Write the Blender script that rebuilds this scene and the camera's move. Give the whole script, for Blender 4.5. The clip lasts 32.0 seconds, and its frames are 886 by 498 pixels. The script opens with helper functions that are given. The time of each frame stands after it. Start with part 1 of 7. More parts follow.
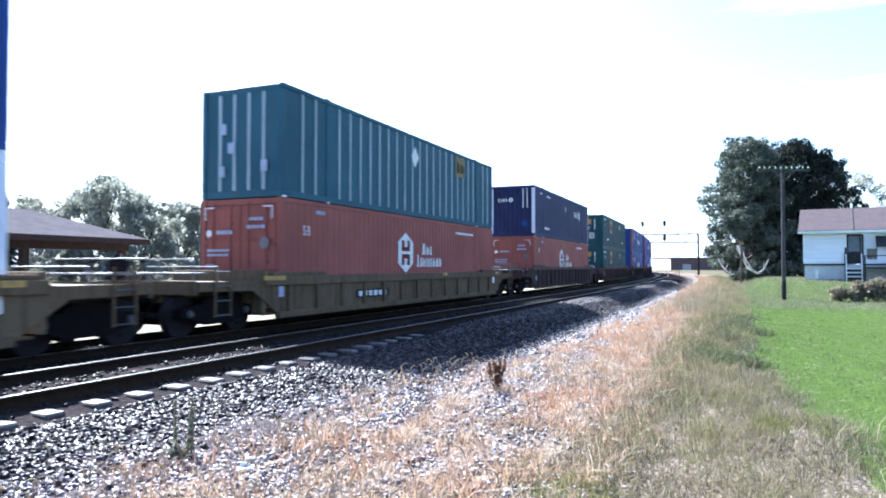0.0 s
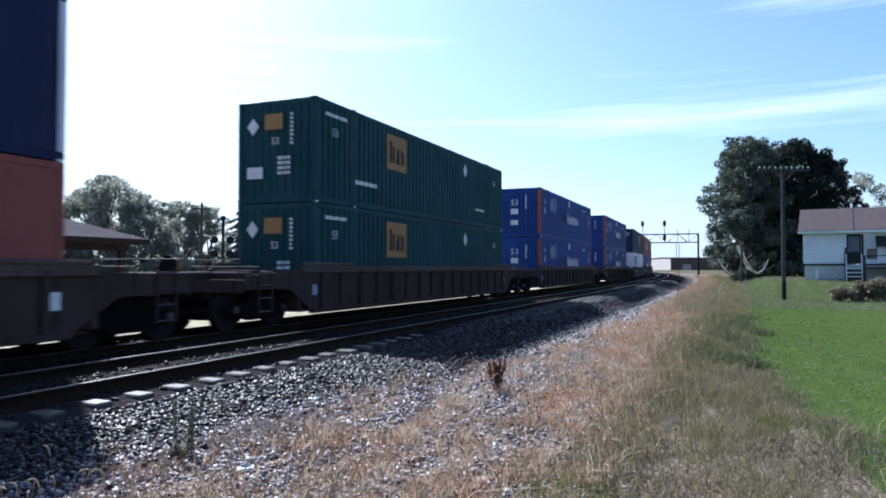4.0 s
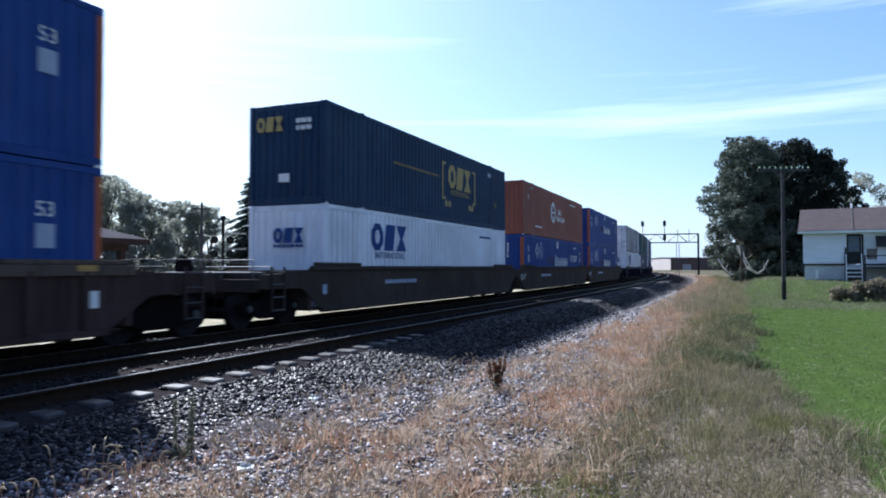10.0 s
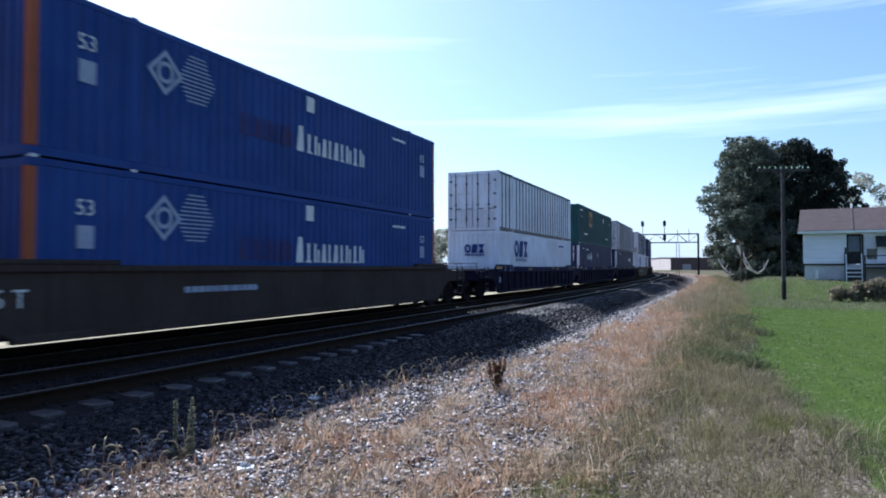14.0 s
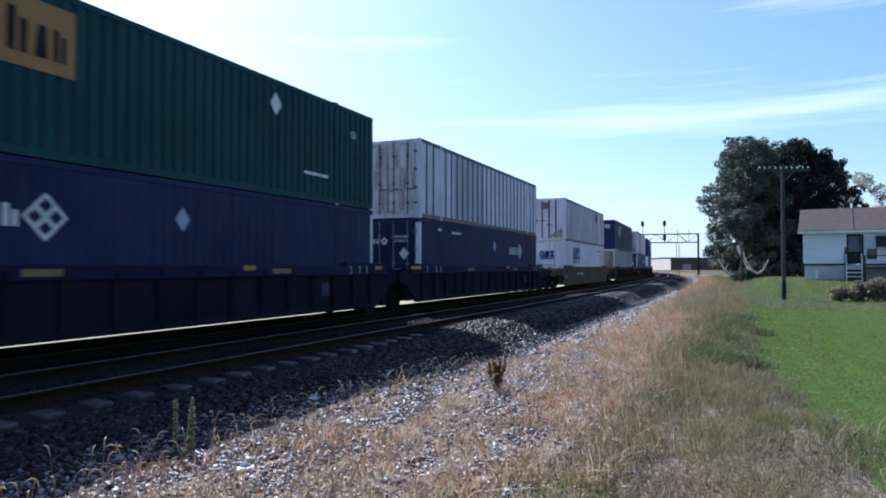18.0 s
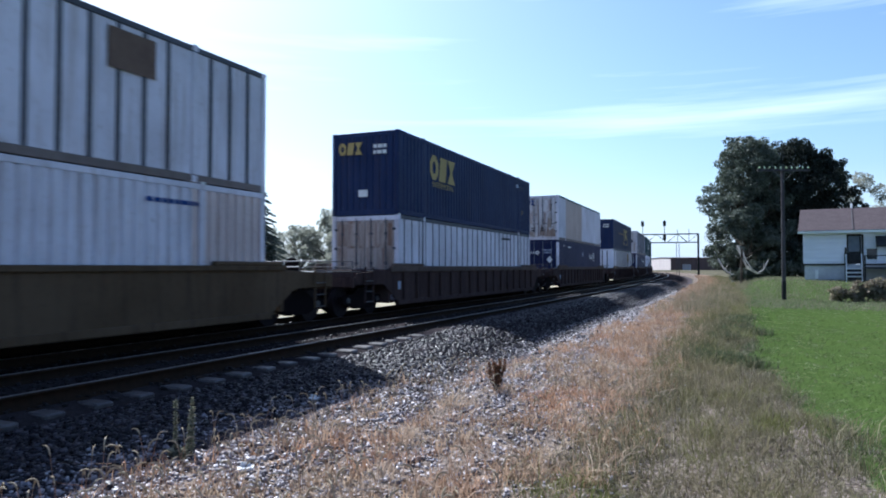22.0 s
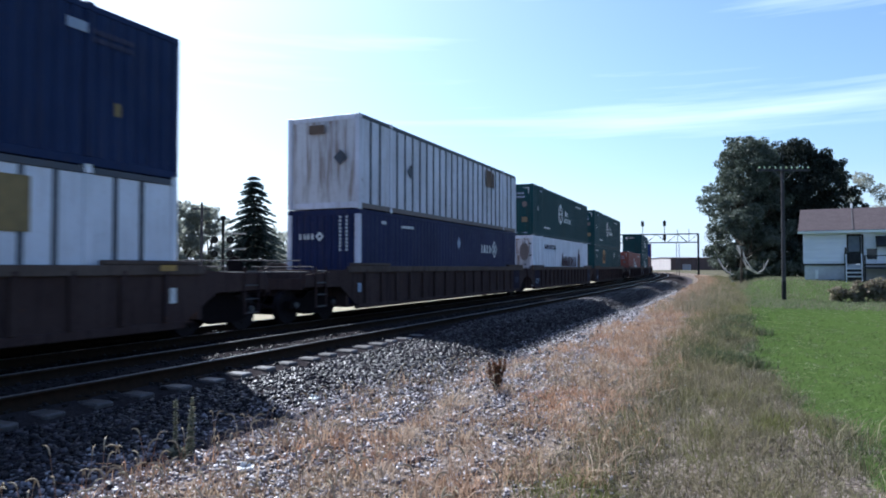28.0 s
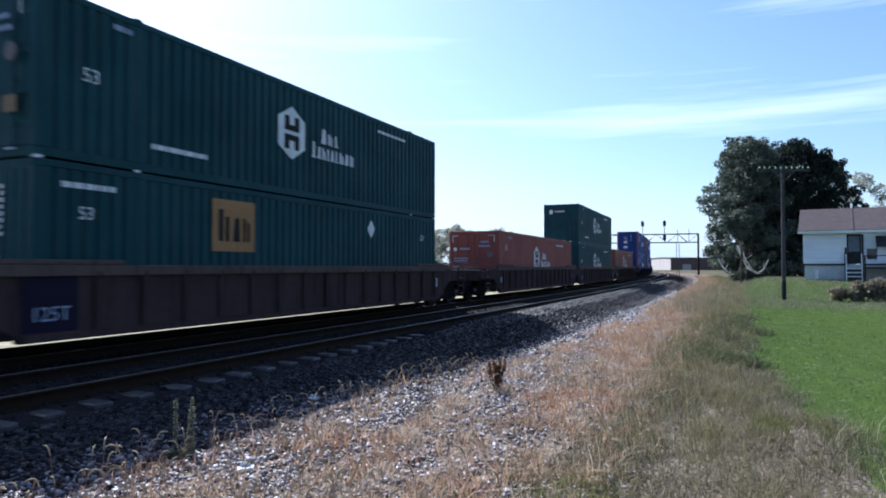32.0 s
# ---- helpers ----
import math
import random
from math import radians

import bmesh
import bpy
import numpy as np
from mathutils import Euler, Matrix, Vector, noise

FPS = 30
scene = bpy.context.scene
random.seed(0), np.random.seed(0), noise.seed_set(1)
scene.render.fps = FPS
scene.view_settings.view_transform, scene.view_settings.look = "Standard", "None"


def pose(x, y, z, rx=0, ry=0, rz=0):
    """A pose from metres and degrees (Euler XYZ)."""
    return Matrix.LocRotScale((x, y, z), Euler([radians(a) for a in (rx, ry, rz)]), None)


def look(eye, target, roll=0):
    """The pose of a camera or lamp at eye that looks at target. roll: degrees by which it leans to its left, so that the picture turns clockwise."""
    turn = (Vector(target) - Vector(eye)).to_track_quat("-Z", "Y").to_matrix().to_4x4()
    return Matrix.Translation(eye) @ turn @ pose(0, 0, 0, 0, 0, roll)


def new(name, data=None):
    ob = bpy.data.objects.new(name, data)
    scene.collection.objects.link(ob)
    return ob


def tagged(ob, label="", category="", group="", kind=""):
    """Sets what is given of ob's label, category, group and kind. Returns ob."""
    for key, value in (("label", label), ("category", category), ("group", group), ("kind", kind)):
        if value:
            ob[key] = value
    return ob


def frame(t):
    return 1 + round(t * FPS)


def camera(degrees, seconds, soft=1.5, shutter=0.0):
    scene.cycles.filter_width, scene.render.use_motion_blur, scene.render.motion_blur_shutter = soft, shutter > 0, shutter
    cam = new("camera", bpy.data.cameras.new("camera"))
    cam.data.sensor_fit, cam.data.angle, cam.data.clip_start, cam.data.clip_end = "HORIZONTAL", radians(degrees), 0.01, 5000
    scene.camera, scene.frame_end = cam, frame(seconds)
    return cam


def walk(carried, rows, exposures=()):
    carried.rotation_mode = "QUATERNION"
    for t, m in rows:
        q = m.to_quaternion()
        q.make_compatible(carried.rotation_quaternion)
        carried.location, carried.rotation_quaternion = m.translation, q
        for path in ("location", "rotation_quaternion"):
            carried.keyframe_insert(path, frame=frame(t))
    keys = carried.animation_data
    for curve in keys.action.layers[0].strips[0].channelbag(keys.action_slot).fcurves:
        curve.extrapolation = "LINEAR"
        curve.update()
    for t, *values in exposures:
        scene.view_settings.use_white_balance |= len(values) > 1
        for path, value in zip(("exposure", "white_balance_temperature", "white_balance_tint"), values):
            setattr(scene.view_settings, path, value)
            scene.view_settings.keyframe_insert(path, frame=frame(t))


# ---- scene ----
import collections

# ---------------------------------------------------------------- camera
EYE = (0.0, 0.0, 1.49)
cam = camera(66.0, 32.0, soft=1.9, shutter=0.3)
STAND = pose(*EYE, 91.534, 0, 0)
walk(cam, [(0, STAND), (32, STAND)], exposures=[(0, 2.74, 5270, 9), (0.5, 2.54, 5270, 9), (1.0, 2.29, 5270, 9), (1.5, 2.06, 5270, 9), (2.0, 1.86, 5270, 9), (2.6, 1.72, 5270, 9), (3.2, 1.6, 5270, 9), (4.0, 1.48, 5270, 9), (5.2, 1.42, 5270, 9), (32, 1.42, 5270, 9)])

# ---------------------------------------------------------------- sky and sun
SUN_AZ, SUN_EL = 32.5, 43.0      # degrees left of the view axis, above the horizon
world = bpy.data.worlds.new("sky_world")
scene.world = world
world.use_nodes = True
wn, wl = world.node_tree.nodes, world.node_tree.links
wn.clear()
w_out = wn.new("ShaderNodeOutputWorld")
w_bg = wn.new("ShaderNodeBackground")
sky = wn.new("ShaderNodeTexSky")
sky.sky_type = "NISHITA"
sky.sun_disc = False
sky.sun_elevation = radians(SUN_EL)
sky.sun_rotation = radians(-SUN_AZ)
sky.altitude, sky.air_density, sky.dust_density, sky.ozone_density = 200, 1.1, 1.6, 2.2
w_co = wn.new("ShaderNodeTexCoord")
w_map = wn.new("ShaderNodeMapping")
w_map.inputs["Scale"].default_value = (0.9, 0.9, 17.0)
w_map.inputs["Location"].default_value = (0.6, 0.2, 0.35)
w_noise = wn.new("ShaderNodeTexNoise")
w_noise.inputs["Scale"].default_value = 1.7
w_noise.inputs["Detail"].default_value = 7
w_noise.inputs["Roughness"].default_value = 0.55
w_ramp = wn.new("ShaderNodeValToRGB")
w_ramp.color_ramp.elements[0].position, w_ramp.color_ramp.elements[1].position = 0.56, 0.84
w_ramp.color_ramp.elements[1].color = (0.55, 0.55, 0.55, 1)
w_mix = wn.new("ShaderNodeMix")
w_mix.data_type = "RGBA"
w_mix.inputs["B"].default_value = (9.0, 9.3, 9.8, 1)
wl.new(w_co.outputs["Generated"], w_map.inputs["Vector"])
wl.new(w_map.outputs["Vector"], w_noise.inputs["Vector"])
wl.new(w_noise.outputs["Fac"], w_ramp.inputs["Fac"])
w_sep = wn.new("ShaderNodeSeparateXYZ")
wl.new(w_co.outputs["Generated"], w_sep.inputs["Vector"])
w_high = wn.new("ShaderNodeMapRange")
w_high.inputs["From Min"].default_value, w_high.inputs["From Max"].default_value = 0.10, 0.2
wl.new(w_sep.outputs["Z"], w_high.inputs["Value"])
w_fac = wn.new("ShaderNodeMath")
w_fac.operation = "MULTIPLY"
wl.new(w_ramp.outputs["Color"], w_fac.inputs[0])
wl.new(w_high.outputs["Result"], w_fac.inputs[1])
wl.new(w_fac.outputs[0], w_mix.inputs["Factor"])
w_low = wn.new("ShaderNodeMapRange")
w_low.inputs["From Min"].default_value, w_low.inputs["From Max"].default_value = 0.0, 0.13
w_low.inputs["To Min"].default_value, w_low.inputs["To Max"].default_value = 0.75, 0.0
wl.new(w_sep.outputs["Z"], w_low.inputs["Value"])
w_haze = wn.new("ShaderNodeMix")
w_haze.data_type = "RGBA"
w_haze.inputs["B"].default_value = (5.6, 6.5, 7.7, 1)
wl.new(w_low.outputs["Result"], w_haze.inputs["Factor"])
wl.new(w_mix.outputs["Result"], w_haze.inputs["A"])
wl.new(sky.outputs["Color"], w_mix.inputs["A"])
wl.new(w_haze.outputs["Result"], w_bg.inputs["Color"])
w_bg.inputs["Strength"].default_value = 0.062
wl.new(w_bg.outputs["Background"], w_out.inputs["Surface"])

sun = new("sun", bpy.data.lights.new("sun", "SUN"))
sun.data.energy, sun.data.angle, sun.data.color = 5.0, radians(0.55), (1.0, 0.93, 0.81)
to_sun = Vector((-math.sin(radians(SUN_AZ)) * math.cos(radians(SUN_EL)), math.cos(radians(SUN_AZ)) * math.cos(radians(SUN_EL)), math.sin(radians(SUN_EL))))
sun.matrix_basis = look(to_sun * 60, (0, 0, 0))

# ---------------------------------------------------------------- the line of the railway
# s runs along the middle of the far track, q to its camera side; z = 0 is the top of its rails
STEP = 0.5
S_AXIS = np.arange(-760, 2600 + STEP, STEP)
bend = np.where(S_AXIS < 0, 0.0, np.where(S_AXIS < 560, np.minimum(0.00028 + 8.707e-6 * S_AXIS, 0.0016), 0.0))
ORIGIN = int(round(760 / STEP))
swing = np.cumsum(bend) * STEP
HEAD = 0.41237 - (swing - swing[ORIGIN])
LINE_X, LINE_Y = np.cumsum(np.sin(HEAD)) * STEP, np.cumsum(np.cos(HEAD)) * STEP
LINE_X, LINE_Y = LINE_X - LINE_X[ORIGIN] - 7.554, LINE_Y - LINE_Y[ORIGIN] + 12.0
NEAR_TRACK, NEAR_LIFT = 3.545, 0.07


def on_line(s, q=0.0):
    """World x, y and heading at s along the line and q beside it (arrays or numbers)."""
    x, y, h = (np.interp(s, S_AXIS, a) for a in (LINE_X, LINE_Y, HEAD))
    return x + np.cos(h) * q, y - np.sin(h) * q, h


def lawn_edge(s):
    """How far the weeds spread into the lawn at s."""
    return np.clip(6.0 - s, 0, 12) * 0.13


def ground_z(s, q):
    """The height of the ground across the line: ballast bed, shoulder, verge, lawn."""
    knots_q = [-600, -40, -9, -3.6, -2.0, -1.3, -0.9, 0.9, 1.5, 2.3, 2.7, 4.35, 4.55, 4.88, 5.15, 5.7, 7.0, 9.0, 12.0, 16, 3000]
    knots_z = [-0.9, -0.6, -0.7, -0.6, -0.26, -0.2, -0.165, -0.165, -0.2, -0.13, -0.09, -0.095, -0.15, -0.185, -0.225, -0.26, -0.28, -0.29, -0.31, -0.36, -0.4]
    rise = np.clip((s - 33) / 17, 0, 1) * np.clip((q - 10.6) / 4.2, 0, 1) * np.clip((400 - s) / 200, 0, 1)
    heaped_q = [-600, 4.3, 4.8, 5.3, 6.0, 6.6, 7.2, 7.7, 8.6, 9.5, 12.0, 3000]
    heaped_z = [0, 0, 0.17, 0.24, 0.25, 0.05, 0, 0, 0.03, 0.04, 0, 0]
    sunk_z = [0, 0, 0, 0, 0, -0.04, -0.17, -0.15, 0, 0, 0, 0]
    heap, sunk = np.clip((s - 4.0) / 7, 0, 1), np.clip((s - 0.5) / 5, 0, 1)
    heap = heap * heap * (3 - 2 * heap) * np.interp(q, heaped_q, heaped_z) + sunk * sunk * (3 - 2 * sunk) * np.interp(q, heaped_q, sunk_z)
    return np.interp(q, knots_q, knots_z) + heap + 0.96 * rise * rise * (3 - 2 * rise)


def run(t):
    """Metres that the train has covered at t seconds."""
    return 11.666 * t + 0.5 * 0.03197 * (t - 16) ** 2


def rail_pose(s, half=9.5):
    """The pose on the far track of what rides on it with its middle at s."""
    xa, ya, _ = on_line(s - half)
    xb, yb, _ = on_line(s + half)
    return Matrix.Translation(((xa + xb) / 2, (ya + yb) / 2, 0)) @ Matrix.Rotation(-math.atan2(xb - xa, yb - ya), 4, "Z")


# ---------------------------------------------------------------- materials
def nodes_of(name):
    m = bpy.data.materials.new(name)
    m.use_nodes = True
    nt = m.node_tree
    return m, nt.nodes, nt.links, nt.nodes["Principled BSDF"]


def tex(nodes, links, vec, scale, detail=4, rough=0.55, kind="ShaderNodeTexNoise"):
    n = nodes.new(kind)
    n.inputs["Scale"].default_value = scale
    if kind == "ShaderNodeTexNoise":
        n.inputs["Detail"].default_value, n.inputs["Roughness"].default_value = detail, rough
    links.new(vec, n.inputs["Vector"])
    return n


def ramp(nodes, links, fac, a, b, ca=(0, 0, 0, 1), cb=(1, 1, 1, 1)):
    r = nodes.new("ShaderNodeValToRGB")
    e = r.color_ramp.elements
    e[0].position, e[1].position, e[0].color, e[1].color = a, b, ca, cb
    links.new(fac, r.inputs["Fac"])
    return r


def mixed(nodes, links, fac, a, b, kind="MIX"):
    m = nodes.new("ShaderNodeMix")
    m.data_type, m.blend_type = "RGBA", kind
    for socket, v in (("Factor", fac), ("A", a), ("B", b)):
        if isinstance(v, (int, float)):
            m.inputs[socket].default_value = v
        elif isinstance(v, tuple):
            m.inputs[socket].default_value = (*v[:3], 1)
        else:
            links.new(v, m.inputs[socket])
    return m.outputs["Result"]


def bumped(nodes, links, bsdf, height, strength, distance):
    b = nodes.new("ShaderNodeBump")
    b.inputs["Strength"].default_value, b.inputs["Distance"].default_value = strength, distance
    links.new(height, b.inputs["Height"])
    links.new(b.outputs["Normal"], bsdf.inputs["Normal"])


def painted(name, colour, rough=0.5, dirt=(0.09, 0.065, 0.045), grime=0.45, rust=0.25, streak=0.35, rust_from=0.62, gloss=0.28, rust_size=3.3, rust_soft=0.08):
    """Weathered paint on steel: blotches, vertical streaks of dirt, spots of rust."""
    m, n, l, p = nodes_of(name)
    co = n.new("ShaderNodeTexCoord")
    geo = n.new("ShaderNodeObjectInfo")
    add = n.new("ShaderNodeVectorMath")
    add.operation = "MULTIPLY_ADD"
    l.new(geo.outputs["Random"], add.inputs[0])
    add.inputs[1].default_value = (31, 17, 23)
    l.new(co.outputs["Object"], add.inputs[2])
    vec = add.outputs[0]
    mp = n.new("ShaderNodeMapping")
    mp.inputs["Scale"].default_value = (3.0, 3.0, 0.22)
    l.new(vec, mp.inputs["Vector"])
    big = tex(n, l, vec, 0.55, 5)
    fine = tex(n, l, vec, 9.0, 5, 0.65)
    run_ = tex(n, l, mp.outputs["Vector"], 2.2, 5, 0.6)
    c = mixed(n, l, ramp(n, l, big.outputs["Fac"], 0.35, 0.7).outputs["Color"], tuple(v * 0.86 for v in colour), tuple(min(1, v * 1.12 + 0.006) for v in colour))
    f = n.new("ShaderNodeMath")
    f.operation = "MULTIPLY"
    f.inputs[1].default_value = streak
    l.new(ramp(n, l, run_.outputs["Fac"], 0.5, 0.75).outputs["Color"], f.inputs[0])
    c = mixed(n, l, f.outputs[0], c, dirt)
    g = n.new("ShaderNodeMath")
    g.operation = "MULTIPLY"
    g.inputs[1].default_value = grime
    l.new(ramp(n, l, fine.outputs["Fac"], 0.55, 0.8).outputs["Color"], g.inputs[0])
    c = mixed(n, l, g.outputs[0], c, dirt)
    r = n.new("ShaderNodeMath")
    r.operation = "MULTIPLY"
    r.inputs[1].default_value = rust
    spot = tex(n, l, mp.outputs["Vector"] if rust_soft > 0.1 else vec, rust_size, 8, 0.72)
    l.new(ramp(n, l, spot.outputs["Fac"], rust_from, rust_from + rust_soft).outputs["Color"], r.inputs[0])
    c = mixed(n, l, r.outputs[0], c, (0.13, 0.05, 0.02))
    l.new(c, p.inputs["Base Color"])
    p.inputs["Specular IOR Level"].default_value = gloss
    rr = ramp(n, l, fine.outputs["Fac"], 0.3, 0.8, (rough - 0.08,) * 3 + (1,), (min(1, rough + 0.25),) * 3 + (1,))
    l.new(rr.outputs["Color"], p.inputs["Roughness"])
    bumped(n, l, p, fine.outputs["Fac"], 0.12, 0.01)
    return m


def plain(name, a, b, scale=6.0, rough=0.8, bump=0.3, metal=0.0, stretch=(1, 1, 1), bump_d=0.01, space="Object", gloss=None):
    """Two colours mixed at two scales, with relief."""
    m, n, l, p = nodes_of(name)
    co = n.new("ShaderNodeTexCoord")
    info = n.new("ShaderNodeObjectInfo")
    add = n.new("ShaderNodeVectorMath")
    add.operation = "MULTIPLY_ADD"
    l.new(info.outputs["Random"], add.inputs[0])
    add.inputs[1].default_value = (13, 29, 7)
    l.new(co.outputs[space], add.inputs[2])
    mp = n.new("ShaderNodeMapping")
    mp.inputs["Scale"].default_value = stretch
    l.new(add.outputs[0], mp.inputs["Vector"])
    t1 = tex(n, l, mp.outputs["Vector"], scale, 6, 0.6)
    t2 = tex(n, l, mp.outputs["Vector"], scale * 0.13, 3)
    c = mixed(n, l, ramp(n, l, t1.outputs["Fac"], 0.33, 0.68).outputs["Color"], a, b)
    c = mixed(n, l, ramp(n, l, t2.outputs["Fac"], 0.35, 0.65, (0, 0, 0, 1), (0.35, 0.35, 0.35, 1)).outputs["Color"], c, tuple(v * 0.6 for v in a))
    l.new(c, p.inputs["Base Color"])
    p.inputs["Roughness"].default_value, p.inputs["Metallic"].default_value = rough, metal
    p.inputs["Specular IOR Level"].default_value = gloss if gloss is not None else (0.5 if metal or rough < 0.6 else 0.08)
    bumped(n, l, p, t1.outputs["Fac"], bump, bump_d)
    return m


def islands(name, colours, rough=0.8, through_light=0.0, grain=0.0, patch=None, patch_size=0.8, clump=None, clump_size=3.0, gloss=None, mottle=0.62, mown=0.0):
    """For stones, blades and leaves: one colour to each loose piece."""
    m, n, l, p = nodes_of(name)
    geo = n.new("ShaderNodeNewGeometry")
    r = n.new("ShaderNodeValToRGB")
    e = r.color_ramp.elements
    while len(e) < len(colours):
        e.new(0.5)
    for i, c in enumerate(colours):
        e[i].position, e[i].color = i / (len(colours) - 1), (*c, 1)
    l.new(geo.outputs["Random Per Island"], r.inputs["Fac"])
    colour = r.outputs["Color"]
    if grain:
        t = tex(n, l, geo.outputs["Position"], grain, 4, 0.6)
        colour = mixed(n, l, ramp(n, l, t.outputs["Fac"], 0.3, 0.7).outputs["Color"], mixed(n, l, 0.55, colour, (0.02, 0.02, 0.02)), colour)
    if patch:
        t = tex(n, l, geo.outputs["Position"], patch_size, 5, 0.6)
        colour = mixed(n, l, ramp(n, l, t.outputs["Fac"], 0.42, 0.64, (0, 0, 0, 1), (0.75, 0.75, 0.75, 1)).outputs["Color"], colour, patch)
        t = tex(n, l, geo.outputs["Position"], patch_size * 3.1, 4, 0.6)
        colour = mixed(n, l, ramp(n, l, t.outputs["Fac"], 0.3, 0.7, (0.55, 0.55, 0.55, 1), (0, 0, 0, 1)).outputs["Color"], colour, mixed(n, l, mottle, colour, (0.0, 0.0, 0.0)))
    if clump:
        t = tex(n, l, geo.outputs["Position"], clump_size, 3, 0.5)
        colour = mixed(n, l, ramp(n, l, t.outputs["Fac"], 0.52, 0.66, (0, 0, 0, 1), (0.8, 0.8, 0.8, 1)).outputs["Color"], colour, clump)
    if mown:
        along = n.new("ShaderNodeMapping")
        along.vector_type = "TEXTURE"
        along.inputs["Rotation"].default_value = (0, 0, -0.41)
        along.inputs["Scale"].default_value = (0.8, 16.0, 5.0)
        l.new(geo.outputs["Position"], along.inputs["Vector"])
        t = tex(n, l, along.outputs["Vector"], 1.0, 3, 0.5)
        colour = mixed(n, l, ramp(n, l, t.outputs["Fac"], 0.38, 0.62, (mown, mown, mown, 1), (0, 0, 0, 1)).outputs["Color"], colour, mixed(n, l, 0.75, colour, (0.028, 0.05, 0.012)))
    l.new(colour, p.inputs["Base Color"])
    p.inputs["Roughness"].default_value = rough
    p.inputs["Specular IOR Level"].default_value = gloss if gloss is not None else (0.0 if through_light else 0.06)
    if through_light:
        t = n.new("ShaderNodeBsdfTranslucent")
        l.new(colour, t.inputs["Color"])
        mx = n.new("ShaderNodeMixShader")
        mx.inputs[0].default_value = through_light
        l.new(p.outputs[0], mx.inputs[1])
        l.new(t.outputs[0], mx.inputs[2])
        l.new(mx.outputs[0], n["Material Output"].inputs["Surface"])
    return m


M = {}
for key, colour in dict(night_blue=(0.0095, 0.0205, 0.0720), blue=(0.0185, 0.0475, 0.1950), navy=(0.0105, 0.0148, 0.0600), deep_blue=(0.0105, 0.0300, 0.0740), green=(0.009, 0.046, 0.055), dark_green=(0.0078, 0.0468, 0.0351),
                        teal=(0.027, 0.080, 0.112), red=(0.2300, 0.0700, 0.0560), orange=(0.2200, 0.0760, 0.0540), rail_orange=(0.2808, 0.0780, 0.0312)).items():
    M[key] = painted(key + "_paint", colour, 0.55, grime=0.28, rust=0.12, streak=0.22, gloss=0.14)
M["white"] = painted("white_paint", (0.66, 0.67, 0.755), 0.45, dirt=(0.29, 0.25, 0.25), grime=0.32, rust=0.3, streak=0.4)
M["old_white"] = painted("old_white_paint", (0.575, 0.56, 0.64), 0.5, dirt=(0.25, 0.195, 0.18), grime=0.42, rust=0.5, streak=0.55)
M["rusty_white"] = painted("rusty_white_paint", (0.54, 0.52, 0.55), 0.55, dirt=(0.2, 0.145, 0.115), grime=0.45, rust=0.75, streak=0.85, rust_from=0.47, rust_size=1.1, rust_soft=0.2)
M["brown_white"] = painted("brown_stained_white_paint", (0.36, 0.31, 0.29), 0.6, dirt=(0.13, 0.09, 0.07), grime=0.6, rust=0.85, streak=0.9, rust_from=0.43, rust_size=1.0, rust_soft=0.25)
M["warm_white"] = painted("faded_warm_white_paint", (0.54, 0.45, 0.44), 0.5, dirt=(0.25, 0.18, 0.155), grime=0.5, rust=0.4, streak=0.6)
M["beige"] = painted("beige_paint", (0.45, 0.365, 0.335), 0.5, dirt=(0.24, 0.165, 0.13), grime=0.35, rust=0.35, streak=0.45)
M["post_grey"] = painted("post_grey_paint", (0.06, 0.065, 0.085), 0.5, grime=0.2, rust=0.2)
M["pale_rod"] = painted("pale_rod_paint", (0.16, 0.18, 0.21), 0.5, grime=0.3, rust=0.2)
M["post_light"] = painted("post_light_paint", (0.27, 0.33, 0.36), 0.5, grime=0.3, rust=0.2)
M["car_yellow"] = painted("car_yellow_paint", (0.108, 0.076, 0.046), 0.65, dirt=(0.026, 0.019, 0.016), grime=0.65, rust=0.4, streak=0.7, gloss=0.06)
M["car_brown"] = painted("car_brown_paint", (0.052, 0.034, 0.032), 0.75, dirt=(0.016, 0.011, 0.015), grime=0.6, rust=0.3, streak=0.9, gloss=0.05)
M["car_khaki"] = painted("car_khaki_paint", (0.048, 0.036, 0.031), 0.7, dirt=(0.020, 0.015, 0.0165), grime=0.5, rust=0.2, streak=0.5, gloss=0.05)
M["car_olive"] = painted("car_olive_paint", (0.087, 0.060, 0.037), 0.7, dirt=(0.03, 0.022, 0.017), grime=0.5, rust=0.3, streak=0.6, gloss=0.05)
M["car_dark"] = painted("car_dark_paint", (0.011, 0.0085, 0.021), 0.7, dirt=(0.022, 0.016, 0.02), grime=0.4, rust=0.3, streak=0.5, gloss=0.05)
M["chord_brown"] = painted("chord_brown_paint", (0.092, 0.068, 0.058), 0.75, dirt=(0.03, 0.022, 0.022), grime=0.6, rust=0.4, streak=0.6, gloss=0.05)
M["chord_navy"] = painted("chord_navy_paint", (0.017, 0.016, 0.050), 0.7, dirt=(0.02, 0.015, 0.022), grime=0.4, rust=0.3, streak=0.4, gloss=0.06)
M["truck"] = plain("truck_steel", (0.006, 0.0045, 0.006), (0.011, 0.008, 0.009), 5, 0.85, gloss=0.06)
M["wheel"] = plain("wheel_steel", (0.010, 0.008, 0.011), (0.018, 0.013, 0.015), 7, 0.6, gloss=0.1)
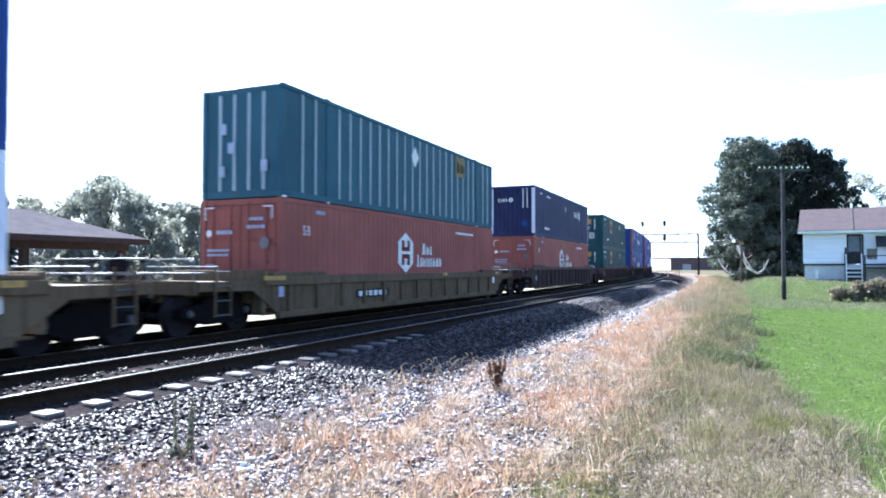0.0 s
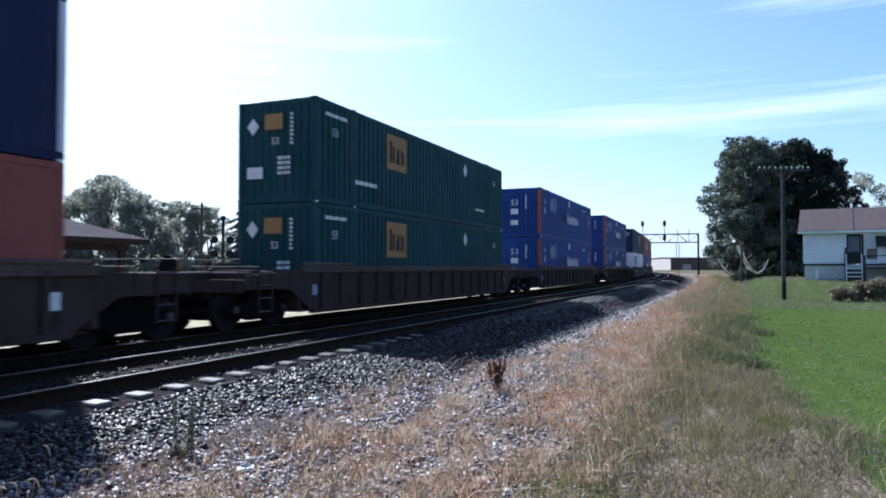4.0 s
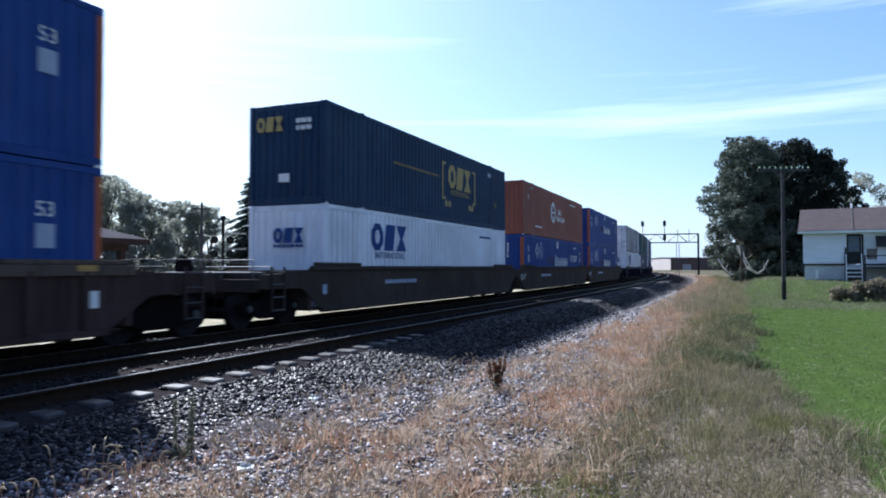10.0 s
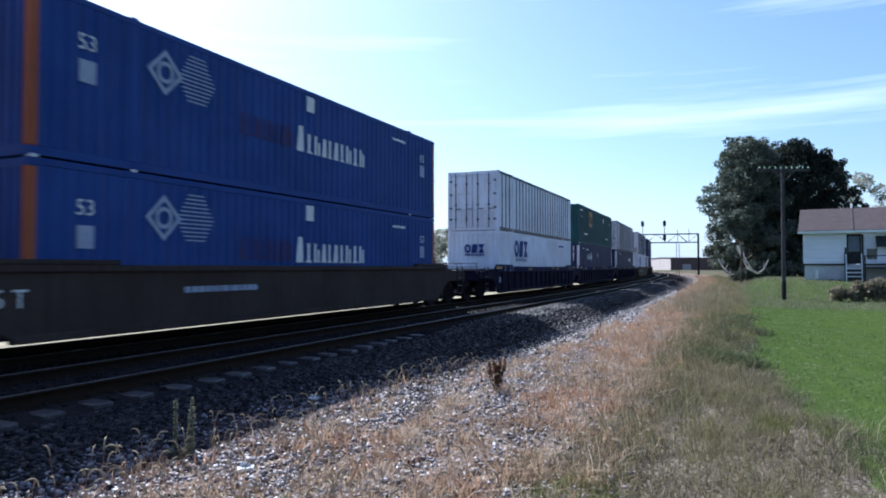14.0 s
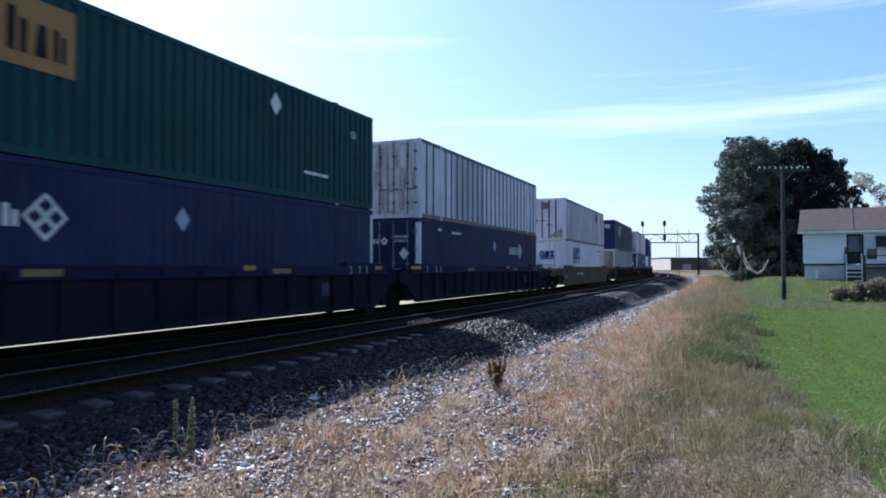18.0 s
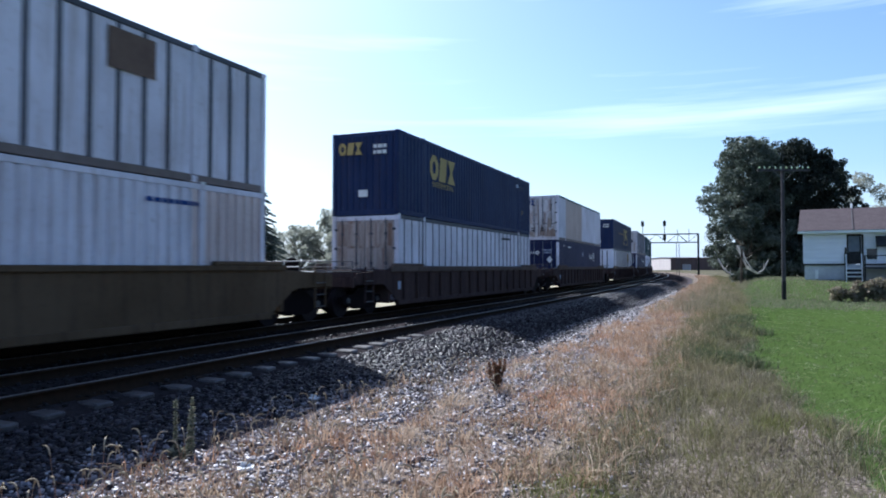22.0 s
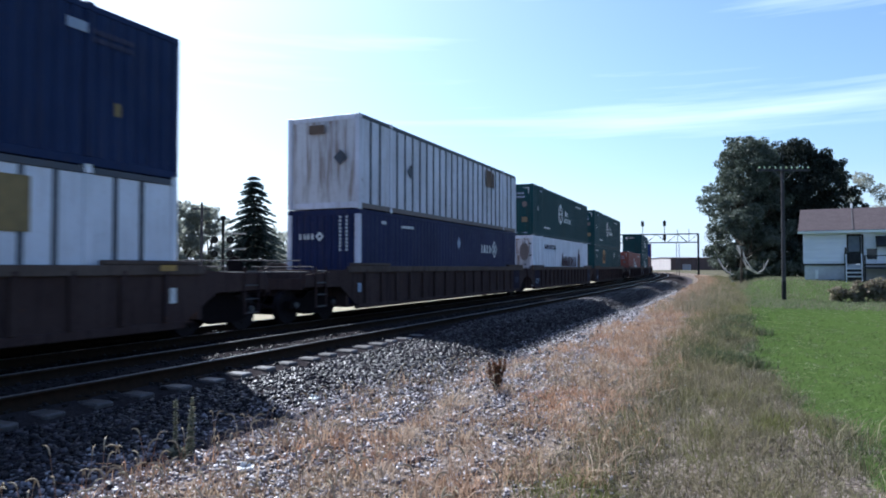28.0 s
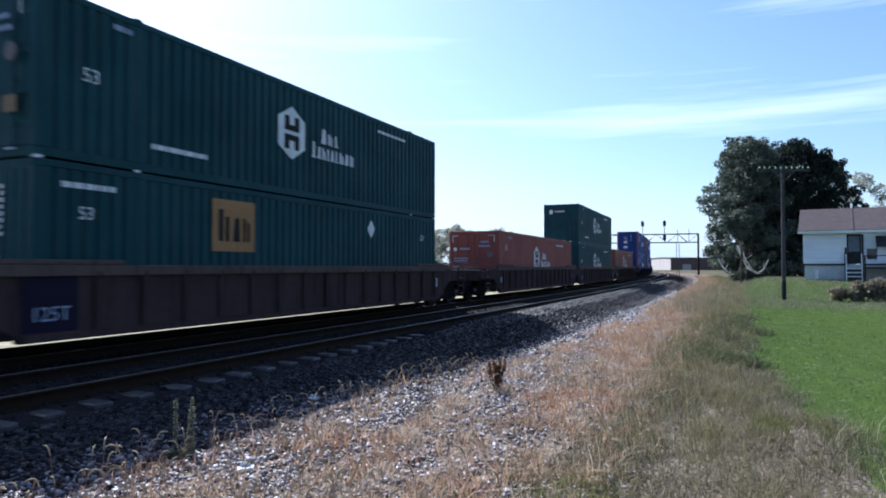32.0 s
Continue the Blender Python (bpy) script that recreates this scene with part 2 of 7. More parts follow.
M["dull_steel"] = plain("dull_grey_steel", (0.06, 0.058, 0.062), (0.12, 0.115, 0.12), 9, 0.5, 0.1, 0.5)
M["dull_grey"] = painted("dull_grey_paint", (0.36, 0.36, 0.42), 0.5, dirt=(0.27, 0.2, 0.15), grime=0.4, rust=0.3, streak=0.4)
M["dull_brown"] = painted("dull_brown_paint", (0.16, 0.13, 0.125), 0.6, dirt=(0.08, 0.06, 0.05), grime=0.5, rust=0.5, streak=0.5)
M["ochre_rust"] = painted("ochre_rust_stain", (0.20, 0.145, 0.085), 0.7, dirt=(0.12, 0.08, 0.055), grime=0.5, rust=0.6, streak=0.6)
M["mark_dull_gold"] = plain("dull_gold_marking", (0.26, 0.19, 0.09), (0.2, 0.15, 0.08), 5, 0.7, 0.05)
M["bright_steel"] = plain("worn_bright_steel", (0.12, 0.115, 0.118), (0.18, 0.172, 0.17), 20, 0.32, 0.04, 1.0)
M["dull_walk"] = plain("rust_dulled_galvanised_steel", (0.05, 0.046, 0.05), (0.09, 0.08, 0.085), 9, 0.7, 0.2)
M["galvanised"] = plain("galvanised_steel", (0.10, 0.10, 0.112), (0.18, 0.18, 0.187), 9, 0.55, 0.1, 0.3)
M["mark_white"] = plain("white_marking", (0.74, 0.75, 0.76), (0.6, 0.6, 0.6), 5, 0.6, 0.05)
M["mark_pale"] = plain("pale_blue_marking", (0.36, 0.4, 0.5), (0.28, 0.32, 0.45), 5, 0.6, 0.05)
M["mark_gold"] = plain("gold_marking", (0.40, 0.31, 0.13), (0.33, 0.255, 0.11), 5, 0.6, 0.05)
M["mark_navy"] = plain("navy_marking", (0.02, 0.05, 0.2), (0.03, 0.06, 0.18), 5, 0.6, 0.05)
M["mark_dark_navy"] = plain("dark_navy_marking", (0.012, 0.010, 0.024), (0.018, 0.014, 0.03), 5, 0.7, 0.05)
M["mark_dull_blue"] = plain("dull_blue_marking", (0.06, 0.06, 0.10), (0.045, 0.045, 0.085), 5, 0.7, 0.05)
M["mark_red"] = plain("dark_red_marking", (0.13, 0.02, 0.02), (0.10, 0.02, 0.02), 5, 0.6, 0.05)
M["mark_maroon"] = plain("dark_maroon_marking", (0.045, 0.018, 0.03), (0.035, 0.016, 0.03), 5, 0.6, 0.05)
M["mark_faded"] = plain("faded_orange_marking", (0.085, 0.05, 0.10), (0.035, 0.045, 0.15), 1.6, 0.7, 0.05)
M["mark_black"] = plain("black_marking", (0.02, 0.02, 0.02), (0.03, 0.03, 0.03), 5, 0.7, 0.05)
M["mark_orange"] = plain("orange_panel_marking", (0.36, 0.20, 0.085), (0.29, 0.165, 0.075), 5, 0.6, 0.05)
M["mark_yellow"] = plain("yellow_reflective_tape", (0.42, 0.25, 0.045), (0.22, 0.13, 0.04), 8, 0.5, 0.05)
M["patch"] = plain("brown_patch_marking", (0.13, 0.09, 0.075), (0.18, 0.13, 0.10), 4, 0.7, 0.05)
M["rail_side"] = plain("rusty_rail", (0.013, 0.009, 0.006), (0.027, 0.015, 0.009), 12, 0.8, 0.2)
M["concrete_tie"] = plain("weathered_concrete_tie", (0.042, 0.036, 0.039), (0.10, 0.09, 0.092), 9, 0.38, 0.5, gloss=0.34)
M["tie"] = plain("weathered_tie_wood", (0.07, 0.064, 0.075), (0.20, 0.185, 0.20), 9, 0.85, 0.5, stretch=(0.6, 5, 5))
M["pole_wood"] = plain("creosoted_pole_wood", (0.045, 0.040, 0.045), (0.095, 0.086, 0.092), 8, 0.85, 0.5, stretch=(5, 5, 0.3))
M["bark"] = plain("tree_bark", (0.035, 0.028, 0.022), (0.09, 0.075, 0.06), 6, 0.9, 0.7, stretch=(3, 3, 0.5), bump_d=0.03)
M["dead_wood"] = plain("pale_dead_wood", (0.42, 0.39, 0.35), (0.6, 0.56, 0.51), 6, 0.85, 0.4, stretch=(3, 3, 0.6))
M["siding"] = plain("white_house_siding", (0.79, 0.785, 0.87), (0.84, 0.84, 0.89), 2, 0.6, 0.05)
M["concrete"] = plain("pale_grey_concrete", (0.50, 0.50, 0.52), (0.60, 0.60, 0.61), 5, 0.85, 0.3)
M["shingle"] = plain("brown_shingles", (0.052, 0.040, 0.044), (0.082, 0.066, 0.072), 14, 0.9, 0.4)
M["pale_shingle"] = plain("pale_brown_shingles", (0.072, 0.066, 0.072), (0.098, 0.09, 0.098), 14, 0.95, 0.4, gloss=0.0)
M["brick"] = plain("brown_brick", (0.030, 0.021, 0.020), (0.046, 0.033, 0.030), 9, 0.85, 0.3)
M["trim_white"] = plain("white_trim_paint", (0.75, 0.75, 0.76), (0.8, 0.8, 0.8), 4, 0.5, 0.05)
# blue of the sky's reflection in the door glass, as plain colour
M["door_reflection"] = plain("painted_door_reflection", (0.10, 0.12, 0.16), (0.14, 0.16, 0.2), 4, 0.5, 0.05)
M["dark_trim"] = plain("dark_trim_paint", (0.03, 0.03, 0.035), (0.05, 0.05, 0.05), 4, 0.6, 0.1)
M["dark_glass"], _n, _l, _p = nodes_of("window_glass")
_p.inputs["Base Color"].default_value, _p.inputs["Roughness"].default_value = (0.02, 0.025, 0.03, 1), 0.05
M["signal_black"] = plain("black_signal_paint", (0.012, 0.012, 0.012), (0.025, 0.025, 0.025), 6, 0.6, 0.1)
M["insulator"], _n, _l, _p = nodes_of("glass_insulator")
_p.inputs["Base Color"].default_value, _p.inputs["Roughness"].default_value, _p.inputs["Transmission Weight"].default_value = (0.62, 0.75, 0.5, 1), 0.1, 0.5
M["metal_building"] = plain("pale_metal_cladding", (0.40, 0.355, 0.345), (0.46, 0.41, 0.395), 2, 0.6, 0.2, stretch=(6, 6, 0.2))
M["brown_cladding"] = plain("brown_metal_cladding", (0.10, 0.066, 0.062), (0.145, 0.10, 0.09), 2, 0.7, 0.2, stretch=(6, 6, 0.2))
M["stone"] = islands("ballast_stone", [(0.055, 0.045, 0.056), (0.24, 0.21, 0.235), (0.43, 0.385, 0.41), (0.085, 0.071, 0.086), (0.64, 0.585, 0.60), (0.06, 0.05, 0.062)], 0.46, grain=25, gloss=0.14)
# grime by the ties; the train's shade is put into these colours too
M["dark_stone"] = islands("grimy_shaded_ballast_stone", [(0.005, 0.0036, 0.0055), (0.012, 0.009, 0.0125), (0.030, 0.023, 0.031), (0.0065, 0.0048, 0.0072), (0.085, 0.071, 0.082), (0.006, 0.0044, 0.0065)], 0.42, grain=25, gloss=0.11)
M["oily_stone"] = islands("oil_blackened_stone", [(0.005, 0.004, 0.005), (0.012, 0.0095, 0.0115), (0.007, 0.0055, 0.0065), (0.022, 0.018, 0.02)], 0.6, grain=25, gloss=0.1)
M["dry_grass"] = islands("dry_tan_grass", [(0.36, 0.245, 0.155), (0.50, 0.395, 0.29), (0.32, 0.185, 0.11), (0.56, 0.465, 0.355), (0.20, 0.145, 0.11), (0.43, 0.31, 0.21), (0.12, 0.085, 0.068)], 0.75, 0.35, patch=(0.40, 0.205, 0.125), patch_size=0.6, clump=(0.43, 0.345, 0.265), clump_size=2.3)
M["far_straw"] = islands("faded_straw_stalks", [(0.17, 0.145, 0.095), (0.25, 0.215, 0.15), (0.11, 0.105, 0.06), (0.34, 0.29, 0.215), (0.08, 0.07, 0.045)], 0.8, 0.3)
M["stalk_green"] = islands("grey_green_seed_spikes", [(0.13, 0.13, 0.095), (0.20, 0.195, 0.15), (0.085, 0.09, 0.055), (0.27, 0.25, 0.2)], 0.8, 0.3)
M["weed_grass"] = islands("olive_weed_grass", [(0.11, 0.105, 0.045), (0.20, 0.178, 0.108), (0.075, 0.082, 0.032), (0.40, 0.345, 0.25), (0.13, 0.12, 0.06), (0.17, 0.15, 0.10), (0.04, 0.04, 0.024)], 0.75, 0.36, patch=(0.21, 0.175, 0.115), patch_size=0.6, clump=(0.115, 0.13, 0.032), clump_size=1.0, mottle=0.5)
M["rough_grass"] = islands("pale_rough_grass", [(0.18, 0.19, 0.11), (0.24, 0.24, 0.155), (0.13, 0.15, 0.075), (0.28, 0.27, 0.19), (0.09, 0.11, 0.055)], 0.75, 0.3, patch=(0.21, 0.205, 0.14), patch_size=0.3)
M["lawn_grass"] = islands("green_lawn_blades", [(0.058, 0.079, 0.027), (0.076, 0.097, 0.035), (0.050, 0.071, 0.023), (0.105, 0.12, 0.058), (0.165, 0.165, 0.105)], 0.6, 0.36, patch=(0.115, 0.13, 0.058), patch_size=0.5, clump=(0.05, 0.074, 0.022), clump_size=1.6, mottle=0.25, mown=0.8)
M["lawn_tuft"] = islands("pale_lawn_tufts", [(0.10, 0.14, 0.045), (0.15, 0.175, 0.08), (0.20, 0.215, 0.12), (0.08, 0.12, 0.035), (0.34, 0.34, 0.25)], 0.7, 0.4)
M["dark_weed"] = islands("dark_green_weeds", [(0.05, 0.066, 0.03), (0.085, 0.10, 0.052), (0.035, 0.045, 0.024), (0.15, 0.16, 0.10), (0.06, 0.07, 0.045)], 0.75, 0.3)
M["withered"] = islands("withered_grey_weeds", [(0.11, 0.092, 0.072), (0.19, 0.165, 0.13), (0.05, 0.042, 0.034), (0.30, 0.265, 0.21), (0.07, 0.075, 0.04), (0.03, 0.026, 0.022)], 0.8, 0.3)
M["seed_head"] = islands("straw_seed_heads", [(0.336, 0.280, 0.202), (0.392, 0.336, 0.258), (0.280, 0.224, 0.151)], 0.8, 0.3)
# darker copy of leaf_dark: the shade of the crown's hollow put into the colour
M["leaf_shaded"] = islands("shaded_tree_leaves", [(0.016, 0.021, 0.017), (0.031, 0.037, 0.03), (0.022, 0.027, 0.022), (0.06, 0.066, 0.057)], 0.7, 0.14, gloss=0.04)
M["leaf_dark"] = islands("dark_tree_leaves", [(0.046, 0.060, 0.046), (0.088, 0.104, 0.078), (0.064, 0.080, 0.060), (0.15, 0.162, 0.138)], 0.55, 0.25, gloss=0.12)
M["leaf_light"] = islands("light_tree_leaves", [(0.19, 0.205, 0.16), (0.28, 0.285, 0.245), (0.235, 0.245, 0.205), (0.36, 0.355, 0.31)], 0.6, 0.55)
M["leaf_dock"] = islands("reddish_dock_leaves", [(0.10, 0.05, 0.034), (0.15, 0.075, 0.045), (0.08, 0.06, 0.036)], 0.8, 0.2)
M["leaf_bush"] = islands("bush_leaves", [(0.12, 0.125, 0.075), (0.20, 0.168, 0.125), (0.14, 0.135, 0.08), (0.28, 0.225, 0.18), (0.07, 0.06, 0.048)], 0.7, 0.3)
M["needle"] = islands("spruce_needles", [(0.030, 0.046, 0.044), (0.05, 0.068, 0.062), (0.085, 0.10, 0.095), (0.14, 0.16, 0.155)], 0.6, 0.3)


def ground_material():
    """Soil with dry litter; gravel, verge and lawn follow the sheet's own zones."""
    m, n, l, p = nodes_of("ground_surface")
    geo = n.new("ShaderNodeNewGeometry")
    pos = geo.outputs["Position"]
    zone = n.new("ShaderNodeVertexColor")
    zone.layer_name = "zones"
    sep = n.new("ShaderNodeSeparateColor")
    l.new(zone.outputs["Color"], sep.inputs["Color"])
    coarse = tex(n, l, pos, 0.35, 5)
    mid = tex(n, l, pos, 2.2, 6, 0.6)
    fine = tex(n, l, pos, 28, 5, 0.7)
    cell = tex(n, l, pos, 19, kind="ShaderNodeTexVoronoi")
    cell_small = tex(n, l, pos, 34, kind="ShaderNodeTexVoronoi")

    def edge(channel):
        a = n.new("ShaderNodeMath")
        a.operation = "MULTIPLY_ADD"
        a.inputs[1].default_value, a.inputs[2].default_value = 0.5, -0.25
        l.new(mid.outputs["Fac"], a.inputs[0])
        b = n.new("ShaderNodeMath")
        l.new(sep.outputs[channel], b.inputs[0])
        l.new(a.outputs[0], b.inputs[1])
        return ramp(n, l, b.outputs[0], 0.42, 0.58).outputs["Color"]

    gravel = mixed(n, l, cell.outputs["Distance"], mixed(n, l, cell.outputs["Color"], (0.06, 0.052, 0.06), (0.15, 0.133, 0.147)), (0.015, 0.013, 0.016))
    # oil between the rails, and the train's shade painted over the shoulder
    oil_shade = n.new("ShaderNodeAttribute")
    oil_shade.attribute_name = "oil_shade"
    gravel = mixed(n, l, oil_shade.outputs["Fac"], gravel, mixed(n, l, cell.outputs["Color"], (0.005, 0.0044, 0.0055), (0.02, 0.0175, 0.021)))
    grime = mixed(n, l, ramp(n, l, coarse.outputs["Fac"], 0.35, 0.65).outputs["Color"], gravel, mixed(n, l, 0.5, gravel, (0.05, 0.042, 0.04)))
    bits = n.new("ShaderNodeSeparateColor")
    l.new(cell_small.outputs["Color"], bits.inputs["Color"])
    verge = mixed(n, l, bits.outputs["Red"], (0.045, 0.036, 0.034), (0.29, 0.242, 0.212))
    verge = mixed(n, l, ramp(n, l, fine.outputs["Fac"], 0.4, 0.7, (0, 0, 0, 1), (0.6, 0.6, 0.6, 1)).outputs["Color"], verge, (0.13, 0.092, 0.07))
    verge = mixed(n, l, ramp(n, l, cell_small.outputs["Distance"], 0.45, 0.75, (0, 0, 0, 1), (0.8,) * 3 + (1,)).outputs["Color"], verge, (0.03, 0.024, 0.02))
    lawn = mixed(n, l, ramp(n, l, fine.outputs["Fac"], 0.3, 0.7).outputs["Color"], (0.03, 0.05, 0.013), (0.053, 0.078, 0.023))
    lawn = mixed(n, l, ramp(n, l, mid.outputs["Fac"], 0.5, 0.8, (0, 0, 0, 1), (0.5, 0.5, 0.5, 1)).outputs["Color"], lawn, (0.062, 0.092, 0.02))
    field = mixed(n, l, ramp(n, l, mid.outputs["Fac"], 0.3, 0.7).outputs["Color"], (0.05, 0.048, 0.034), (0.10, 0.09, 0.066))
    bleached = n.new("ShaderNodeAttribute")
    bleached.attribute_name = "bleached"
    field = mixed(n, l, bleached.outputs["Fac"], field, mixed(n, l, ramp(n, l, mid.outputs["Fac"], 0.3, 0.7).outputs["Color"], (0.20, 0.175, 0.125), (0.33, 0.295, 0.225)))
    c = mixed(n, l, edge("Red"), field, grime)
    c = mixed(n, l, edge("Green"), c, verge)
    c = mixed(n, l, edge("Blue"), c, lawn)
    l.new(c, p.inputs["Base Color"])
    p.inputs["Roughness"].default_value = 0.92
    p.inputs["Specular IOR Level"].default_value = 0.0
    bumped(n, l, p, cell.outputs["Distance"], 0.6, 0.03)
    return m


M["ground"] = ground_material()


# ---------------------------------------------------------------- mesh building
class Geo:
    """Vertices and faces of one mesh."""

    def __init__(self):
        self.v, self.f = [], []

    def add(self, verts, faces):
        o = len(self.v)
        self.v += [tuple(p) for p in verts]
        self.f += [tuple(i + o for i in f) for f in faces]
        return self

    def box(self, x0, x1, y0, y1, z0, z1, c=0.0):
        """A box, with its edges taken off by c."""
        if c <= 0:
            p = [(x, y, z) for x in (x0, x1) for y in (y0, y1) for z in (z0, z1)]
            return self.add(p, [(0, 1, 3, 2), (4, 6, 7, 5), (0, 4, 5, 1), (2, 3, 7, 6), (0, 2, 6, 4), (1, 5, 7, 3)])
        lo, hi = (x0, y0, z0), (x1, y1, z1)
        verts, index = [], {}
        for corner in range(8):
            bits = [(corner >> a) & 1 for a in range(3)]
            for axis in range(3):
                q = [(hi[a] if bits[a] else lo[a]) if a == axis else ((hi[a] - c) if bits[a] else (lo[a] + c)) for a in range(3)]
                index[(corner, axis)] = len(verts)
                verts.append(q)
        faces = []
        for axis in range(3):
            a, b = (axis + 1) % 3, (axis + 2) % 3
            for side in (0, 1):
                order = [(0, 0), (1, 0), (1, 1), (0, 1)]
                quad = [index[((side << axis) | (i << a) | (j << b), axis)] for i, j in order]
                faces.append(tuple(quad if side else quad[::-1]))
            for i in (0, 1):
                for j in (0, 1):
                    lo_c, hi_c = (i << a) | (j << b), (1 << axis) | (i << a) | (j << b)
                    quad = [index[(lo_c, a)], index[(hi_c, a)], index[(hi_c, b)], index[(lo_c, b)]]
                    faces.append(tuple(quad if (i ^ j) == 0 else quad[::-1])[::-1])
        for corner in range(8):
            tri = [index[(corner, a)] for a in range(3)]
            faces.append(tuple(tri if bin(corner).count("1") % 2 else tri[::-1]))
        return self.add(verts, faces)

    def tube(self, a, b, r, n=8, r2=None):
        a, b = Vector(a), Vector(b)
        r2 = r if r2 is None else r2
        d = (b - a).normalized()
        u = d.orthogonal().normalized()
        w = d.cross(u)
        ring = [(math.cos(2 * math.pi * i / n), math.sin(2 * math.pi * i / n)) for i in range(n)]
        p = [a + (u * c + w * s) * r for c, s in ring] + [b + (u * c + w * s) * r2 for c, s in ring]
        return self.add(p, [(i, (i + 1) % n, n + (i + 1) % n, n + i) for i in range(n)] + [tuple(range(n))[::-1], tuple(range(n, 2 * n))])

    def prism(self, outline, axis, lo, hi):
        """An outline in the two other axes, drawn out along axis."""
        a, b = [i for i in range(3) if i != axis]
        k = len(outline)
        p = []
        for level in (lo, hi):
            for u, w in outline:
                q = [0, 0, 0]
                q[axis], q[a], q[b] = level, u, w
                p.append(q)
        return self.add(p, [(i, (i + 1) % k, k + (i + 1) % k, k + i) for i in range(k)] + [tuple(range(k))[::-1], tuple(range(k, 2 * k))])

    def mesh(self, name, material):
        m = bpy.data.meshes.new(name)
        m.from_pydata(self.v, [], self.f)
        bm = bmesh.new()
        bm.from_mesh(m)
        bmesh.ops.recalc_face_normals(bm, faces=bm.faces)
        bm.to_mesh(m)
        bm.free()
        m.materials.append(material)
        return m


def array_mesh(name, verts, faces, material, smooth=False):
    """A mesh from numpy arrays: faces of one size."""
    m = bpy.data.meshes.new(name)
    k = faces.shape[1]
    m.vertices.add(len(verts))
    m.vertices.foreach_set("co", np.ascontiguousarray(verts, np.float32).ravel())
    m.loops.add(faces.size)
    m.loops.foreach_set("vertex_index", np.ascontiguousarray(faces, np.int32).ravel())
    m.polygons.add(len(faces))
    m.polygons.foreach_set("loop_start", np.arange(0, faces.size, k, dtype=np.int32))
    m.polygons.foreach_set("loop_total", np.full(len(faces), k, np.int32))
    m.update(calc_edges=True)
    m.materials.append(material)
    if smooth:
        m.polygons.foreach_set("use_smooth", np.ones(len(faces), bool))
    return m


def part(name, shape, material, parent, label="", at=None):
    """One mesh object under a thing or under a part. shape: a Geo, or a mesh to share."""
    mesh = shape.mesh(name, material) if isinstance(shape, Geo) else shape
    ob = new(name, mesh)
    ob.parent = parent
    if at is not None:
        ob.matrix_basis = at
    if label:
        ob["label"] = label
    return ob


def thing(name, label, category, group="", kind="", at=None):
    """An Empty at a thing's base."""
    ob = new(name)
    ob.empty_display_size = 0.2
    if at is not None:
        ob.matrix_basis = at
    return tagged(ob, label, category, group, kind)


SHARED = {}


def shared(key, make, material):
    """A mesh that alike parts share."""
    k = (key, material.name)
    if k not in SHARED:
        SHARED[k] = make().mesh(key if isinstance(key, str) else str(key[0]), material)
    return SHARED[k]


# ---------------------------------------------------------------- ground
def build_ground():
    s_ax = np.concatenate([np.linspace(-750, -60, 24), np.arange(-50, 150, 2.0), np.linspace(152, 600, 60), np.linspace(640, 2580, 16)])
    q_ax = np.concatenate([[-560, -300, -150, -80, -50, -30, -20, -14, -9, -6, -4.4], np.arange(-3.6, 14.0, 0.2), [15, 17, 20, 25, 32, 40, 48, 60, 80, 120, 200, 350, 600, 1000, 1800, 2900]])
    s, q = np.meshgrid(s_ax, q_ax, indexing="ij")
    x, y, _ = on_line(s, q)
    rng = np.random.default_rng(4)
    z = ground_z(s, q) + np.where((q > 5.6) & (q < 40), rng.normal(0, 0.018, s.shape) * np.clip((12.2 - q) / 0.8, 0.2, 1), 0)
    verts = np.stack([x, y, z], -1).reshape(-1, 3)
    a, b = s.shape
    i = np.arange(a - 1)[:, None] * b + np.arange(b - 1)[None, :]
    faces = np.stack([i, i + b, i + b + 1, i + 1], -1).reshape(-1, 4)[:, ::-1]
    m = array_mesh("ground", verts, faces, M["ground"], True)
    red = np.clip((q + 3.6) / 0.8, 0, 1) * np.clip((8.0 + 0.6 * np.clip(s / 5, 0, 1) - q) / 1.4, 0, 1)
    green = np.clip((q - 6.6 - 0.75 * np.clip(s / 5, 0, 1)) / 1.3, 0, 1) * np.clip((12.4 + lawn_edge(s) - q) / 0.8, 0, 1)
    blue = np.clip((q - 11.4 - lawn_edge(s)) / 0.8, 0, 1) * np.clip((60 - q) / 8, 0, 1) * np.clip((75 - s) / 12, 0, 1)
    layer = m.color_attributes.new("zones", "FLOAT_COLOR", "POINT")
    layer.data.foreach_set("color", np.stack([red, green, blue, np.ones_like(red)], -1).astype(np.float32).ravel())
    bleached = m.attributes.new("bleached", "FLOAT", "POINT")
    bleached.data.foreach_set("value", (np.clip((-3.2 - q) / 1.0, 0, 1) * np.clip((q + 22) / 6, 0, 1)).astype(np.float32).ravel())
    oil_shade = m.attributes.new("oil_shade", "FLOAT", "POINT")
    # first term: oil round the rails; second: painted shade of the train on the shoulder
    oil_shade.data.foreach_set("value", np.maximum(np.clip(np.maximum(1.9 - np.abs(q), 1.25 - np.abs(q - NEAR_TRACK)) / 0.5, 0, 1), 0.9 * np.clip((6.5 + np.clip(s / 4, 0, 1) * 1.0 - q) / 0.6, 0, 1) * (q > 2)).astype(np.float32).ravel())
    return tagged(new("ground", m), "gravel railway bed, dry verge and mown green lawn", "ground", kind="structure")


build_ground()


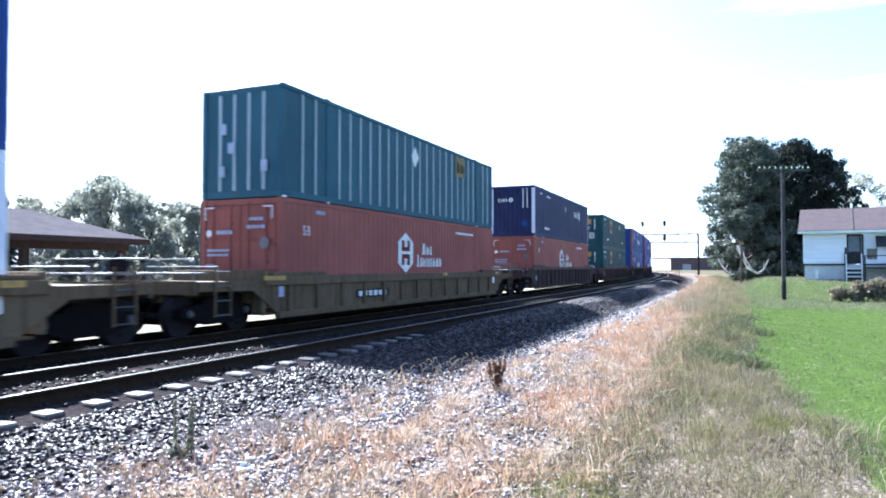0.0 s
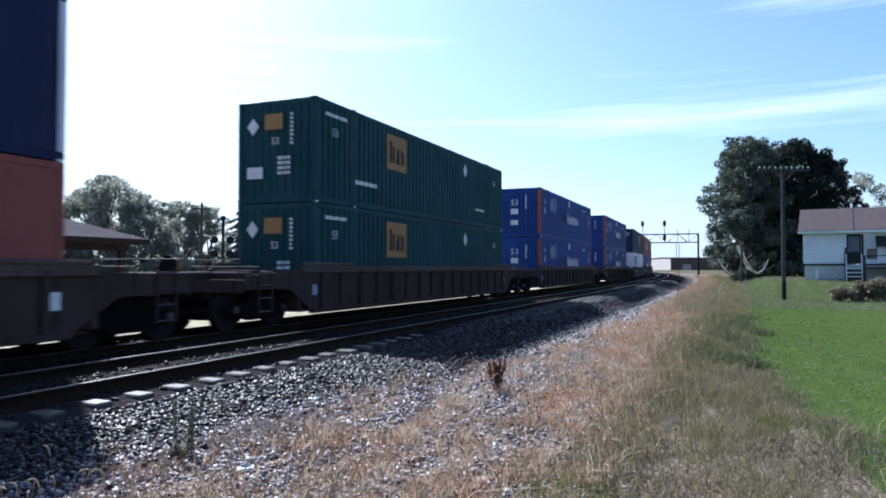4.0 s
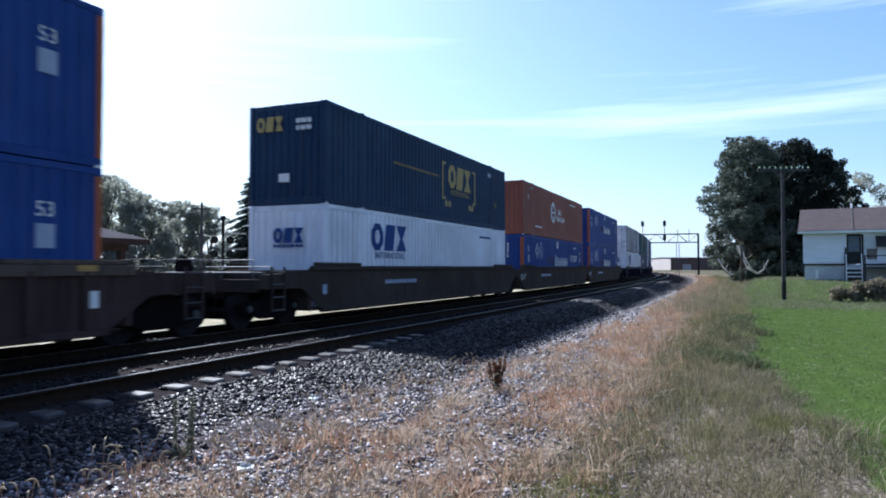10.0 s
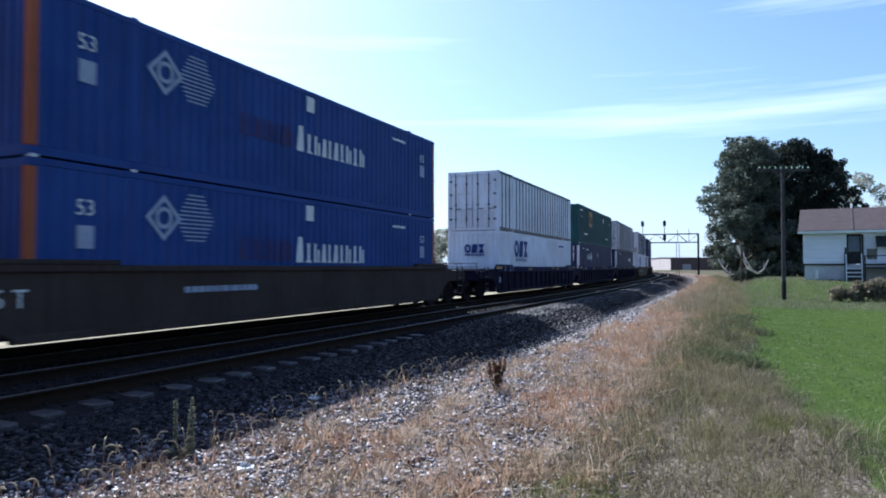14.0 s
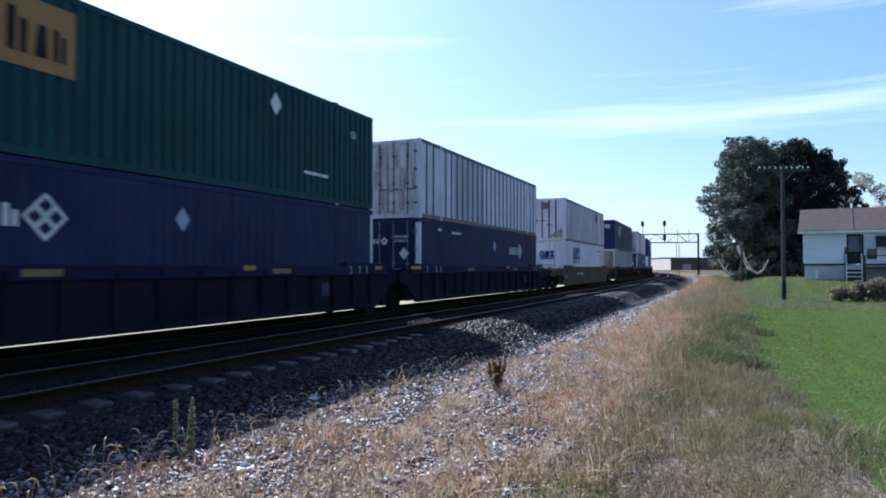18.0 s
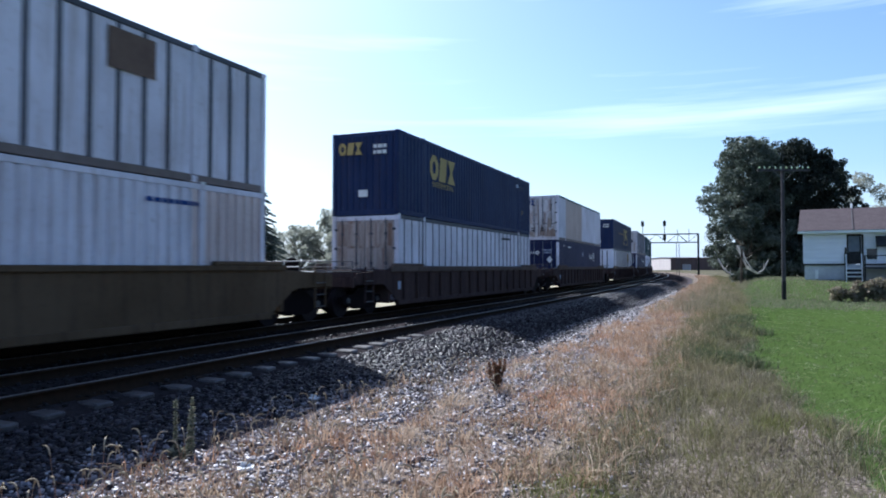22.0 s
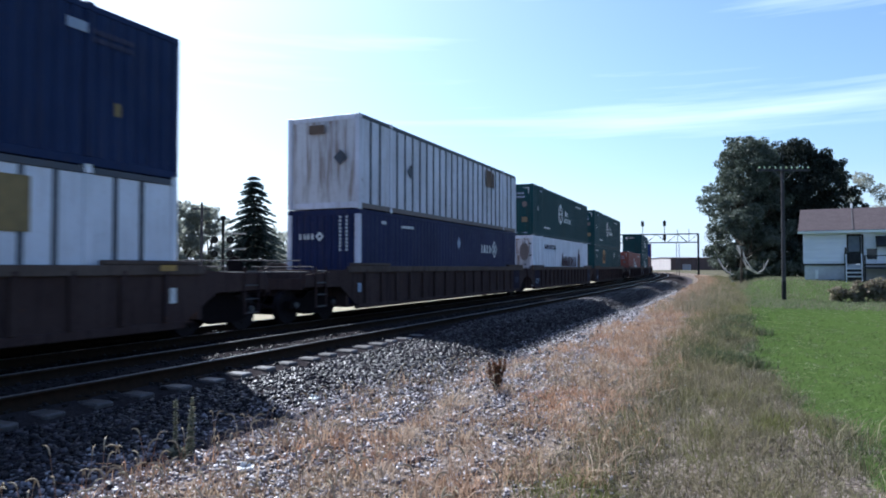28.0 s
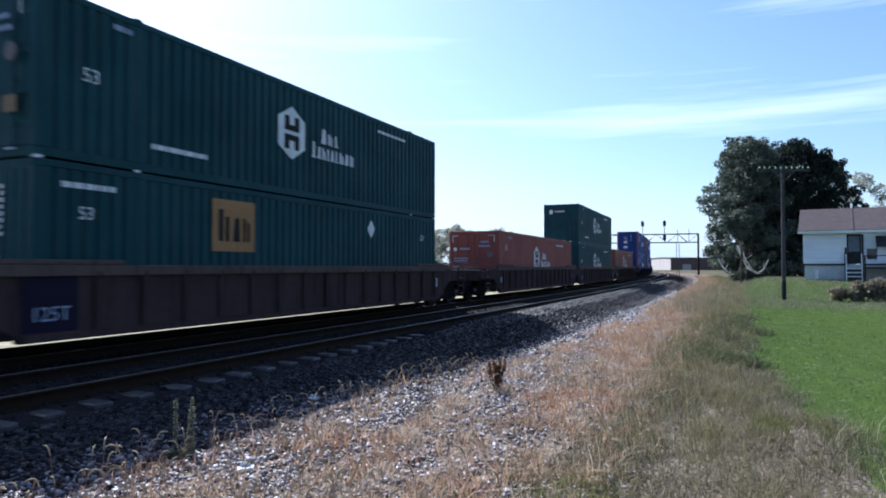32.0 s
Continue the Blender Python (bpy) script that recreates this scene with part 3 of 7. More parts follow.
# ---------------------------------------------------------------- the two tracks
def rail_mesh(name, q, lift, outline, material, lo=-740, hi=600):
    s = np.concatenate([np.arange(lo, -40, 20.0), np.arange(-40, 140, 2.0), np.arange(140, hi + 1, 6.0)])
    x, y, h = on_line(s, q)
    o = np.array(outline)
    k = len(o)
    px = x[:, None] + np.cos(h)[:, None] * o[None, :, 0]
    py = y[:, None] - np.sin(h)[:, None] * o[None, :, 0]
    pz = np.broadcast_to(o[None, :, 1] + lift, px.shape)
    verts = np.stack([px, py, pz], -1).reshape(-1, 3)
    i = np.arange(len(s) - 1)[:, None] * k
    j = np.arange(k)[None, :]
    faces = np.stack([i + j, i + (j + 1) % k, i + k + (j + 1) % k, i + k + j], -1).reshape(-1, 4)
    return array_mesh(name, verts, faces, material)


BODY = [(-0.07, -0.18), (0.07, -0.18), (0.07, -0.168), (0.012, -0.145), (0.012, -0.045), (0.036, -0.035), (0.036, -0.006), (-0.036, -0.006), (-0.036, -0.035), (-0.012, -0.045), (-0.012, -0.145), (-0.07, -0.168)]
HEAD_TOP = [(-0.026, -0.008), (0.026, -0.008), (0.026, -0.003), (0.020, 0.0), (-0.020, 0.0), (-0.026, -0.003)]


def build_track(name, q0, lift, label, wood="tie", half=1.3, width=0.115, first=-8.0, gap=0.505):
    top = thing(name, label, "railway track", "railway tracks", "structure")
    for side in (-0.7525, 0.7525):
        r = part("rail", rail_mesh("rail", q0 + side, lift, BODY, M["rail_side"]), None, top, "rusty steel rail")
        part("running_surface", rail_mesh("running_surface", q0 + side, lift, HEAD_TOP, M["bright_steel"]), None, r, "polished bright steel rail head")
    tie = Geo().box(-half, half, -width, width, -0.18, 0.0, 0.02).mesh("tie", M[wood])
    plate = Geo().box(-0.17, 0.17, -0.09, 0.09, 0.0, 0.012, 0.004).mesh("tie_plate", M["rail_side"])
    rng = random.Random(int(q0 * 10) + 3)
    s, count = first, 0
    while count < 150:
        x, y, h = on_line(s, q0)
        m = pose(float(x), float(y), lift - 0.18 - rng.uniform(0, 0.012), 0, 0, -math.degrees(h) + rng.uniform(-0.8, 0.8)) @ Matrix.Translation((rng.uniform(-0.06, 0.06), 0, 0))
        t = part("tie", tie, None, top, at=m)
        if count < 60:
            for side in (-0.7525, 0.7525):
                part("tie_plate", plate, None, t, at=Matrix.Translation((side, 0, 0.0)))
        s, count = s + gap + rng.uniform(-0.01, 0.01), count + 1
    far = Geo()
    for a, b in ((s, 330.0), (-400.0, first - 0.4)):
        p = a
        while p < b:
            x, y, h = on_line(p, q0)
            m = pose(float(x), float(y), lift - 0.18, 0, 0, -math.degrees(h))
            g = Geo().box(-half, half, -width, width, -0.18, 0.0)
            far.add([m @ Vector(v) for v in g.v], g.f)
            p += gap
    fm = bpy.data.meshes.new("far_ties")
    fm.from_pydata(far.v, [], far.f)
    fm.materials.append(M[wood])
    tagged(part("far_ties", fm, None, top), kind="stuff")


build_track("far_track", 0.0, 0.0, "far railway track under the moving container train")
build_track("near_track", NEAR_TRACK, NEAR_LIFT, "empty near railway track with weathered concrete ties", "concrete_tie", 1.27, 0.125, -1.45 - 10 * 0.625, 0.625)

# ---------------------------------------------------------------- container train
MOVERS = []        # (thing, its place along the train, half its wheelbase, height)
HALF_W, BOX_H, BOX_L = 1.295, 2.87, 15.84
AHEAD, LESS = 0.14, 0.245        # the boxes sit a little ahead of the middle of their wells; u counts from just before their near end
LOW_Z, HIGH_Z = 0.385, 3.26


def word_mesh(text, size, material, key):
    """A readable mark as flat lettering, standing in the x-z plane."""
    k = ("word", text, size, material.name)
    if k not in SHARED:
        c = bpy.data.curves.new(key, "FONT")
        c.body, c.size, c.extrude, c.align_x, c.align_y, c.resolution_u = text, size, 0.002, "CENTER", "CENTER", 2
        ob = bpy.data.objects.new(key, c)
        scene.collection.objects.link(ob)
        m = bpy.data.meshes.new_from_object(ob, depsgraph=bpy.context.evaluated_depsgraph_get())
        bpy.data.objects.remove(ob)
        m.transform(Matrix.Rotation(math.pi / 2, 4, "X"))
        m.materials.clear()
        m.materials.append(material)
        SHARED[k] = m
    return SHARED[k]


def side_at(u, z, length):
    """A place on the camera side of a container: u metres from its near end, z up."""
    return Matrix.Translation((HALF_W + 0.004, u - length / 2 - (LESS if length == BOX_L else 0), z)) @ Matrix.Rotation(math.pi / 2, 4, "Z")


def end_at(u, z, length):
    """A place on the near end: u metres from its left edge."""
    return Matrix.Translation((u - HALF_W, -length / 2 - 0.03, z))


def flat(shapes):
    """Thin plates in the x-z plane from outlines."""
    g = Geo()
    for o in shapes:
        g.prism(o, 1, -0.003, 0.003)
    return g


def rect(x0, x1, z0, z1):
    return [(x0, z0), (x1, z0), (x1, z1), (x0, z1)]


def letters(n, w, h, seed, big_first=False, gap=0.3):
    """A row of plain upright blocks, as large as the letters of a name."""
    rng = random.Random(seed)
    wide = [rng.uniform(0.8, 1.2) * (1.3 if i == 0 and big_first else 1.0) for i in range(n)]
    out, x, unit, last = [], -w / 2, w / sum(wide), -1
    for i, k in enumerate(wide):
        hh = h * (1.0 if (i == 0 or not big_first) else 0.76)
        cw = k * unit
        a, b, z0, z1 = x + cw * gap / 2, x + cw * (1 - gap / 2), -h / 2, -h / 2 + hh
        u, m, t = b - a, (z0 + z1) / 2, hh * 0.2
        kind = rng.choice([q for q in range(3) if q != last])
        last = kind
        if kind == 0:
            out += [rect(a + u * 0.22, a + u * 0.68, z0 + t * 0.5, z1), rect(a, b, z0, z0 + t * 0.5)]
        elif kind == 1:
            out += [rect(a, a + u * 0.42, z0, z1), rect(b - u * 0.36, b, z0, z1 - t * rng.uniform(0.4, 1.6))]
        else:
            out += [[(a, z0), (b, z0), (b - u * 0.16, z1), (a + u * 0.3, z1)]]
        x += cw
    return out


def bold_blocks(w, h):
    """Three heavy plain blocks: a hollow octagon, a slanted slab, an hourglass."""
    c, r = w / 3, h / 2
    eight = [(math.cos(math.pi * (k + 0.5) / 4), math.sin(math.pi * (k + 0.5) / 4)) for k in range(8)]
    out = []
    for k in range(8):
        p, q = eight[k], eight[(k + 1) % 8]
        out.append([(p[0] * c * 0.49 - c, p[1] * r * 1.08), (q[0] * c * 0.49 - c, q[1] * r * 1.08), (q[0] * c * 0.2 - c, q[1] * r * 0.55), (p[0] * c * 0.2 - c, p[1] * r * 0.55)])
    out.append([(-c * 0.47, -r), (c * 0.3, -r), (c * 0.47, r), (-c * 0.3, r)])
    out += [[(c * 0.55, r), (c * 1.45, r), (c * 1.1, 0.0), (c * 0.9, 0.0)], [(c * 0.9, 0.0), (c * 1.1, 0.0), (c * 1.45, -r), (c * 0.55, -r)]]
    return out


def hexagon(w, h):
    return [(-w / 2, -h * 0.26), (0, -h / 2), (w / 2, -h * 0.26), (w / 2, h * 0.26), (0, h / 2), (-w / 2, h * 0.26)]


def ring(r, r2, n=20, sx=1.0):
    out = []
    for i in range(n):
        a, b = 2 * math.pi * i / n, 2 * math.pi * (i + 1) / n
        out.append([(r * sx * math.cos(a), r * math.sin(a)), (r * sx * math.cos(b), r * math.sin(b)), (r2 * sx * math.cos(b), r2 * math.sin(b)), (r2 * sx * math.cos(a), r2 * math.sin(a))])
    return out


def hoop(r, r2, n=20):
    """One closed flat ring."""
    g = Geo()
    pts = [(q * math.cos(2 * math.pi * i / n), d, q * math.sin(2 * math.pi * i / n)) for q, d in ((r, -0.003), (r2, -0.003), (r, 0.003), (r2, 0.003)) for i in range(n)]
    faces = []
    for i in range(n):
        j = (i + 1) % n
        faces += [(i, j, n + j, n + i), (2 * n + i, 3 * n + i, 3 * n + j, 2 * n + j), (i, 2 * n + i, 2 * n + j, j), (n + i, n + j, 3 * n + j, 3 * n + i)]
    return g.add(pts, faces)


def ring_mark(box, name, r, r2, n, material, m, label=""):
    return part(name, shared((name, r, r2, n), lambda: hoop(r, r2, n), M[material]), None, box, label, at=m @ Matrix.Translation((0, -0.004, 0)))


def bars(w, h, rows, seed):
    """Lines of writing too small to read."""
    rng = random.Random(seed)
    out = []
    for i in range(rows):
        z1 = h / 2 - i * h / rows
        x = -w / 2
        while x < w / 2 - 0.02:
            e = min(w / 2, x + rng.uniform(0.06, 0.2))
            out.append(rect(x, e, z1 - h / rows * 0.62, z1))
            x = e + 0.035
    return out


def mark(box, name, outlines, material, m, label="", lift=0.0):
    k = (name, str(len(outlines)), str(outlines[0][0]), str(outlines[-1][-1]))
    ob = part(name, shared((name, k), lambda: flat(outlines), M[material]), None, box, label, at=m @ Matrix.Translation((0, -0.003 - lift, 0)))
    if name in ("small_writing", "emblem_stripe", "graffiti", "car_number"):
        ob["kind"] = "stuff"
    return ob


def m53(box, m, size=0.42, material="mark_white"):
    part("length_mark", word_mesh("53", size, M[material], "length_mark"), None, box, "painted number 53", at=m)


def hexagon_emblem(box, u, z, L, dark="mark_black"):
    mark(box, "emblem", [hexagon(1.13, 1.36)], "mark_white", side_at(u, z, L), "white hexagonal emblem")
    for k in (1, -1):
        mark(box, "emblem_bar", [[(-0.31, 0.05 * k), (0.31, 0.05 * k), (0.31, 0.42 * k), (0.11, 0.42 * k), (0.11, 0.2 * k), (-0.11, 0.2 * k), (-0.11, 0.42 * k), (-0.31, 0.42 * k)][::k]], dark, side_at(u, z, L), lift=0.008)
    mark(box, "lettering", letters(3, 0.95, 0.4, 3, True), "mark_white", side_at(u + 1.75, z + 0.16, L), "white company lettering")
    mark(box, "lettering", letters(9, 2.2, 0.42, 4, True), "mark_white", side_at(u + 1.95, z - 0.26, L), "white company lettering")


def diamond_emblem(box, L):
    ring_mark(box, "emblem", 0.46, 0.34, 4, "mark_pale", side_at(3.06, 2.05, L), "pale diamond emblem")
    ring_mark(box, "emblem_ring", 0.22, 0.14, 16, "mark_pale", side_at(3.06, 2.05, L))
    mark(box, "emblem_stripe", [rect(0.2 + 0.05 * abs(i - 6), 1.25 - 0.05 * abs(i - 6), 0.5 - i * 0.085, 0.53 - i * 0.085) for i in range(12)], "mark_pale", side_at(3.2, 2.05, L), "thin pale stripes", -0.002)
    mark(box, "faded_lettering", letters(8, 2.0, 0.5, 11), "mark_faded", side_at(6.25, 1.5, L), "faded orange lettering")
    mark(box, "lettering", letters(10, 3.55, 0.66, 12, True), "mark_white", side_at(9.15, 1.53, L), "large white company lettering")
    mark(box, "placard", [rect(-0.17, 0.17, -0.2, 0.2)], "mark_white", side_at(8.05, 2.5, L))
    mark(box, "small_writing", bars(0.9, 0.12, 1, 5), "mark_white", side_at(13.2, 2.4, L))
    m53(box, side_at(15.0, 2.05, L), 0.36)
    mark(box, "placard", [rect(-0.17, 0.17, -0.2, 0.2)], "mark_pale", side_at(15.0, 1.62, L))


def small_diamond_emblem(box, u, z, L, size=1.0):
    mark(box, "lettering", letters(4, 1.4 * size, 0.36 * size, 21), "mark_white", side_at(u + 0.7, z, L), "white company lettering")
    k = 0.38 * size
    for dx, dz in ((k * 0.5, 0), (-k * 0.5, 0), (0, k * 0.5), (0, -k * 0.5)):
        ring_mark(box, "emblem", k * 0.56, k * 0.34, 4, "mark_white", side_at(u + 1.82 * size + dx, z + dz, L), "white lattice diamond emblem")


def bold_lettering(box, u, z, L, material, h=0.86, bracket=False):
    mark(box, "lettering", bold_blocks(2.5, h), material, side_at(u, z, L), "bold company lettering")
    part("lettering", word_mesh("INTERMODAL", 0.33, M[material], "lettering"), None, box, "the word INTERMODAL", at=side_at(u + 0.05, z - h / 2 - 0.17, L) @ Matrix.Diagonal((1.0, 1, 0.85, 1)))
    if bracket:
        mark(box, "bracket", [rect(-1.82, -1.72, -0.95, 0.5), rect(-1.72, -1.5, 0.4, 0.5), rect(-1.72, -1.5, -0.95, -0.85), rect(1.66, 1.76, -0.95, 0.5), rect(1.45, 1.66, 0.4, 0.5), rect(1.45, 1.66, -0.95, -0.85)], material, side_at(u, z, L), "square bracket outline")
        for du in (-1.42, -1.08, 1.1, 1.4):
            mark(box, "dot", [[(0.13 * math.cos(a * math.pi / 5), 0.13 * math.sin(a * math.pi / 5)) for a in range(10)]], material, side_at(u + du, z - 1.1, L))
        mark(box, "small_writing", bars(3.7, 0.13, 1, 33), "mark_dull_gold", side_at(6.15, 1.67, L))


def logo_panel(box, u, z, L, size=1.35, ground="mark_orange", label="orange company panel"):
    mark(box, "panel", [rect(-size / 2, size / 2, -size * 0.41, size * 0.41)], ground, side_at(u, z, L), label)
    mark(box, "lettering", letters(3, size * 0.82, size * 0.5, 41, True), "mark_black", side_at(u, z, L), lift=0.008)


def corrugated(length, height, pitch=0.278, depth=0.066):
    """One corrugated wall in the y-z plane, crests at x = 0."""
    n = int(length / pitch)
    p = length / n
    xs, ys = [], []
    for i in range(n):
        y = -length / 2 + i * p
        xs += [0, 0, -depth, -depth]
        ys += [y, y + p * 0.54, y + p * 0.66, y + p * 0.86]
    xs.append(0)
    ys.append(length / 2)
    g = Geo()
    k = len(xs)
    g.add([(x, y, 0) for x, y in zip(xs, ys)] + [(x, y, height) for x, y in zip(xs, ys)] + [(-0.075, -length / 2, 0), (-0.075, length / 2, 0), (-0.075, -length / 2, height), (-0.075, length / 2, height)],
          [(i, i + 1, k + i + 1, k + i) for i in range(k - 1)] + [(2 * k, 2 * k + 2, 2 * k + 3, 2 * k + 1)])
    return g


def container(name, label, z, place, paint, style="ribbed", near="wall", frame_paint=None, post="post_grey", length=BOX_L, door_paint=None, lone_group="stacked containers", corner_paint=None, posts=True, bands=(), top_paint=None, thin=False, phase=0.29, lift_at=5.85):
    """A 53-foot freight container with its near end at -y. style: ribbed or posts; near: wall or doors."""
    box = thing(name, label, "container", lone_group)
    fp, L, W, H = M[frame_paint or paint], length, HALF_W, BOX_H
    cp = M[corner_paint] if corner_paint else fp
    p = M[paint]
    wall_l, wall_h = L - 0.3, H - 0.3
    deep = 0.055 if paint in ("white", "old_white", "green") else {"navy": 0.01, "red": 0.016, "orange": 0.016}.get(paint, 0.028)
    def wall(ln, colour):
        if style == "ribbed":
            return shared(("side_panel", ln, deep), lambda: corrugated(ln, wall_h, depth=deep), colour)
        return shared(("side_panel_flat", ln), lambda: Geo().box(-0.06, -0.024, -ln / 2, ln / 2, 0, wall_h), colour)

    less = LESS if L == BOX_L else 0.0
    runs = [(0.15, L - 0.15, paint)]
    if bands:
        bands = [(a - less, min(b - less, L - 0.15), k) for a, b, k in bands]
        cuts = sorted({0.15, L - 0.15, *[v for b in bands for v in b[:2]]})
        runs = [(a, b, next((k for u0, u1, k in bands if u0 <= a and b <= u1), paint)) for a, b in zip(cuts, cuts[1:])]
    for a, b, colour in runs:
        part("side_panel", wall(round(b - a, 3), M[colour]), None, box, at=Matrix.Translation((W - 0.004, (a + b) / 2 - L / 2, 0.17)))
    part("side_panel", wall(wall_l, p), None, box, at=Matrix.Translation((-W + 0.004, 0, 0.17)) @ Matrix.Rotation(math.pi, 4, "Z"))
    if style == "posts":
        half = 0.016 if thin else 0.05
        pm = shared(("post", half), lambda: Geo().box(-0.03, 0.0, -half, half, 0, wall_h, 0.008), M[post])
        n = int(round(wall_l / 0.6))
        for i in range(27):
            u = phase + 0.596 * i - less
            if 0.36 < u < L - 0.36 and min(abs(u - L / 2 - lift_at), abs(u - L / 2 + lift_at)) > 0.24:
                part("post", pm, None, box, at=Matrix.Translation((W - 0.002, u - L / 2, 0.17)))
        if thin:
            for y in (-lift_at - 0.12, -lift_at + 0.12, lift_at - 0.12, lift_at + 0.12):
                part("post", shared(("seal", 1), lambda: Geo().box(-0.03, 0.002, -0.025, 0.025, 0, wall_h), M["post_grey"]), None, box, at=Matrix.Translation((W - 0.002, y, 0.17)))
        far = Geo()
        for i in range(1, n):
            y = -wall_l / 2 + wall_l * i / n
            far.box(-W + 0.002, -W + 0.032, y - 0.03, y + 0.03, 0.17, 0.17 + wall_h)
        part("far_posts", far, M[post], box)
    roof = shared(("roof_panel", L), lambda: Geo().box(-W + 0.06, W - 0.06, -L / 2 + 0.08, L / 2 - 0.08, H - 0.07, H - 0.02, 0.015), p)
    part("roof_panel", roof, None, box)
    part("floor", shared(("floor", L), lambda: Geo().box(-W + 0.06, W - 0.06, -L / 2 + 0.06, L / 2 - 0.06, 0.06, 0.16), M["truck"]), None, box)
    rail_low = shared(("bottom_rail", L), lambda: Geo().box(-0.06, 0.0, -L / 2 + 0.16, L / 2 - 0.16, 0.01, 0.17, 0.012), M["dull_brown"] if top_paint else fp)
    rail_top = shared(("top_rail", L), lambda: Geo().box(-0.06, 0.0, -L / 2 + 0.16, L / 2 - 0.16, H - 0.13, H - 0.005, 0.012), M[top_paint] if top_paint else fp)
    corner = shared(("corner_post", 1), lambda: Geo().box(-0.16, 0.0, -0.08, 0.08, 0.16, H - 0.15, 0.014), cp)
    lift = shared(("lifting_post", 1), lambda: Geo().box(-0.08, 0.006, -0.085, 0.085, 0.17, H - 0.13, 0.012), fp)
    cast = shared(("corner_casting", 1), lambda: Geo().box(-0.17, 0.002, -0.09, 0.09, 0.0, 0.16, 0.018), fp)
    for sx in (1, -1):
        flip = Matrix.Rotation(0 if sx > 0 else math.pi, 4, "Z")
        part("bottom_rail", rail_low, None, box, at=Matrix.Translation((sx * W, 0, 0)) @ flip)
        part("top_rail", rail_top, None, box, at=Matrix.Translation((sx * W, 0, 0)) @ flip)
        for sy in (1, -1):
            part("corner_post", corner, None, box, at=Matrix.Translation((sx * W, sy * (L / 2 - 0.08), 0)) @ flip)
            part("lifting_post", lift, None, box, at=Matrix.Translation((sx * W, sy * lift_at, 0)) @ flip)
            for zz in (0.0, H - 0.16):
                part("corner_casting", cast, None, box, at=Matrix.Translation((sx * W, sy * (L / 2 - 0.09), zz)) @ flip)
                part("lifting_casting", cast, None, box, at=Matrix.Translation((sx * (W + 0.004), sy * lift_at, zz + (0.035 if zz else 0.0))) @ flip)
    for end, sy in ((near, -1), ("doors" if near == "wall" else "wall", 1)):
        turn = Matrix.Translation((0, sy * (L / 2 - 0.03), 0)) @ Matrix.Rotation(0 if sy < 0 else math.pi, 4, "Z")
        part("end_beam", shared(("end_beam", 1), lambda: Geo().box(-W + 0.16, W - 0.16, 0, 0.12, 0.01, 0.2, 0.012), fp), None, box, at=turn)
        part("end_beam", shared(("end_beam", 2), lambda: Geo().box(-W + 0.16, W - 0.16, 0, 0.12, H - 0.17, H - 0.01, 0.012), fp), None, box, at=turn)
        if end == "doors":
            dp = M[door_paint or paint]
            rod_p = M["post_grey"] if "white" in (door_paint or paint) else (M["pale_rod"] if paint == "navy" else dp)
            for sx in (-1, 1):
                d = part("door", shared(("door", 1), lambda: Geo().box(-0.555, 0.555, -0.01, 0.05, 0.2, H - 0.18, 0.012), dp), None, box, at=turn @ Matrix.Translation((sx * 0.565, 0, 0)))
                for z0, z1 in ((0.28, 0.95), (1.03, 1.75), (1.83, H - 0.27)):
                    part("door_panel", shared(("door_panel", z0), lambda: Geo().box(-0.5, 0.5, -0.024, -0.011, z0, z1, 0.006), dp), None, d)
                for rx in (-0.3, 0.26):
                    rod = part("locking_rod", shared(("locking_rod", 1), lambda: Geo().tube((0, -0.06, 0.12), (0, -0.06, H - 0.1), 0.019, 6).box(-0.05, 0.05, -0.075, 0.0, 0.5, 0.58).box(-0.05, 0.05, -0.075, 0.0, 1.2, 1.28).box(-0.05, 0.05, -0.075, 0.0, 2.2, 2.28), rod_p), None, box, at=turn @ Matrix.Translation((sx * 0.565 + rx, 0, 0)))
                    part("handle", shared(("handle", 1), lambda: Geo().box(0.0, 0.3, -0.09, -0.06, 1.02, 1.06, 0.006), rod_p), None, rod)
                for hz in (0.5, 1.05, 1.7, 2.35):
                    part("hinge", shared(("hinge", 1), lambda: Geo().box(-0.07, 0.07, -0.035, 0.0, 0, 0.09, 0.008), rod_p), None, box, at=turn @ Matrix.Translation((sx * 1.13, 0, hz)))
        elif style == "posts":
            part("end_panel", shared(("end_panel_flat", 1), lambda: Geo().box(-W + 0.14, W - 0.14, 0.01, 0.06, 0.18, H - 0.15), p if posts else M["rusty_white"]), None, box, at=turn)
            if posts:
                for i in range(1, 5):
                    part("post", shared(("end_stake", 1), lambda: Geo().box(-0.05, 0.05, -0.014, 0.012, 0.2, H - 0.17, 0.006), M[post]), None, box, at=turn @ Matrix.Translation((-W + 0.14 + i * (2 * W - 0.28) / 5, 0, 0)))
        else:
            part("end_panel", shared(("end_panel", 1), lambda: corrugated(2 * W - 0.32, H - 0.34, 0.25, 0.03), p), None, box, at=turn @ Matrix.Translation((0, 0.005, 0.18)) @ Matrix.Rotation(-math.pi / 2, 4, "Z"))
    if z < 1:
        # cones at the lifting posts; the end ones' white imitates sunlit box corners
        for y in (-L / 2 + 0.09, -lift_at, lift_at, L / 2 - 0.09):
            part("stacking_cone", shared(("stacking_cone", 1), lambda: Geo().box(-0.1, 0.012, -0.07, 0.07, -0.012, 0.045, 0.01), M["mark_white"]), None, box, "white stacking cone, at the box ends imitating sunlit corners", at=Matrix.Translation((W, y, H)))
    MOVERS.append((box, place + (AHEAD if L == BOX_L else 0), 9.5, z))
    return box


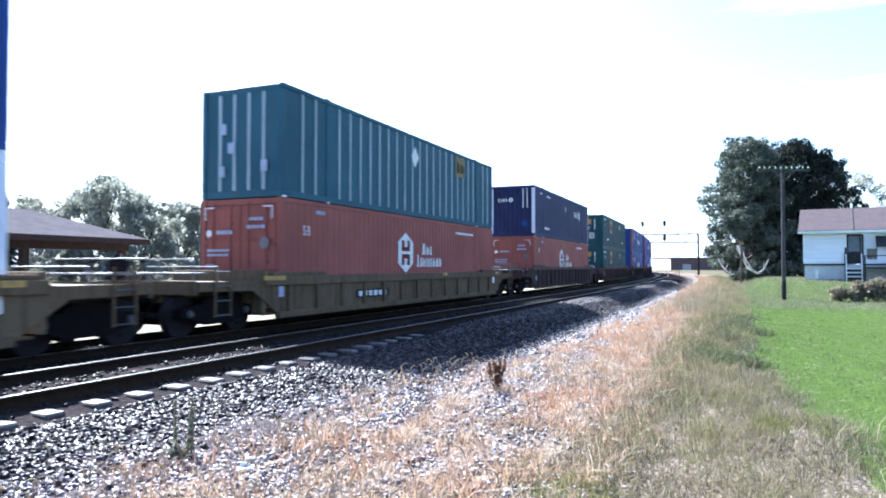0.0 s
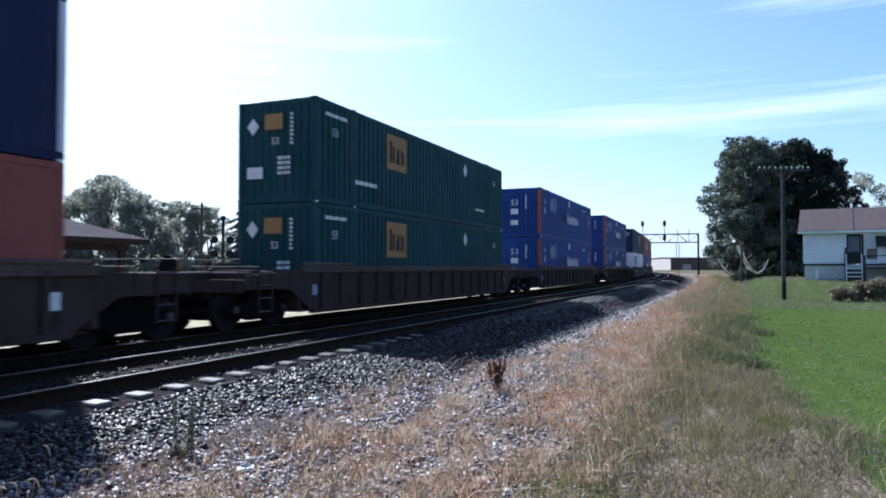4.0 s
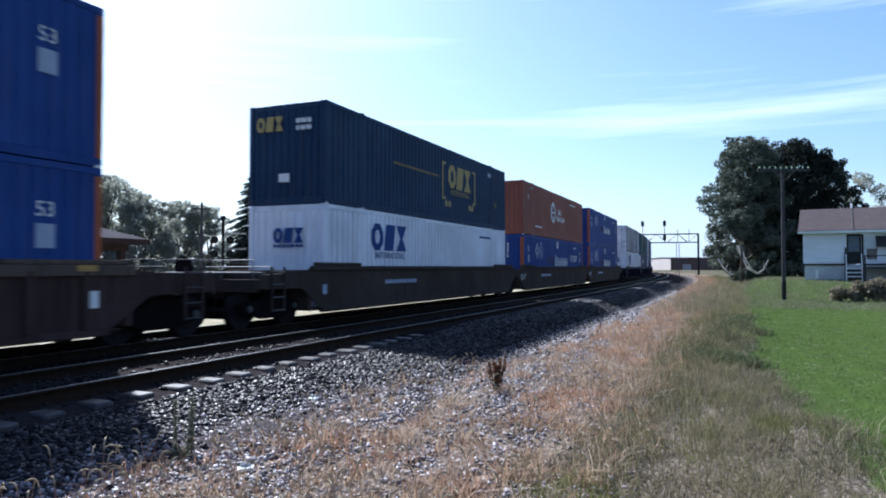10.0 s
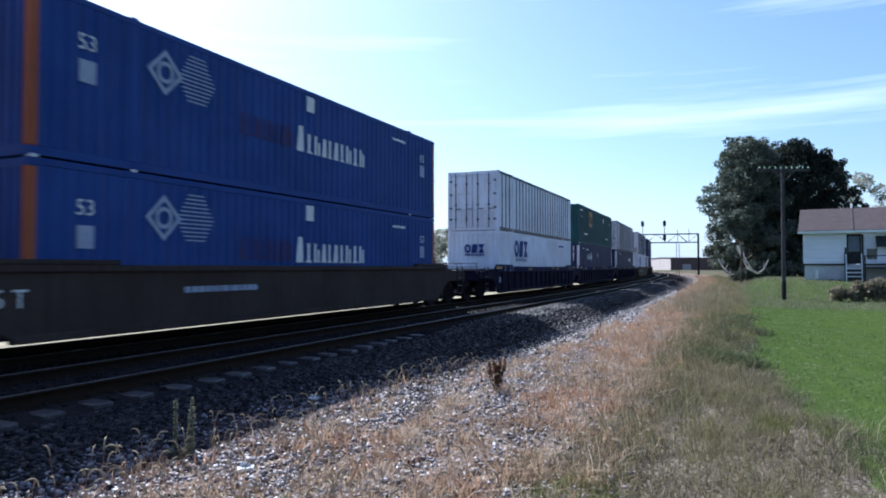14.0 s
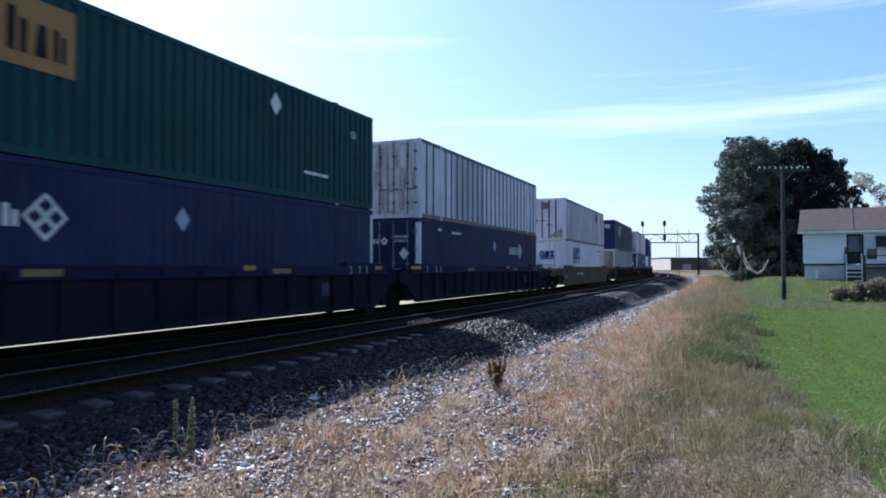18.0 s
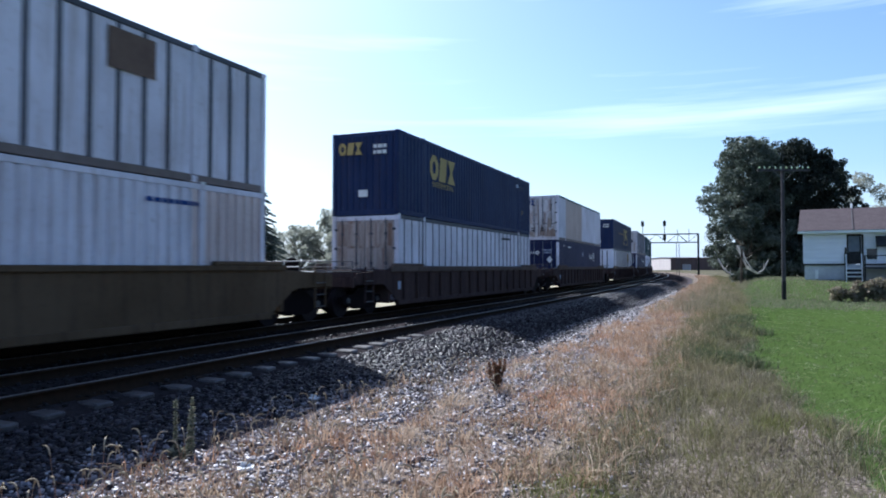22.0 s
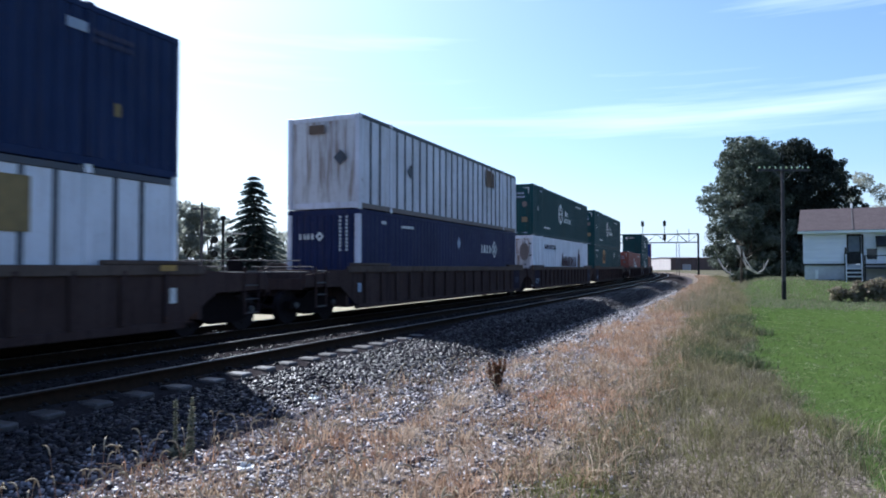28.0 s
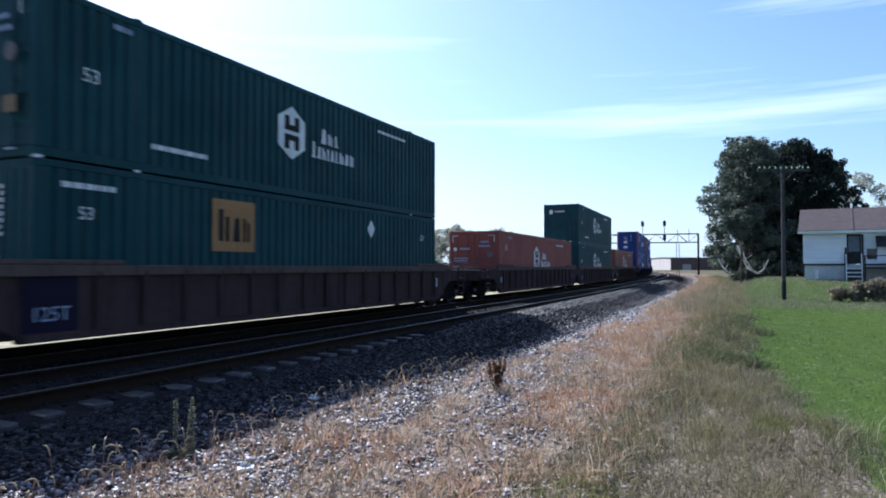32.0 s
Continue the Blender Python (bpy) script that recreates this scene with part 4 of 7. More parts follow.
def orange_post_box(z, place, level):
    L = BOX_L
    c = container("freight_container", f"blue freight container with orange end posts, {level}", z, place, "blue", corner_paint="rail_orange")
    diamond_emblem(c, L)
    m53(c, side_at(1.3, 2.1, L), 0.4)
    mark(c, "placard", [rect(-0.17, 0.17, -0.2, 0.2)], "mark_pale", side_at(1.3, 1.6, L))
    m53(c, end_at(1.05, 2.0, L), 0.5)
    mark(c, "placard", [rect(-0.22, 0.22, -0.16, 0.16)], "mark_white", end_at(1.05, 1.5, L))
    mark(c, "placard", [rect(-0.22, 0.22, -0.14, 0.14)], "mark_white", end_at(1.05, 0.85, L))
    mark(c, "small_writing", bars(0.1, 0.8, 6, 6), "mark_white", end_at(1.75, 2.0, L))
    return c


def hexagon_box(z, place, paint, level, near="doors", dark=None, u=6.95):
    L = BOX_L
    word = {"red": "red", "orange": "rust-orange", "green": "dark green"}[paint]
    c = container("freight_container", f"{word} ribbed container with hexagonal emblem, {level}", z, place, paint, near=near)
    hexagon_emblem(c, u, 1.6, L, dark or ("mark_red" if paint != "green" else "mark_black"))
    mark(c, "small_writing", bars(1.9, 0.13, 1, 7), "mark_white", side_at(12.6, 2.45, L))
    m53(c, side_at(1.3, 1.53 if paint == "green" else 2.05, L), 0.36)
    mark(c, "small_writing", bars(1.5, 0.16, 1, 8), "mark_white", side_at(3.4, 0.5, L))
    mark(c, "small_writing", bars(0.4, 0.16, 1, 15), "mark_pale", side_at(1.95, 2.55, L))
    if near == "doors":
        door = Matrix.Translation((0, -0.06, 0))
        mark(c, "emblem", [hexagon(0.17, 0.2)], "mark_white", end_at(0.36, 1.98, L) @ door)
        for x, zz, w, h, seed in ((0.86, 1.97, 0.5, 0.16, 9), (0.66, 1.52, 0.72, 0.1, 10), (0.66, 1.4, 0.72, 0.1, 11), (0.42, 1.1, 0.34, 0.15, 12), (0.86, 0.74, 0.22, 0.17, 13), (1.86, 2.3, 0.42, 0.14, 14), (1.86, 2.1, 0.56, 0.14, 9)):
            mark(c, "small_writing", bars(w, h, 1, seed), "mark_pale", end_at(x, zz, L) @ door)
        mark(c, "placard", [rect(-0.23, 0.23, -0.13, 0.13)], "mark_pale", end_at(0.42, 0.7, L) @ door)
        mark(c, "round_sticker", [[(0.15 * math.cos(a * math.pi / 6), 0.16 * math.sin(a * math.pi / 6)) for a in range(12)]], "dull_brown", end_at(2.12, 1.72, L) @ door, "faded round red sticker")
        mark(c, "square_sticker", [rect(-0.16, 0.16, -0.14, 0.14)], "ochre_rust", end_at(2.12, 0.86, L) @ door, "faded orange sticker")
        for x in (0.4, 0.95, 1.6, 2.15):
            mark(c, "reflective_tape", [rect(-0.13, 0.13, -0.02, 0.02)], "mark_pale", end_at(x, 0.12, L) @ door)
        for sx, x in ((1, 0.22), (-1, 2.37)):
            mark(c, "reflective_tape", [[(0, -0.3), (sx * 0.03, -0.3), (sx * 0.03, 0), (sx * 0.3, 0), (sx * 0.3, 0.03), (0, 0.03)][::sx]], "mark_white", end_at(x, 2.62, L) @ Matrix.Translation((0, -0.06, 0)))
    else:
        mark(c, "emblem", [hexagon(0.26, 0.38)], "mark_white", end_at(0.55, 2.3, L))
        mark(c, "small_writing", bars(0.7, 0.16, 1, 8), "mark_white", end_at(1.2, 2.3, L))
    return c


def navy_box(z, place, level, near="doors", u=10.8, length=BOX_L):
    L = length
    c = container("freight_container", f"navy freight container with white corner posts, {level}", z, place, "navy", near=near, corner_paint="old_white", length=length)
    small_diamond_emblem(c, u, 1.93, L)
    mark(c, "diamond_placard", [[(-0.19, 0), (0, -0.25), (0.19, 0), (0, 0.25)]], "mark_pale", side_at(8.22, 2.08, L))
    mark(c, "small_writing", bars(1.0, 0.14, 1, 14), "mark_white", side_at(3.54, 2.44, L))
    mark(c, "small_writing", bars(1.2, 0.2, 1, 13), "mark_white", side_at(3.1, 0.5, L))
    mark(c, "small_writing", bars(0.3, 0.16, 1, 12), "mark_white", side_at(1.8, 2.5, L))
    proud = Matrix.Translation((0, -0.06 if near == "doors" else 0.0, 0))
    mark(c, "lettering", letters(4, 0.62, 0.17, 22), "mark_white", end_at(0.75, 2.05, L) @ proud)
    ring_mark(c, "emblem", 0.15, 0.07, 4, "mark_white", end_at(1.22, 2.05, L) @ proud)
    if near == "doors":
        mark(c, "small_writing", bars(0.5, 0.3, 2, 15), "mark_pale", end_at(1.9, 2.1, L) @ proud)
    else:
        for x in (1.95, 2.18):
            mark(c, "small_writing", [rect(-0.035, 0.035, z_, z_ + 0.07) for z_ in np.arange(-0.5, 0.5, 0.11)], "mark_white", end_at(x, 2.1, L) @ proud)
    mark(c, "diamond_placard", [[(-0.19, 0), (0, -0.23), (0.19, 0), (0, 0.23)]], "mark_white" if near == "doors" else "mark_navy", end_at(2.02, 1.6 if near == "doors" else 0.7, L) @ proud)
    return c


def gold_letter_box(z, place, level, u=10.17, bracket=True, paint="deep_blue"):
    L = BOX_L
    c = container("freight_container", f"dark blue freight container with gold lettering, {level}", z, place, paint)
    bold_lettering(c, u, 1.82 if bracket else 1.95, L, "mark_gold", 0.92, bracket)
    mark(c, "lettering", bold_blocks(0.95, 0.42), "mark_gold", end_at(0.75, 2.3, L))
    mark(c, "placard", [rect(-0.18, 0.18, -0.12, 0.12)], "mark_white", end_at(1.25, 0.75, L))
    mark(c, "placard", [rect(-0.2, 0.2, -0.09, 0.09)], "mark_pale", side_at(13.75, 2.42, L))
    mark(c, "small_writing", bars(0.9, 0.3, 2, 16), "mark_dull_blue", side_at(14.5, 2.3, L))
    mark(c, "small_writing", bars(0.5, 0.4, 2, 17), "mark_white", end_at(1.9, 2.2, L))
    mark(c, "placard", [rect(-0.07, 0.07, -0.12, 0.12)], "mark_dull_gold", side_at(14.6, 1.1, L))
    return c


def blue_letter_box(z, place, level, paint="white", bands=()):
    L = BOX_L
    c = container("freight_container", f"white freight container with blue lettering, {level}", z, place, paint, bands=bands)
    bold_lettering(c, 4.05, 2.06, L, "mark_navy", 0.84)
    mark(c, "lettering", bold_blocks(1.05, 0.42), "mark_navy", end_at(1.4, 2.0, L))
    mark(c, "small_writing", bars(1.0, 0.13, 1, 18), "mark_navy", end_at(1.4, 1.68, L))
    mark(c, "small_writing", bars(1.4, 0.15, 1, 19), "mark_navy", side_at(13.2, 2.4, L))
    return c


def panelled(z, place, level, paint="white", near="doors", patches=(), label="", post="post_grey", length=BOX_L, bands=(), plain_end=False, door_paint=None, thin=False, phase=0.29, lift_at=5.85):
    c = container("freight_container", (label or "white freight container with dark posts") + ", " + level, z, place, paint, "posts", near, post=post, length=length, bands=bands, door_paint=door_paint, top_paint=None if paint == "teal" else "post_grey", posts=not plain_end, thin=thin, phase=phase, lift_at=lift_at)
    if plain_end:
        mark(c, "vent", [rect(-0.28, 0.28, -0.14, 0.14)], "patch", end_at(1.1, 2.45, length))
        mark(c, "diamond_placard", [[(-0.24, 0), (0, -0.24), (0.24, 0), (0, 0.24)]], "post_grey", end_at(1.95, 1.55, length))
        mark(c, "diamond_placard", [[(-0.22, 0), (0, -0.26), (0.22, 0), (0, 0.26)]], "post_grey", side_at(3.74, 1.52, length))
    for u, zz, w, h in patches:
        mark(c, "patch", [rect(-w / 2, w / 2, -h / 2, h / 2)], "patch", side_at(u, zz, length), "brown repair patch")
    return c


def orange_panel_box(z, place, level, u=5.02, label="dark green freight container with orange panel"):
    L = BOX_L
    c = container("freight_container", label + ", " + level, z, place, "green", near="wall")
    logo_panel(c, u, 2.0, L, 1.4)
    mark(c, "diamond_placard", [[(-0.22, 0), (0, -0.28), (0.22, 0), (0, 0.28)]], "mark_white", side_at(11.24, 2.25, L))
    mark(c, "small_writing", bars(1.1, 0.16, 1, 23), "mark_white", side_at(1.3, 2.45, L))
    m53(c, side_at(1.24, 2.0, L), 0.32)
    mark(c, "small_writing", bars(1.3, 0.2, 1, 24), "mark_white", side_at(3.0, 0.72, L))
    mark(c, "placard", [rect(-0.26, 0.26, -0.16, 0.16)], "mark_white", end_at(0.62, 0.85, L))
    m53(c, side_at(14.9, 2.1, L), 0.3)
    mark(c, "small_writing", bars(1.1, 0.14, 1, 27), "mark_white", side_at(13.0, 0.7, L))
    mark(c, "small_writing", bars(0.42, 0.55, 4, 26), "mark_white", end_at(1.6, 1.0, L))
    mark(c, "panel", [rect(-0.3, 0.3, -0.22, 0.22)], "mark_orange", end_at(1.25, 2.25, L))
    m53(c, end_at(1.3, 1.7, L), 0.28)
    mark(c, "diamond_placard", [[(-0.2, 0), (0, -0.24), (0.2, 0), (0, 0.24)]], "mark_white", end_at(0.55, 2.15, L))
    mark(c, "small_writing", bars(0.1, 0.9, 8, 25), "mark_white", end_at(1.85, 2.0, L))
    return c


# ---------------------------------------------------------------- well cars
def bogie(car, y):
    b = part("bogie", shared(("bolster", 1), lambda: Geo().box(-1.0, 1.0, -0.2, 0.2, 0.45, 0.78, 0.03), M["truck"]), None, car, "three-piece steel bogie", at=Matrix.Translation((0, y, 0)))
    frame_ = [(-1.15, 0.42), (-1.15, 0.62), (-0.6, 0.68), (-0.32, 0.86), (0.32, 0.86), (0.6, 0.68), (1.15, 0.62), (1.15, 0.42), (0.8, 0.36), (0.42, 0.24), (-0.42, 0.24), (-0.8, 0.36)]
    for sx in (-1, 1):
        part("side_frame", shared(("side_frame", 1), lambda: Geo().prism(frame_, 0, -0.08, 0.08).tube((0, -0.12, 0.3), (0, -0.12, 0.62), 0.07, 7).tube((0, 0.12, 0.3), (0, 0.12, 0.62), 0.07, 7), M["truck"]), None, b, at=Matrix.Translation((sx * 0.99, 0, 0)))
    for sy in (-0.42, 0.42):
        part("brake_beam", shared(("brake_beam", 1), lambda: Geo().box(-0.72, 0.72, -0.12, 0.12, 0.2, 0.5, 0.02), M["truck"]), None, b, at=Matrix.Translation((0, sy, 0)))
    for sx in (-1, 1):
        for sy in (-0.89, 0.89):
            part("bearing_cap", shared(("bearing_cap", 1), lambda: Geo().tube((0, 0, 0), (0.05, 0, 0), 0.09, 10, 0.06), M["dull_steel"]), None, b, at=Matrix.Translation((sx * 1.07, sy, 0.5)) @ Matrix.Rotation(0 if sx > 0 else math.pi, 4, "Z"))
    for sy in (-0.89, 0.89):
        def axle():
            g = Geo().tube((-1.05, 0, 0), (1.05, 0, 0), 0.075, 8)
            for sx in (-1, 1):
                g.tube((sx * 0.685, 0, 0), (sx * 0.815, 0, 0), 0.44, 22).tube((sx * 0.655, 0, 0), (sx * 0.69, 0, 0), 0.468, 22)
                g.tube((sx * 0.81, 0, 0), (sx * 0.825, 0, 0), 0.33, 16, 0.2)
                for k in range(4):
                    a = k * math.pi / 2
                    g.tube((sx * 0.81, 0.26 * math.cos(a), 0.26 * math.sin(a)), (sx * 0.835, 0.26 * math.cos(a), 0.26 * math.sin(a)), 0.04, 6)
            return g
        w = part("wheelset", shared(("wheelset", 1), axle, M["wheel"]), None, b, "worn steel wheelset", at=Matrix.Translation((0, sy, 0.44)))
        WHEELS.append((w, car, y + sy, sy))
    return b


WHEELS = []


def well_car(label, place, paint, style="ribbed", ends=(True, True), group="well cars", tape=False):
    """One well of a container car. ends: which ends carry a bogie of this well and a coupler."""
    car = thing("well_car", label, "railway car", group)
    p = M[paint]
    reach_n, reach_f = (10.75 if ends[0] else 9.35), (10.75 if ends[1] else 9.35)
    top = 1.26 if paint == "car_yellow" else 1.5
    o = [(-reach_n, 0.98), (-reach_n, min(1.3, top - 0.08)), (-8.75, top - 0.08), (-8.6, top), (8.6, top), (8.75, top - 0.08), (reach_f, min(1.3, top - 0.08)), (reach_f, 0.98), (9.05, 0.95), (8.1, 0.36), (-8.1, 0.36), (-9.05, 0.95)]
    for sx in (1, -1):
        s = part("side_sill", shared(("side_sill", reach_n, reach_f, top), lambda: Geo().prism(o, 0, -0.02, 0.02), p), None, car, at=Matrix.Translation((sx * 1.42, 0, 0)))
        deep = {"car_yellow": 1.05, "car_brown": 1.34, "car_dark": 1.27}.get(paint, 1.41)
        chord_p = M[{"car_brown": "chord_brown", "car_dark": "chord_navy"}.get(paint, paint)]
        part("top_chord", shared(("top_chord", deep), lambda: Geo().box(-0.07, 0.07, -8.62, 8.62, deep, top + 0.03, 0.015), chord_p), None, car, at=Matrix.Translation((sx * 1.45, 0, 0)))
        for sy in (-1, 1):
            part("container_guide", shared(("container_guide", top), lambda: Geo().box(-0.09, 0.075, -1.15, 1.15, top + 0.03, top + 0.12, 0.02), chord_p), None, car, at=Matrix.Translation((sx * 1.45, sy * 7.3, 0)))
        low = {"car_yellow": 0.255, "car_brown": 0.258 if 270 < place < 330 else 0.285, "car_olive": 0.262}.get(paint, 0.285)
        part("bottom_chord", shared(("bottom_chord", low), lambda: Geo().box(-0.1, 0.06, -8.1, 8.1, low, 0.42, 0.015), p), None, car, at=Matrix.Translation((sx * 1.42, 0, 0)))
        if style == "ribbed":
            rib = shared(("rib", top), lambda: Geo().box(0.02, 0.10, -0.06, 0.06, 0.42, top - 0.06, 0.012), p)
            gap_ = 1.23 if paint == "car_yellow" else 1.02
            for i in range(int(15.6 / gap_) + 1):
                y = -7.7 + i * gap_
                if paint == "car_brown" and ((i == 0 and not ends[0]) or (i == 15 and not ends[1])):
                    continue        # the stencilled panels stand there
                part("rib", rib, None, s, at=Matrix.Translation((0, y, 0)) @ (Matrix.Identity(4) if sx > 0 else Matrix.Rotation(math.pi, 4, "Z")))
    for sy, own, reach_ in ((-1, ends[0], reach_n), (1, ends[1], reach_f)):
        turn = Matrix.Rotation(0 if sy < 0 else math.pi, 4, "Z")
        part("bulkhead", shared(("bulkhead", 1), lambda: Geo().box(-1.4, 1.4, -8.66, -8.52, 0.4, 1.42, 0.015), p), None, car, at=turn)
        if own:
            part("end_platform", shared(("end_platform", 1), lambda: Geo().box(-1.4, 1.4, -10.75, -8.66, 1.06, 1.16, 0.012).box(-0.35, 0.35, -10.7, -8.66, 0.72, 1.06, 0.02).box(-1.4, 1.4, -10.83, -10.74, 0.9, 1.2, 0.012), p), None, car, at=turn)
            walk_p = M["galvanised" if paint in ("car_khaki", "car_olive", "car_yellow") else "dull_walk"]
            grate = shared(("crossover_grating", 1), lambda: Geo().box(-1.35, 1.35, -10.92, -10.78, 1.34, 1.38, 0.008), walk_p)
            for k in range(3):
                part("walkway_slat", grate, None, car, "steel walkway slat", at=turn @ Matrix.Translation((0, 0.19 * k, 0)))
            part("grab_rail", shared(("grab_rail", 1), lambda: Geo().tube((-1.2, -9.6, 1.5), (0.9, -9.6, 1.5), 0.016, 6).tube((-1.2, -9.6, 1.1), (-1.2, -9.6, 1.5), 0.016, 6).tube((0.9, -9.6, 1.1), (0.9, -9.6, 1.5), 0.016, 6), walk_p), None, car, "steel grab rail", at=turn)
            part("handrail", shared(("handrail", 1), lambda: Geo().tube((-1.3, -10.78, 1.2), (-1.3, -10.78, 1.66), 0.014, 6).tube((1.3, -10.78, 1.2), (1.3, -10.78, 1.66), 0.014, 6).tube((-1.3, -10.78, 1.66), (1.3, -10.78, 1.66), 0.014, 6).tube((0.35, -10.78, 1.2), (0.35, -10.78, 1.66), 0.014, 6), walk_p), None, car, "thin steel handrail", at=turn)
            for sx in (1, -1):
                lad = part("ladder", shared(("ladder", 1), lambda: Geo().box(-0.02, 0.02, -0.26, -0.22, 0.42, 1.5).box(-0.02, 0.02, 0.22, 0.26, 0.42, 1.5), p), None, car, at=turn @ Matrix.Translation((sx * 1.5, -10.1, 0)))
                for k in range(4):
                    part("rung", shared(("rung", 1), lambda: Geo().tube((0, -0.24, 0), (0, 0.24, 0), 0.016, 6), M["dull_steel"]), None, lad, at=Matrix.Translation((0, 0, 0.46 + k * 0.31)))
            cp = part("coupler", shared(("coupler", 1), lambda: Geo().box(-0.09, 0.09, -11.35, -10.7, 0.72, 0.9, 0.03).box(-0.17, 0.14, -11.52, -11.3, 0.66, 0.96, 0.04), M["truck"]), None, car, at=turn)
            part("air_hose", shared(("air_hose", 1), lambda: Geo().tube((0.32, -10.8, 0.82), (0.32, -11.1, 0.5), 0.025, 6).tube((0.32, -11.1, 0.5), (0.28, -11.5, 0.42), 0.025, 6), M["truck"]), None, car, at=turn)
            if sy < 0:
                part("brake_wheel", shared(("brake_wheel", 1), lambda: Geo().prism([(0.28 * math.cos(a * math.pi / 8), 0.28 * math.sin(a * math.pi / 8)) for a in range(16)], 1, -0.02, 0.02), M["truck"]), None, car, "round hand brake wheel", at=turn @ Matrix.Translation((-0.75, -10.86, 1.5)))
            bogie(car, sy * 9.72)
        else:
            part("joint_plate", shared(("joint_plate", 1), lambda: Geo().box(-0.9, 0.9, -9.42, -8.66, 0.9, 1.2, 0.02).box(-0.25, 0.25, -9.6, -9.3, 0.78, 0.98, 0.03), p), None, car, at=turn)
            if sy < 0:
                bogie(car, -9.42)
    floor = shared(("well_floor", 1), lambda: Geo().box(-1.32, 1.32, -8.5, -6.6, 0.34, 0.38).box(-1.32, 1.32, 6.6, 8.5, 0.34, 0.38).box(-1.32, 1.32, -1.2, 1.2, 0.34, 0.38).box(-1.32, 1.32, -4.4, -3.6, 0.34, 0.38).box(-1.32, 1.32, 3.6, 4.4, 0.34, 0.38), p)
    part("well_floor", floor, None, car)
    at = lambda y, z: Matrix.Translation((1.53, y, z)) @ Matrix.Rotation(math.pi / 2, 4, "Z")
    if tape:
        for y, w in ((-8.35, 0.42), (-2.9, 0.3), (2.4, 0.3), (7.6, 0.2)) if paint in ("car_brown", "car_khaki", "car_olive") else ((-8.35, 0.42), (2.0, 0.2), (8.0, 0.2)):
            mark(car, "reflector", [rect(-w, w, -0.055, 0.055)], "mark_yellow", at(y, top - 0.025), "yellow reflective strip")
    if style == "smooth":
        mark(car, "car_number", bars(2.3, 0.2, 1, int(place)), "mark_pale", at(-3.4, 1.0) @ Matrix.Translation((0, 0.085, 0)), "pale car number marking")
    if paint == "car_yellow":
        panel = part("number_panel", shared(("number_panel", 1), lambda: flat([rect(-1.0, 1.0, -0.12, 0.12)]), M["mark_black"]), None, car, "black car number panel", at=at(-3.45, 0.72) @ Matrix.Translation((0, 0.05, 0)))
        for i in range(6):
            part("number_bar", shared(("number_bar", 1), lambda: flat([rect(-0.09, 0.09, -0.075, 0.075)]), M["mark_white"]), None, panel, at=Matrix.Translation((-0.79 + 0.3 * i, -0.006, 0)))
        part("length_mark", word_mesh("53", 0.32, M["mark_black"], "length_mark"), None, car, "painted number 53", at=at(-0.3, 0.8) @ Matrix.Translation((0, 0.082, 0)))
    if ends[1] and style == "ribbed":
        mark(car, "data_panel", [rect(-0.13, 0.13, -0.15, 0.15)], "mark_white", at(7.75, 0.93) @ Matrix.Translation((0, 0.082, 0)))
    if ends[0]:
        mark(car, "data_panel", [rect(-0.1, 0.1, -0.13, 0.13)], "mark_pale", at(-8.0, 0.9) @ Matrix.Translation((0, 0.082, 0)))
    if paint == "car_brown" and not ends[0]:
        mark(car, "end_panel", [rect(-0.5, 0.5, -0.46, 0.46)], "mark_dark_navy", at(-7.55, 0.9) @ Matrix.Translation((0, 0.078, 0)), "dark navy stencilled panel")
        part("capacity_mark", word_mesh("125T", 0.34, M["mark_pale"], "capacity_mark"), None, car, "pale mark 125T", at=at(-7.55, 0.72) @ Matrix.Translation((0, 0.07, 0)))
    if paint == "car_brown" and not ends[1]:
        mark(car, "end_panel", [rect(-0.5, 0.5, -0.46, 0.46)], "mark_dark_navy", at(7.6, 0.9) @ Matrix.Translation((0, 0.078, 0)), "dark navy stencilled panel")
        mark(car, "small_writing", bars(0.6, 0.3, 3, 61), "mark_dull_blue", at(7.6, 0.85) @ Matrix.Translation((0, 0.07, 0)))
    if paint == "car_khaki" and not ends[0]:
        part("capacity_mark", word_mesh("125 T", 0.42, M["mark_white"], "capacity_mark"), None, car, "white mark 125 T", at=at(-8.36, 0.98) @ Matrix.Translation((0, 0.078, 0)))
    if paint == "car_dark":
        for y in (-7.4, -6.6, -6.2, 6.4, 6.9, 7.3):
            mark(car, "stencil", [rect(-0.02, 0.02, -0.1, 0.1), rect(-0.1, 0.02, 0.1, 0.13)], "mark_pale", at(y, 1.4))
        for y in (-3.0, 3.2):
            mark(car, "stencil", [rect(-0.35, 0.35, -0.06, 0.06)], "mark_dull_gold", at(y, 1.4))
        mark(car, "data_panel", [rect(-0.16, 0.16, -0.18, 0.18)], "mark_dull_blue", at(5.2, 0.9) @ Matrix.Translation((0, 0.082, 0)))
    MOVERS.append((car, place, 9.5, 0.0))
    return car


LOW, HIGH = "in a well car", "stacked on top"


